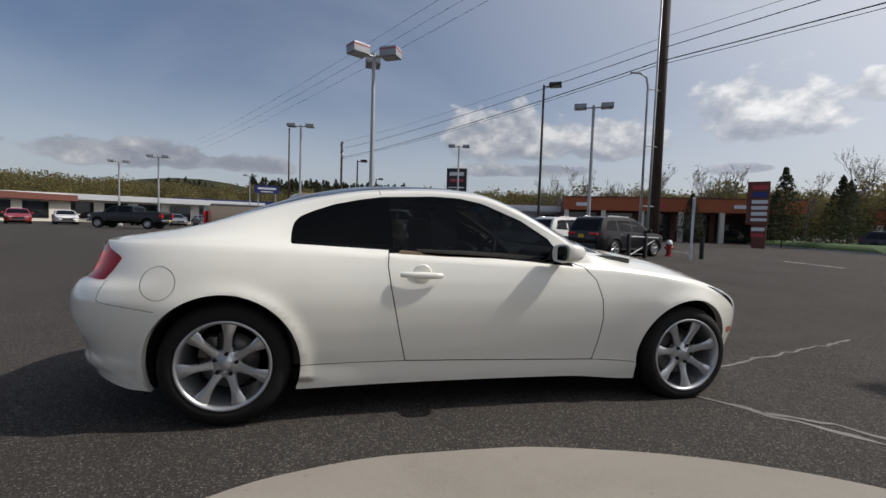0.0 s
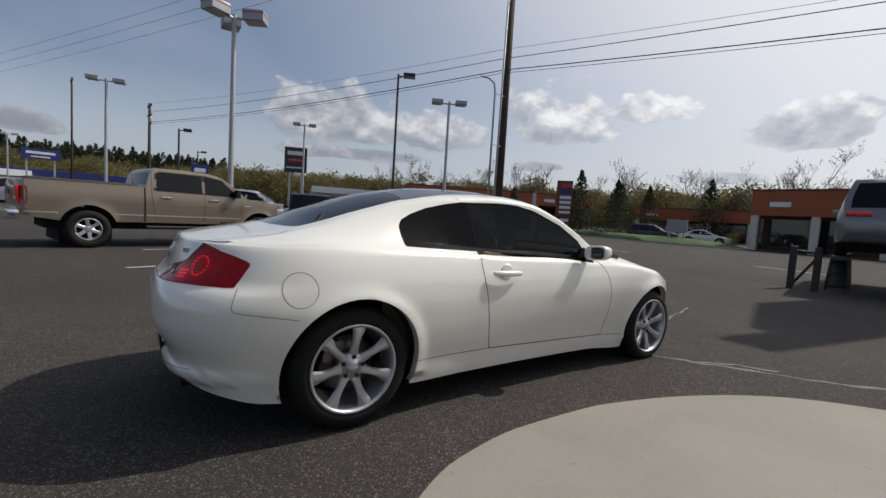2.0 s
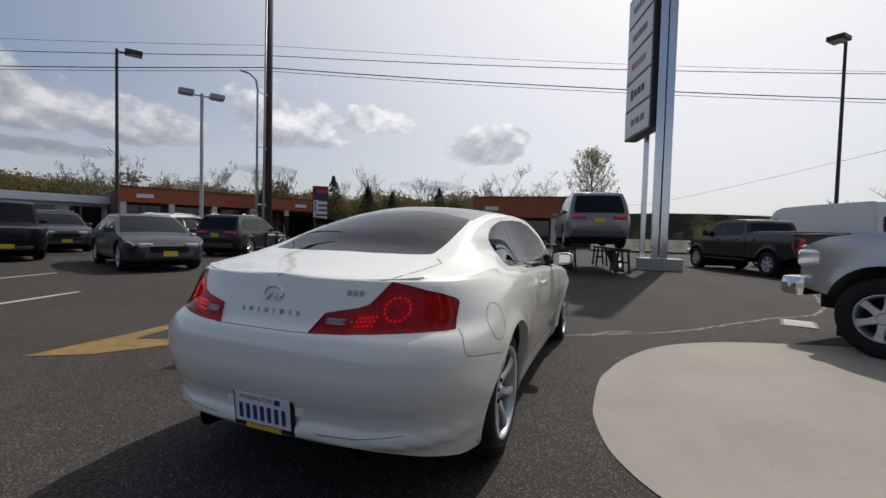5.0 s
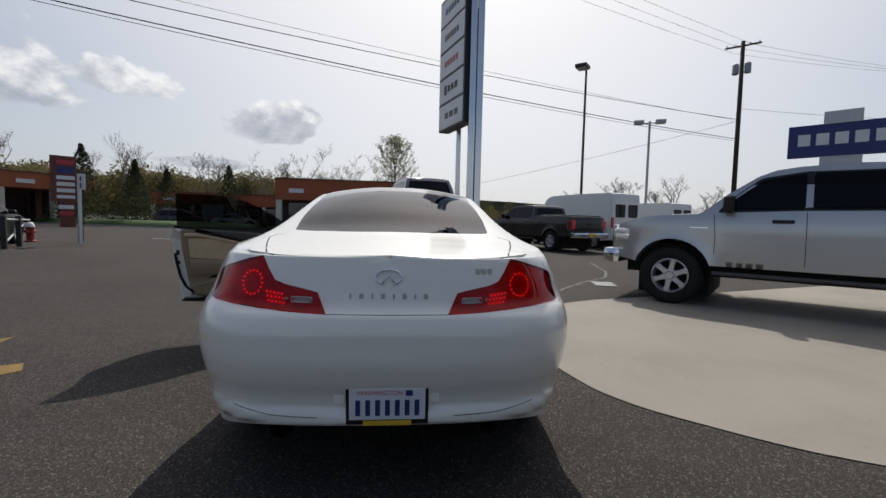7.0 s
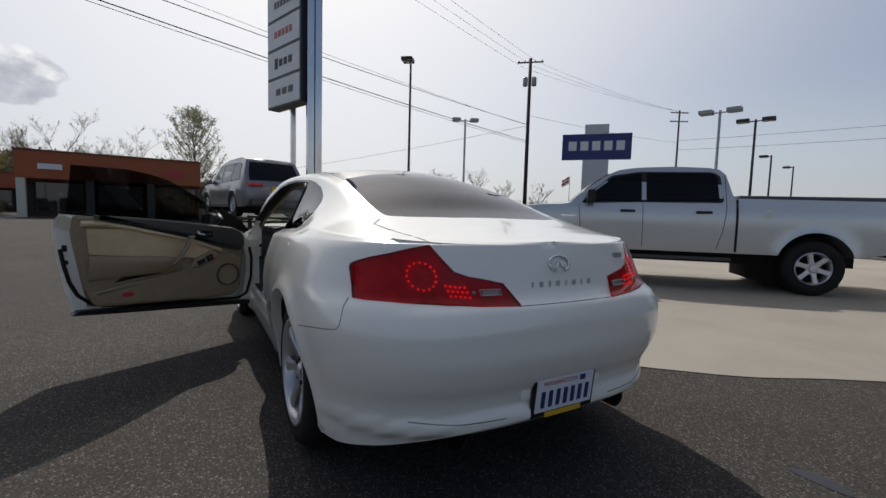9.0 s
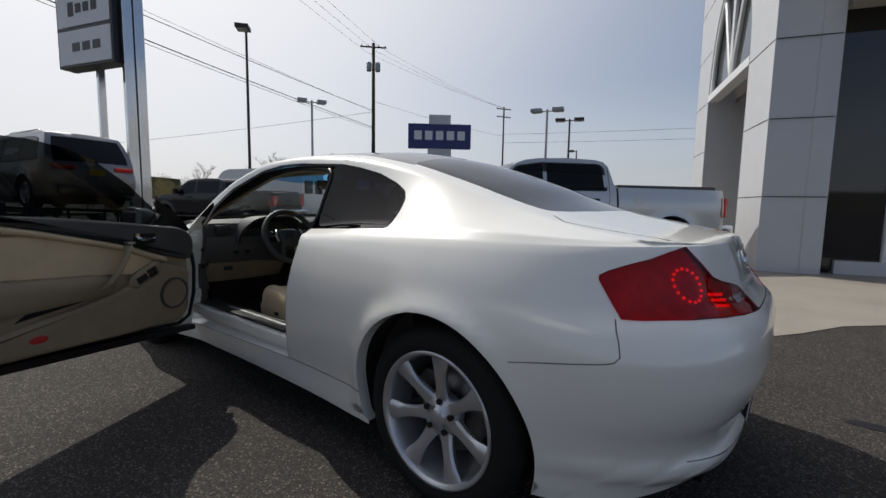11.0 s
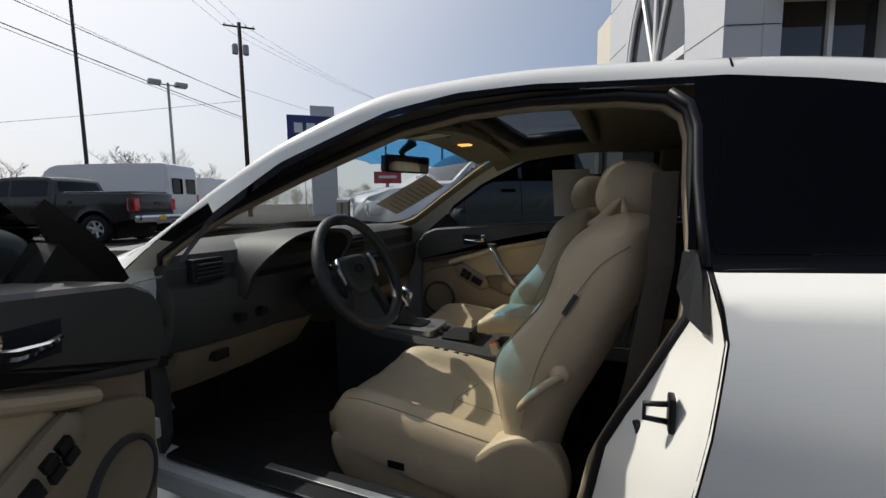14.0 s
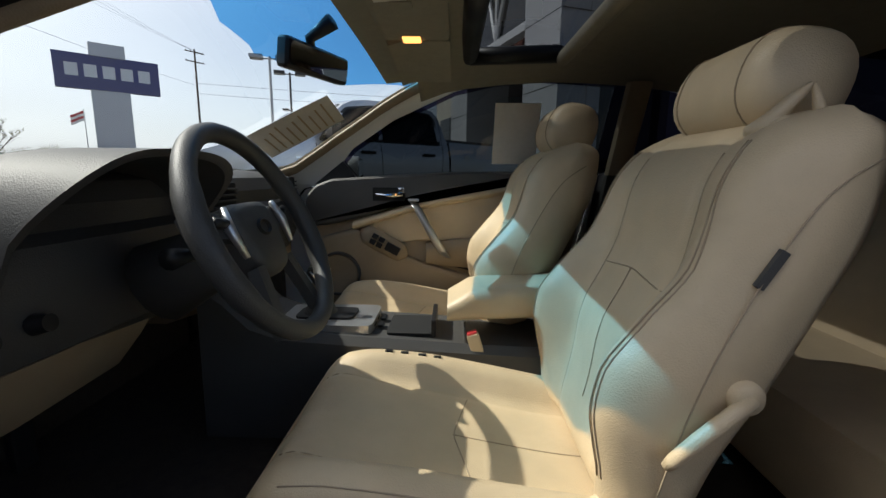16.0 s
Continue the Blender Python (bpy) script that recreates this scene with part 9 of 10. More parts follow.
# joints between the panels
for z_ in (1.33, 2.66, 3.99, 5.32, 6.65, 7.98):
    for x0_, x1_ in (((0.0, A0 - 0.02), (A1 + 0.02, TW)) if z_ < AZ + 1.4 else ((0.0, A0 - 0.02), (A1 + 0.02, TW))):
        bm = bmesh.new()
        box(bm, (x0_ + x1_) / 2, -0.022, z_, x1_ - x0_, 0.006, 0.014)
        at_b("panel_joint", bm, M["gap"])
# shaded flank of the tower and the glazed wing
bm = bmesh.new()
box(bm, -0.02 + 0.12, 0.62 + 0.15, TH / 2, 0.24, 0.30, TH)
at_b("tower_flank", bm, M["panel_grey"])
for z_ in (1.33, 2.66, 3.99, 5.32, 6.65):
    bm = bmesh.new()
    box(bm, -0.023, 0.45, z_, 0.006, 0.9, 0.014)
    at_b("panel_joint", bm, M["gap"])
bm = bmesh.new()
box(bm, 3.0, 4.2, TH / 2, 5.9, 3.0, TH - 0.1)
at_b("tower_core", bm, M["panel_grey"])
bm = bmesh.new()
box(bm, 0.18, 9.0, 5.35, 2.2, 16.0, 1.8, 0.01)
at_b("canopy", bm, M["stucco"], "cream canopy over the shop windows")
bm = bmesh.new()
box(bm, 0.30, 8.72, 2.25, 0.04, 15.6, 4.4)
at_b("shop_window", bm, M["shop_glass"], "dark shop windows")
for k in range(9):
    bm = bmesh.new()
    box(bm, 0.26, 0.97 + 0.92 * k, 2.25, 0.10, 0.045 if k == 0 else 0.085, 4.4, 0.005)
    at_b("window_mullion", bm, M["panel_light"])
bm = bmesh.new()
box(bm, 0.27, 9.0, 0.12, 0.14, 15.6, 0.24)
at_b("window_base", bm, M["panel_grey"])
bm = bmesh.new()
box(bm, 4.0, 9.5, 3.1, 7.2, 15.0, 6.1)
at_b("hall", bm, M["brick_dark"])
# farther wing beyond the tower
bm = bmesh.new()
box(bm, 8.3, 3.2, 3.8, 3.4, 5.0, 7.6, 0.02)
at_b("far_wing", bm, M["stucco"])
bm = bmesh.new()
box(bm, 8.9, 0.68, 4.6, 1.6, 0.06, 0.5, 0.01)
at_b("wing_sign", bm, M["sign_red"])
for k in range(1):
    bm = bmesh.new()
    box(bm, 8.4 + 2.3 * k, 0.69, 1.9, 1.9, 0.06, 2.2)
    at_b("wing_window", bm, M["shop_glass"])


def strip_mall(x0, y0, x1, y1, h, depth, label, columns=6, fascia=1.5):
    """A low shop building: its front runs from (x0, y0) to (x1, y1), fascia above glazing with columns."""
    d = Vector((x1 - x0, y1 - y0, 0))
    L_ = d.length
    d.normalize()
    n = Vector((d.y, -d.x, 0))
    m = Matrix(((d.x, n.x, 0, x0), (d.y, n.y, 0, y0), (0, 0, 1, 0), (0, 0, 0, 1)))
    v = thing("shop_building", label=label, category="building")

    def add(nm, material, *b, bevel=0.0):
        bm = bmesh.new()
        box(bm, *b, bevel)
        bmesh.ops.transform(bm, matrix=m, verts=bm.verts)
        bmesh.ops.recalc_face_normals(bm, faces=bm.faces)
        part(nm, bm, material, v)
    add("fascia", M["orange"], L_ / 2, -0.1, h - fascia / 2, L_, 2.4, fascia, bevel=0.03)
    add("parapet", M["brick_dark"], L_ / 2, -0.1, h + 0.06, L_ + 0.1, 2.5, 0.14)
    add("wall", M["brick_dark"], L_ / 2, -depth / 2 - 1.0, (h - 0.3) / 2, L_, depth, h - 0.3)
    add("roof", M["soffit"], L_ / 2, -depth / 2 - 1.2, h - 0.12, L_, depth, 0.1)
    for k in range(columns):
        w_ = L_ / columns
        add("shop_window", M["shop_glass"], w_ * (k + 0.5), -0.98, (h - fascia) / 2 - 0.05, w_ * 0.86, 0.08, h - fascia - 0.35)
        add("column", M["stucco"], w_ * k + 0.3, 0.85, (h - fascia) / 2, 0.5, 0.4, h - fascia)
        if k % 2 == 0:
            add("shop_sign", M["sign_red"] if k % 4 else M["sign_white"], w_ * (k + 0.5), 1.13, h - fascia * 0.55, w_ * 0.35, 0.08, 0.4)
    return v


strip_mall(25.2, 46.0, 48.5, 35.5, 5.0, 12, "long low shop building with an orange fascia", 6)
strip_mall(40.5, 12.6, 41.5, 0.8, 4.9, 12, "brick shop building with an orange fascia and shaded front", 3, 2.0)
strip_mall(58.0, 34.0, 64.0, 12.0, 4.2, 10, "low shop building beyond the parking", 5, 1.6)
# lower buildings on the far left
def far_hall(x, y, rz, L_, W_, h, wall, band, label):
    v = thing("far_building", (x, y, 0), rz, label, "building")
    bits(v, "wall", wall, (0, 0, h / 2, L_, W_, h), bevel=0.0)
    bits(v, "fascia", band, (0, -W_ / 2 - 0.4, h - 0.4, L_ + 0.6, 1.2, 0.8), bevel=0.02)
    for k in range(int(L_ / 4)):
        bits(v, "window", M["shop_glass"], (-L_ / 2 + 2 + 4 * k, -W_ / 2 - 0.03, h * 0.42, 2.8, 0.08, h * 0.6), bevel=0.0)
    return v


far_hall(-33.0, 75.0, 20, 34, 10, 3.9, M["stucco"], M["sign_white"], "low cream showroom behind the far row of cars")
far_hall(-16.0, 82.0, 5, 26, 10, 4.2, M["sign_white"], M["sign_blue"], "white showroom with blue bands")
far_hall(23.0, 57.5, -14, 12, 8, 4.2, M["panel_grey"], M["sign_white"], "grey showroom with a pale fascia")
far_hall(-46.0, 60.0, 60, 18, 8, 3.6, M["stucco"], M["brick_dark"], "low building with a dark roof edge")

# ---- ground details ----
def flat(name, pts, z, material, label, cat, kind="structure"):
    bm = bmesh.new()
    bm.faces.new([bm.verts.new((x, y, z)) for x, y in pts])
    bm.normal_update()
    if bm.faces[:][0].normal.z < 0:
        bmesh.ops.reverse_faces(bm, faces=bm.faces)
    return tagged(part(name, bm, material), label, cat, kind=kind)


def stripe(a, b, w, material=None, z=0.004, label="worn white line painted on the asphalt"):
    a, b = Vector(a), Vector(b)
    n = Vector((-(b - a).y, (b - a).x)).normalized() * w / 2
    return flat("road_marking", [a + n, b + n, b - n, a - n], z, material or M["line_white"], label, "marking")


stripe((-2.6, 5.97), (0.9, 7.19), 0.10)
stripe((-2.4, 9.07), (2.4, 10.84), 0.10)
for k in range(5):
    stripe((16.5 + 0.6 * k * 1.0, 1.0 + 8 * k), (17.3 + 0.6 * k, 4.0 + 8 * k), 0.12)
# yellow arrow: a shaft and a head
flat("road_marking", [(0.23, 3.44), (0.07, 3.56), (-0.75, 3.46), (-1.55, 3.42), (-1.25, 2.98), (-0.68, 2.64), (-0.52, 2.76), (-0.74, 3.20)], 0.005, M["line_yellow"], "worn yellow arrow head on the asphalt", "marking")
# pale sealed cracks
def crack(pts, w, seed):
    rnd = random.Random(seed)
    line = dense(pts, 0.12, False)
    line = [(x + rnd.uniform(-0.025, 0.025), y + rnd.uniform(-0.025, 0.025)) for x, y in line]
    bm = bmesh.new()
    prev = None
    for i, (x, y) in enumerate(line):
        q = w * rnd.uniform(0.4, 1.3) / 2
        x2, y2 = line[min(i + 1, len(line) - 1)]
        x1, y1 = line[max(i - 1, 0)]
        n = Vector((-(y2 - y1), x2 - x1)).normalized() * q
        cur = (bm.verts.new((x + n.x, y + n.y, 0.0035)), bm.verts.new((x - n.x, y - n.y, 0.0035)))
        if prev:
            bm.faces.new((prev[0], prev[1], cur[1], cur[0]))
        prev = cur
    bmesh.ops.recalc_face_normals(bm, faces=bm.faces)
    if bm.faces[:][0].normal.z < 0:
        bmesh.ops.reverse_faces(bm, faces=bm.faces)
    return tagged(part("pavement_crack", bm, M["crack"]), "pale sealed crack across the asphalt", "crack", kind="structure")


M["crack"] = mat("crack_filler", (0.17, 0.165, 0.155), 0.9, grain=0.4, scale=25)
crack([(1.45, -0.70), (1.65, -0.95), (2.3, -1.9), (2.9, -2.5), (4.2, -3.55), (5.0, -4.4), (6.0, -4.9), (8.5, -5.6)], 0.05, 1)
crack([(1.53, -0.77), (1.9, -0.45), (2.6, -0.2), (4.6, 0.3)], 0.03, 2)
crack([(1.8, -1.14), (2.1, -1.35), (2.2, -1.6)], 0.04, 3)
drain = thing("drain_grate", (3.97, -3.87, 0.0), -15, "flat rusty drain grate in the asphalt", "drain")
bm = bmesh.new()
box(bm, 0, 0, 0.005, 0.62, 0.42, 0.012, 0.002)
part("frame", bm, M["crack"], drain)
for k in range(8):
    bm = bmesh.new()
    box(bm, -0.24 + 0.068 * k, 0, 0.013, 0.03, 0.34, 0.006)
    part("bar", bm, M["galv"], drain)
# darker patch beside the pad
flat("oil_stain", [(-2.75 + 0.10 * math.cos(a) * (1 + 0.25 * math.sin(3 * a)), -1.05 + 0.055 * math.sin(a) * (1 + 0.2 * math.cos(2 * a))) for a in np.linspace(0, math.tau, 22, endpoint=False)], 0.003, M["sign_dark"], "dark oil stain on the asphalt", "stain")
# expansion joints of the apron
for a_, b_ in (((-6.0, -6.6), (4.6, -10.2)), ((-0.3, -3.9), (0.4, -12.0))):
    crack([a_, b_], 0.015, 7).name = "apron_joint"

# grass verge with its kerb, planting bed
bm = bmesh.new()
VERGE = [(34.6, 12.6), (37.6, 11.9), (41.0, 15.0), (62.0, 57.0), (56.0, 60.0), (34.2, 18.6)]
prism(bm, VERGE, 0.0, 0.13, "Z")
tagged(part("kerb", bm, M["curb"]), "concrete kerb round the grass verge", "kerb", kind="structure")
bm = bmesh.new()
cv = Vector((42, 28))
outline = [tuple(p) for p in dense(VERGE, 1.2)]
rings = []
for k_, z_ in ((0.985, 0.10), (0.98, 0.17), (0.93, 0.30), (0.85, 0.44), (0.72, 0.54), (0.4, 0.60)):
    rings.append([bm.verts.new((*(cv + (Vector(p) - cv) * k_), z_)) for p in outline])
for a_, b_ in zip(rings, rings[1:]):
    for i in range(len(outline)):
        j = (i + 1) % len(outline)
        bm.faces.new((a_[i], a_[j], b_[j], b_[i]))
bm.faces.new(rings[-1])
bmesh.ops.recalc_face_normals(bm, faces=bm.faces)
tagged(part("grass_verge", bm, M["grass"]), "short green grass on the roadside verge", "grass", kind="structure")
bm = bmesh.new()
V2 = [(33.5, -2.5), (33.0, 0.3), (36.5, 0.8), (37.5, -6.0), (36.0, -14.0), (34.0, -13.0)]
prism(bm, V2, 0.0, 0.15, "Z")
tagged(part("grass_verge", bm, M["grass"]), "short green grass on the roadside verge", "grass", kind="structure")

# ---- trees and woods ----
M["bark"] = mat("grey_bark", (0.13, 0.105, 0.085), 0.9, grain=0.3, scale=30, bmp=0.4)
M["leaf_spring"] = mat("spring_leaf", (0.17, 0.17, 0.055), 0.8, grain=0.4, scale=3)
M["blossom"] = mat("pale_blossom", (0.58, 0.57, 0.40), 0.8, grain=0.3, scale=3)


def leaf_material(name, stops):
    m, nt, p = material(name)
    gi = nt.nodes.new("ShaderNodeNewGeometry")
    r = ramp(nt, stops)
    nt.links.new(gi.outputs["Random Per Island"], r.inputs[0])
    g = noise_tex(nt, 0.09, 3)
    c = mixc(nt, mathn(nt, "MULTIPLY", g, 0.7), r.outputs[0], (0.06, 0.052, 0.025))
    nt.links.new(c, p.inputs["Base Color"])
    p.inputs["Roughness"].default_value = 0.85
    # thin leaves let some light through
    tl = nt.nodes.new("ShaderNodeBsdfTranslucent")
    nt.links.new(c, tl.inputs[0])
    mx = nt.nodes.new("ShaderNodeMixShader")
    mx.inputs[0].default_value = 0.45
    nt.links.new(p.outputs[0], mx.inputs[1]), nt.links.new(tl.outputs[0], mx.inputs[2])
    nt.links.new(mx.outputs[0], nt.nodes["Material Output"].inputs[0])
    return m


M["woods"] = leaf_material("woods_foliage", [(0.0, (0.10, 0.11, 0.035)), (0.4, (0.19, 0.175, 0.06)), (0.7, (0.27, 0.22, 0.085)), (1.0, (0.19, 0.125, 0.07))])
M["conifer"] = leaf_material("conifer_foliage", [(0.0, (0.012, 0.022, 0.010)), (0.6, (0.022, 0.036, 0.014)), (1.0, (0.04, 0.05, 0.02))])


def bare_tree(name, x, y, h, seed, leaves=0, leaf_mat=None, spread=0.55, label="", levels=4, upright=0.5, trunk=0.16, fluff=0.10):
    """A trunk that forks into limbs and twigs, with small leaves scattered on the twigs."""
    rnd = random.Random(seed)
    v = thing(name, (x, y, 0), rnd.uniform(0, 360), label, "tree")
    bm = bmesh.new()
    tips = []

    def limb(p, d, ln, r, lev):
        n = 4
        pts, rs = [p.copy()], [r]
        q = p.copy()
        for i in range(n):
            d = (d + Vector((rnd.uniform(-1, 1), rnd.uniform(-1, 1), rnd.uniform(-0.3, 0.8))) * 0.13).normalized()
            q = q + d * ln / n
            pts.append(q.copy()), rs.append(max(0.008, r * (1 - 0.42 * (i + 1) / n)))
        sweep(bm, pts, rs, 7 if lev < 2 else 4, False)
        if lev >= levels:
            tips.append((pts[1], pts[-1]))
            return
        if lev >= levels - 1:
            tips.append((pts[1], pts[-1]))
        k = rnd.randint(3, 4) if lev else rnd.randint(5, 7)
        for j in range(k):
            t = rnd.uniform(0.35, 1.0) if lev else rnd.uniform(0.30, 1.0)
            i = min(n - 1, int(t * n))
            base = pts[i].lerp(pts[i + 1], t * n - i)
            a = rnd.uniform(0, math.tau)
            out = Vector((math.cos(a), math.sin(a), 0))
            nd = (d * upright + out * spread + Vector((0, 0, 0.35))).normalized()
            limb(base, nd, ln * rnd.uniform(0.45, 0.68), max(0.008, rs[i] * 0.5), lev + 1)

    limb(Vector((0, 0, 0)), Vector((0, 0, 1)), h * 0.5, trunk, 0)
    top = max(vv.co.z for vv in bm.verts)
    bmesh.ops.scale(bm, vec=(h / top,) * 3, verts=bm.verts)
    part("trunk", bm, M["bark"], v, smooth=True)
    if leaves:
        vs, fs = [], []
        for k in range(leaves):
            a, b = rnd.choice(tips)
            p = a.lerp(b, rnd.random()) * (h / top) + Vector((rnd.gauss(0, fluff), rnd.gauss(0, fluff), rnd.gauss(0, fluff)))
            sz = rnd.uniform(0.05, 0.11)
            u = Vector((rnd.gauss(0, 1), rnd.gauss(0, 1), rnd.gauss(0, 1))).normalized() * sz
            w = u.cross(Vector((rnd.gauss(0, 1), rnd.gauss(0, 1), rnd.gauss(0, 1)))).normalized() * sz * 0.6
            n0 = len(vs)
            vs += [p - u, p + w, p + u, p - w]
            fs.append((n0, n0 + 1, n0 + 2, n0 + 3))
        obj("leaves", vs, fs, leaf_mat or M["leaf_spring"], v, smooth=False)
    return v


def upright_tree(x, y, h, width, seed, leaves, leaf_mat, label):
    """A straight leader with many rising limbs that shorten towards the top, and young leaves along the twigs."""
    rnd = random.Random(seed)
    v = thing("tree", (x, y, 0), 0, label, "tree")
    bm = bmesh.new()
    lead = [Vector((rnd.gauss(0, 0.05) * k, rnd.gauss(0, 0.05) * k, h * k / 8)) for k in range(9)]
    sweep(bm, lead, [0.15 * (1 - k / 8.6) + 0.01 for k in range(9)], 8, False)
    twigs = []
    for k in range(64):
        f = 0.17 + 0.78 * (k + rnd.random()) / 64
        i = min(7, int(f * 8))
        p = lead[i].lerp(lead[i + 1], f * 8 - i)
        a = k * 2.4 + rnd.uniform(-0.5, 0.5)
        reach = width * math.sin(math.pi * min(1.0, 0.32 + 0.68 * (f - 0.17) / 0.80)) ** 0.9 * rnd.uniform(0.7, 1.1)
        rise = reach * rnd.uniform(0.9, 1.5)
        out = Vector((math.cos(a), math.sin(a), 0))
        pts = [p, p + out * reach * 0.4 + Vector((0, 0, rise * 0.28)), p + out * reach * 0.75 + Vector((0, 0, rise * 0.62)), p + out * reach + Vector((0, 0, rise))]
        r = 0.05 * (1 - f) + 0.016
        sweep(bm, pts, [r, r * 0.7, r * 0.5, 0.008], 5, False)
        for j in range(7):
            q = rnd.uniform(0.25, 1.0) * 3
            i = min(2, int(q))
            b = pts[i].lerp(pts[i + 1], q - i)
            d = Vector((rnd.gauss(0, 0.5), rnd.gauss(0, 0.5), rnd.uniform(0.3, 1.0))) + out * 0.35
            e = b + d.normalized() * rnd.uniform(0.35, 0.95)
            sweep(bm, [b, b.lerp(e, 0.5), e], [0.013, 0.010, 0.006], 4, False)
            twigs.append((b, e))
    part("trunk", bm, M["bark"], v, smooth=True)
    vs, fs = [], []
    for k in range(leaves):
        a, b = rnd.choice(twigs)
        p = a.lerp(b, rnd.random()) + Vector((rnd.gauss(0, 0.10), rnd.gauss(0, 0.10), rnd.gauss(0, 0.10)))
        sz = rnd.uniform(0.05, 0.10)
        u = Vector((rnd.gauss(0, 1), rnd.gauss(0, 1), rnd.gauss(0, 1))).normalized() * sz
        w = u.cross(Vector((rnd.gauss(0, 1), rnd.gauss(0, 1), rnd.gauss(0, 1)))).normalized() * sz * 0.6
        n0 = len(vs)
        vs += [p - u, p + w, p + u, p - w]
        fs.append((n0, n0 + 1, n0 + 2, n0 + 3))
    obj("leaves", vs, fs, leaf_mat, v, smooth=False)
    return v


upright_tree(44.5, 1.2, 10.2, 2.6, 5, 7500, M["blossom"], "young street tree with thin limbs and pale new leaves")
bare_tree("tree", 52.0, 7.5, 9.5, 11, 0, None, 0.7, "bare spreading tree behind the shops", 5)
bare_tree("tree", 62.0, 15.0, 12.5, 12, 500, M["leaf_spring"], 0.6, "tall nearly bare tree behind the shops", 4)
bare_tree("tree", 66.0, 22.0, 12.0, 13, 500, M["leaf_spring"], 0.6, "tall nearly bare tree behind the shops", 4)
bare_tree("tree", 72.0, 33.0, 12.0, 14, 400, M["leaf_spring"], 0.6, "tall nearly bare tree behind the shops", 4)
bare_tree("tree", 47.0, 58.0, 12.5, 15, 700, M["leaf_spring"], 0.6, "tall nearly bare tree behind the shops", 4)
bare_tree("tree", 55.0, 55.0, 12.0, 16, 600, M["leaf_spring"], 0.6, "tall nearly bare tree behind the shops", 4)
bare_tree("tree", 33.0, 62.0, 11.5, 17, 900, M["leaf_spring"], 0.6, "tall nearly bare tree behind the shops", 4)
bare_tree("tree", 48.0, -34.0, 8.0, 18, 0, None, 0.7, "small bare tree beyond the vans", 4)
bare_tree("tree", 33.0, -19.0, 5.5, 19, 0, None, 0.7, "small bare tree beyond the vans", 4, trunk=0.09)
tall = random.Random(8)
for k in range(15):
    a, r = radians(5 + 4.1 * k + tall.uniform(-1.5, 1.5)), tall.uniform(76, 92)
    bare_tree("tree", r * math.cos(a), r * math.sin(a), tall.uniform(10, 14), 60 + k, 500, M["leaf_spring"], 0.5, "tall nearly bare tree over the woods", 4, 0.7)
for k in range(5):
    bare_tree("tree", 66.0 + 5 * k, -62.0 + 7 * k, 8.5, 30 + k, 500, M["leaf_spring"], 0.6, "distant nearly bare tree", 3)


def foliage(name, trees, material, label, seed, conif=False, wide=1.0, leaves=None, size=None):
    """Many trees as one object: clumps of small leaf faces round thin stems."""
    rnd = np.random.default_rng(seed)
    V, F = [], []
    n0 = 0
    for (x, y, z0, h) in trees:
        w = wide * h * (0.26 if conif else rnd.uniform(0.28, 0.42))
        n = leaves or (330 if conif else 850)
        t = rnd.random(n)
        if conif:
            zz = 0.08 + 0.92 * t
            rad = w * (1.02 - zz) * np.sqrt(rnd.random(n)) * (0.75 + 0.5 * rnd.random(n))
        else:
            zz = 0.18 + 0.82 * t
            rad = w * np.sin(np.pi * np.clip(zz * 0.92, 0, 1)) ** 0.6 * np.sqrt(rnd.random(n))
        a = rnd.random(n) * math.tau
        c = np.stack([x + rad * np.cos(a), y + rad * np.sin(a), z0 + zz * h + rnd.normal(0, 0.05 * h, n) * (0 if conif else 1)], 1)
        s = (size or (0.034 if leaves is None and conif else 0.021)) * h * (0.6 + 0.8 * rnd.random(n))
        tri = rnd.normal(0, 1, (n, 3, 3))
        tri /= np.linalg.norm(tri, axis=2, keepdims=True)
        p = c[:, None, :] + tri * s[:, None, None]
        V.append(p.reshape(-1, 3))
        F.append(np.arange(n0, n0 + 3 * n).reshape(-1, 3))
        n0 += 3 * n
        # stem
        st = np.array([[x - 0.12, y, z0], [x + 0.12, y, z0], [x + 0.04, y, z0 + h * 0.8]])
        V.append(st)
        F.append(np.array([[n0, n0 + 1, n0 + 2]]))
        n0 += 3
    me = bpy.data.meshes.new(name)
    V, F = np.concatenate(V), np.concatenate(F)
    me.vertices.add(len(V))
    me.vertices.foreach_set("co", V.astype(np.float32).ravel())
    me.loops.add(F.size)
    me.loops.foreach_set("vertex_index", F.astype(np.int32).ravel())
    me.polygons.add(len(F))
    me.polygons.foreach_set("loop_start", np.arange(0, F.size, 3, dtype=np.int32))
    me.update(calc_edges=True)
    me.materials.append(material)
    return tagged(new(name, me), label, "woods", kind="stuff")


rw = random.Random(77)


def belt_of(n, az0, az1, r0, r1, h0, h1, lift=0.0):
    out = []
    for _ in range(n):
        a, r = radians(rw.uniform(az0, az1)), rw.uniform(r0, r1)
        out.append((r * math.cos(a), r * math.sin(a), lift * max(0.0, (r - r0)) / max(1, r1 - r0), rw.uniform(h0, h1)))
    return out


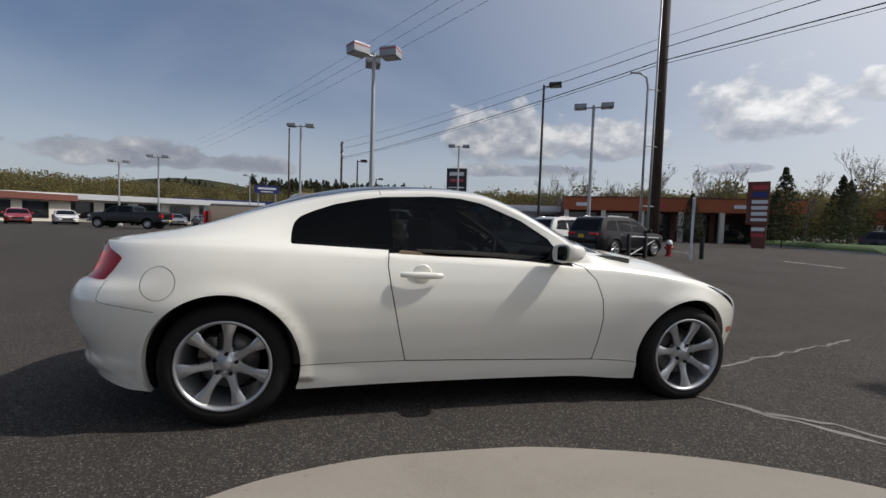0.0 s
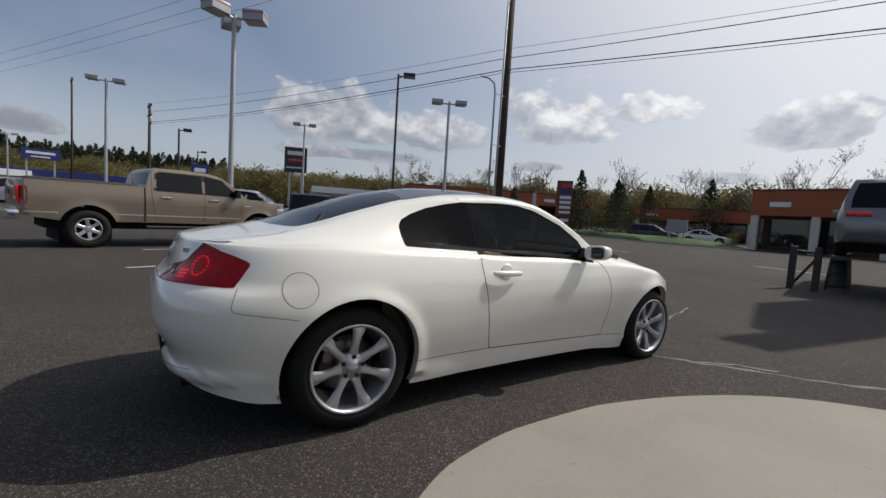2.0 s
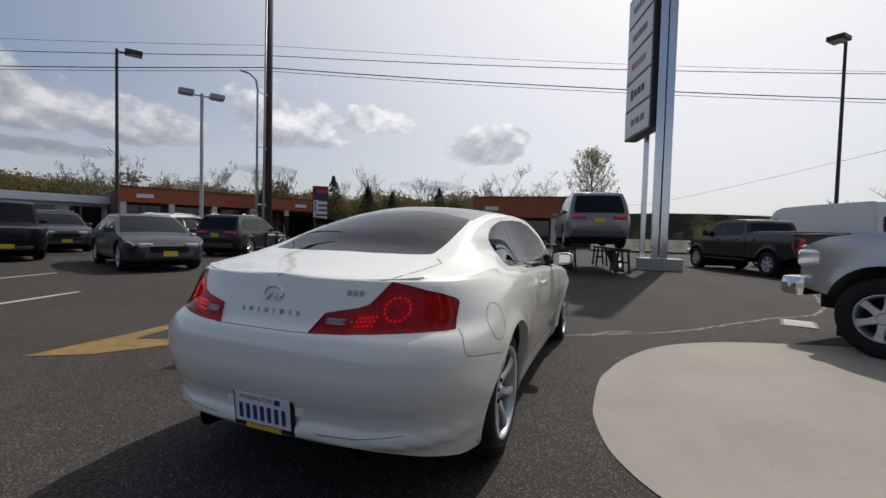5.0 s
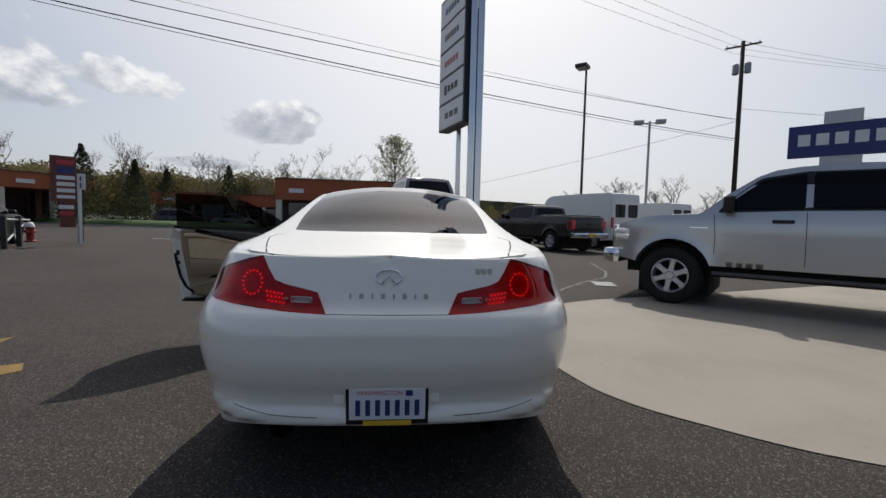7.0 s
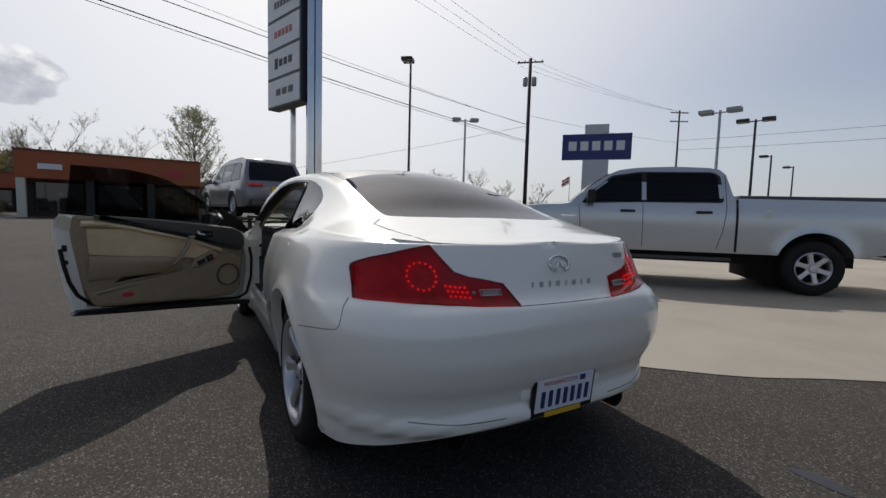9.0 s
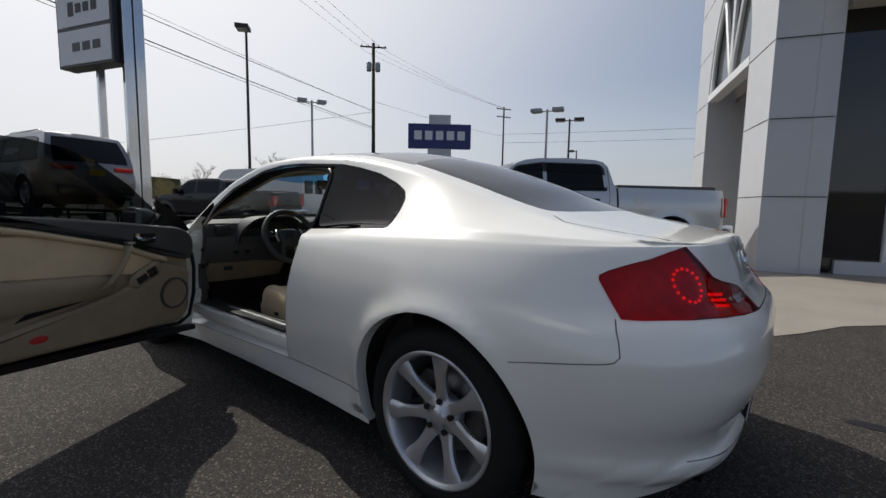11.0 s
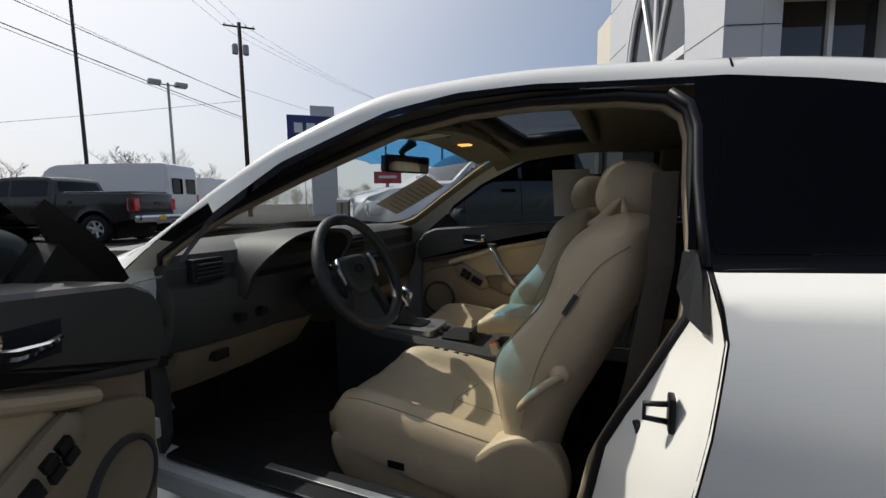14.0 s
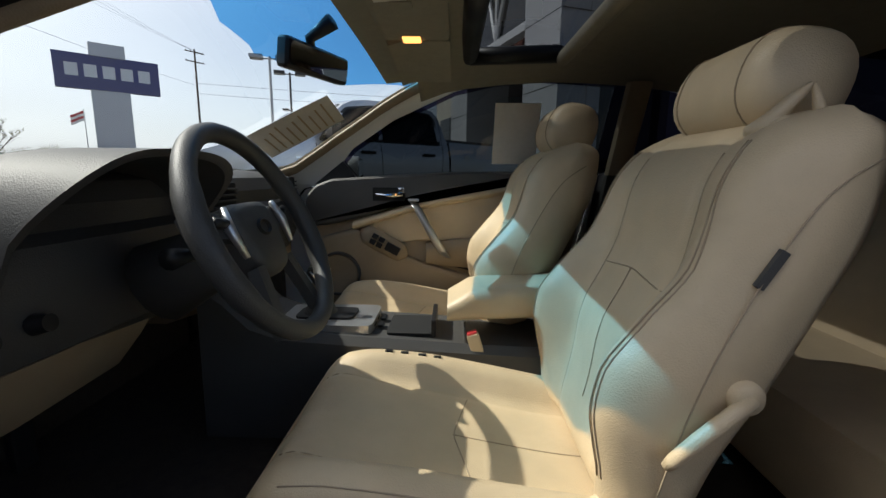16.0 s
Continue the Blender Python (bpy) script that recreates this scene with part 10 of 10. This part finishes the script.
foliage("woods", belt_of(560, 3, 84, 88, 140, 6.0, 8.6, 3.0) + belt_of(50, 3, 60, 90, 140, 8, 10.5, 3.0) + belt_of(330, 84, 128, 85, 140, 4.6, 7.2, 3), M["woods"], "far spring woods in olive and brown", 1, wide=1.3, leaves=1000, size=0.034)
foliage("conifer_woods", belt_of(330, 83, 102, 135, 180, 8, 11.5, 7) + belt_of(60, 106, 112, 135, 170, 7, 10, 5) + belt_of(8, 116, 118, 120, 130, 8, 9), M["conifer"], "far dark conifer woods on a low ridge", 2, True, 1.5, 520, 0.036)
foliage("conifers", [(39.5, 30.0, 0, 7.5), (41.5, 26.5, 0, 6.5), (46.0, 29.0, 0, 6.5), (45.0, 35.5, 0, 6.0), (58, 24, 0, 8), (54, 30, 0, 7), (36.5, 38.0, 0, 5.5)], M["conifer"], "dark roadside conifers by the shops", 3, True, 1.5, 2200)
foliage("hedge", [(37.5 + 1.2 * k, 13.0 + 0.3 * k, 0.0, 1.3) for k in range(3)] + [(36.5, -3.0 - 1.6 * k, 0.1, 1.6) for k in range(6)] + [(43.0 + 2.5 * k, -9.0 - 3 * k, 0.0, 3.5) for k in range(6)], M["woods"], "low shrubs along the verge", 4)
foliage("far_woods", belt_of(120, -62, -8, 190, 260, 6, 10), M["woods"], "far low trees on the horizon", 5)

# low ridge behind the woods
bm = bmesh.new()
prev = None
for k in range(60):
    a = radians(-20 + 170 * k / 59)
    h = 16 + 4 * math.sin(k * 0.31) + 3 * math.sin(k * 0.12 + 1) + (14 if 40 < k < 48 else 0) * math.sin((k - 40) / 8 * math.pi)
    r = 420
    cur = (bm.verts.new((r * math.cos(a), r * math.sin(a), -2)), bm.verts.new((r * math.cos(a), r * math.sin(a), max(3.0, h))), bm.verts.new(((r + 120) * math.cos(a), (r + 120) * math.sin(a), -2)))
    if prev:
        bm.faces.new((prev[0], prev[1], cur[1], cur[0]))
        bm.faces.new((prev[1], prev[2], cur[2], cur[1]))
    prev = cur
bmesh.ops.recalc_face_normals(bm, faces=bm.faces)
M["ridge"] = mat("wooded_ridge", (0.07, 0.075, 0.05), 0.95, grain=0.5, scale=0.4)
tagged(part("backdrop_ridge", bm, M["ridge"], smooth=True), "low wooded ridge on the horizon", "hill", kind="structure")
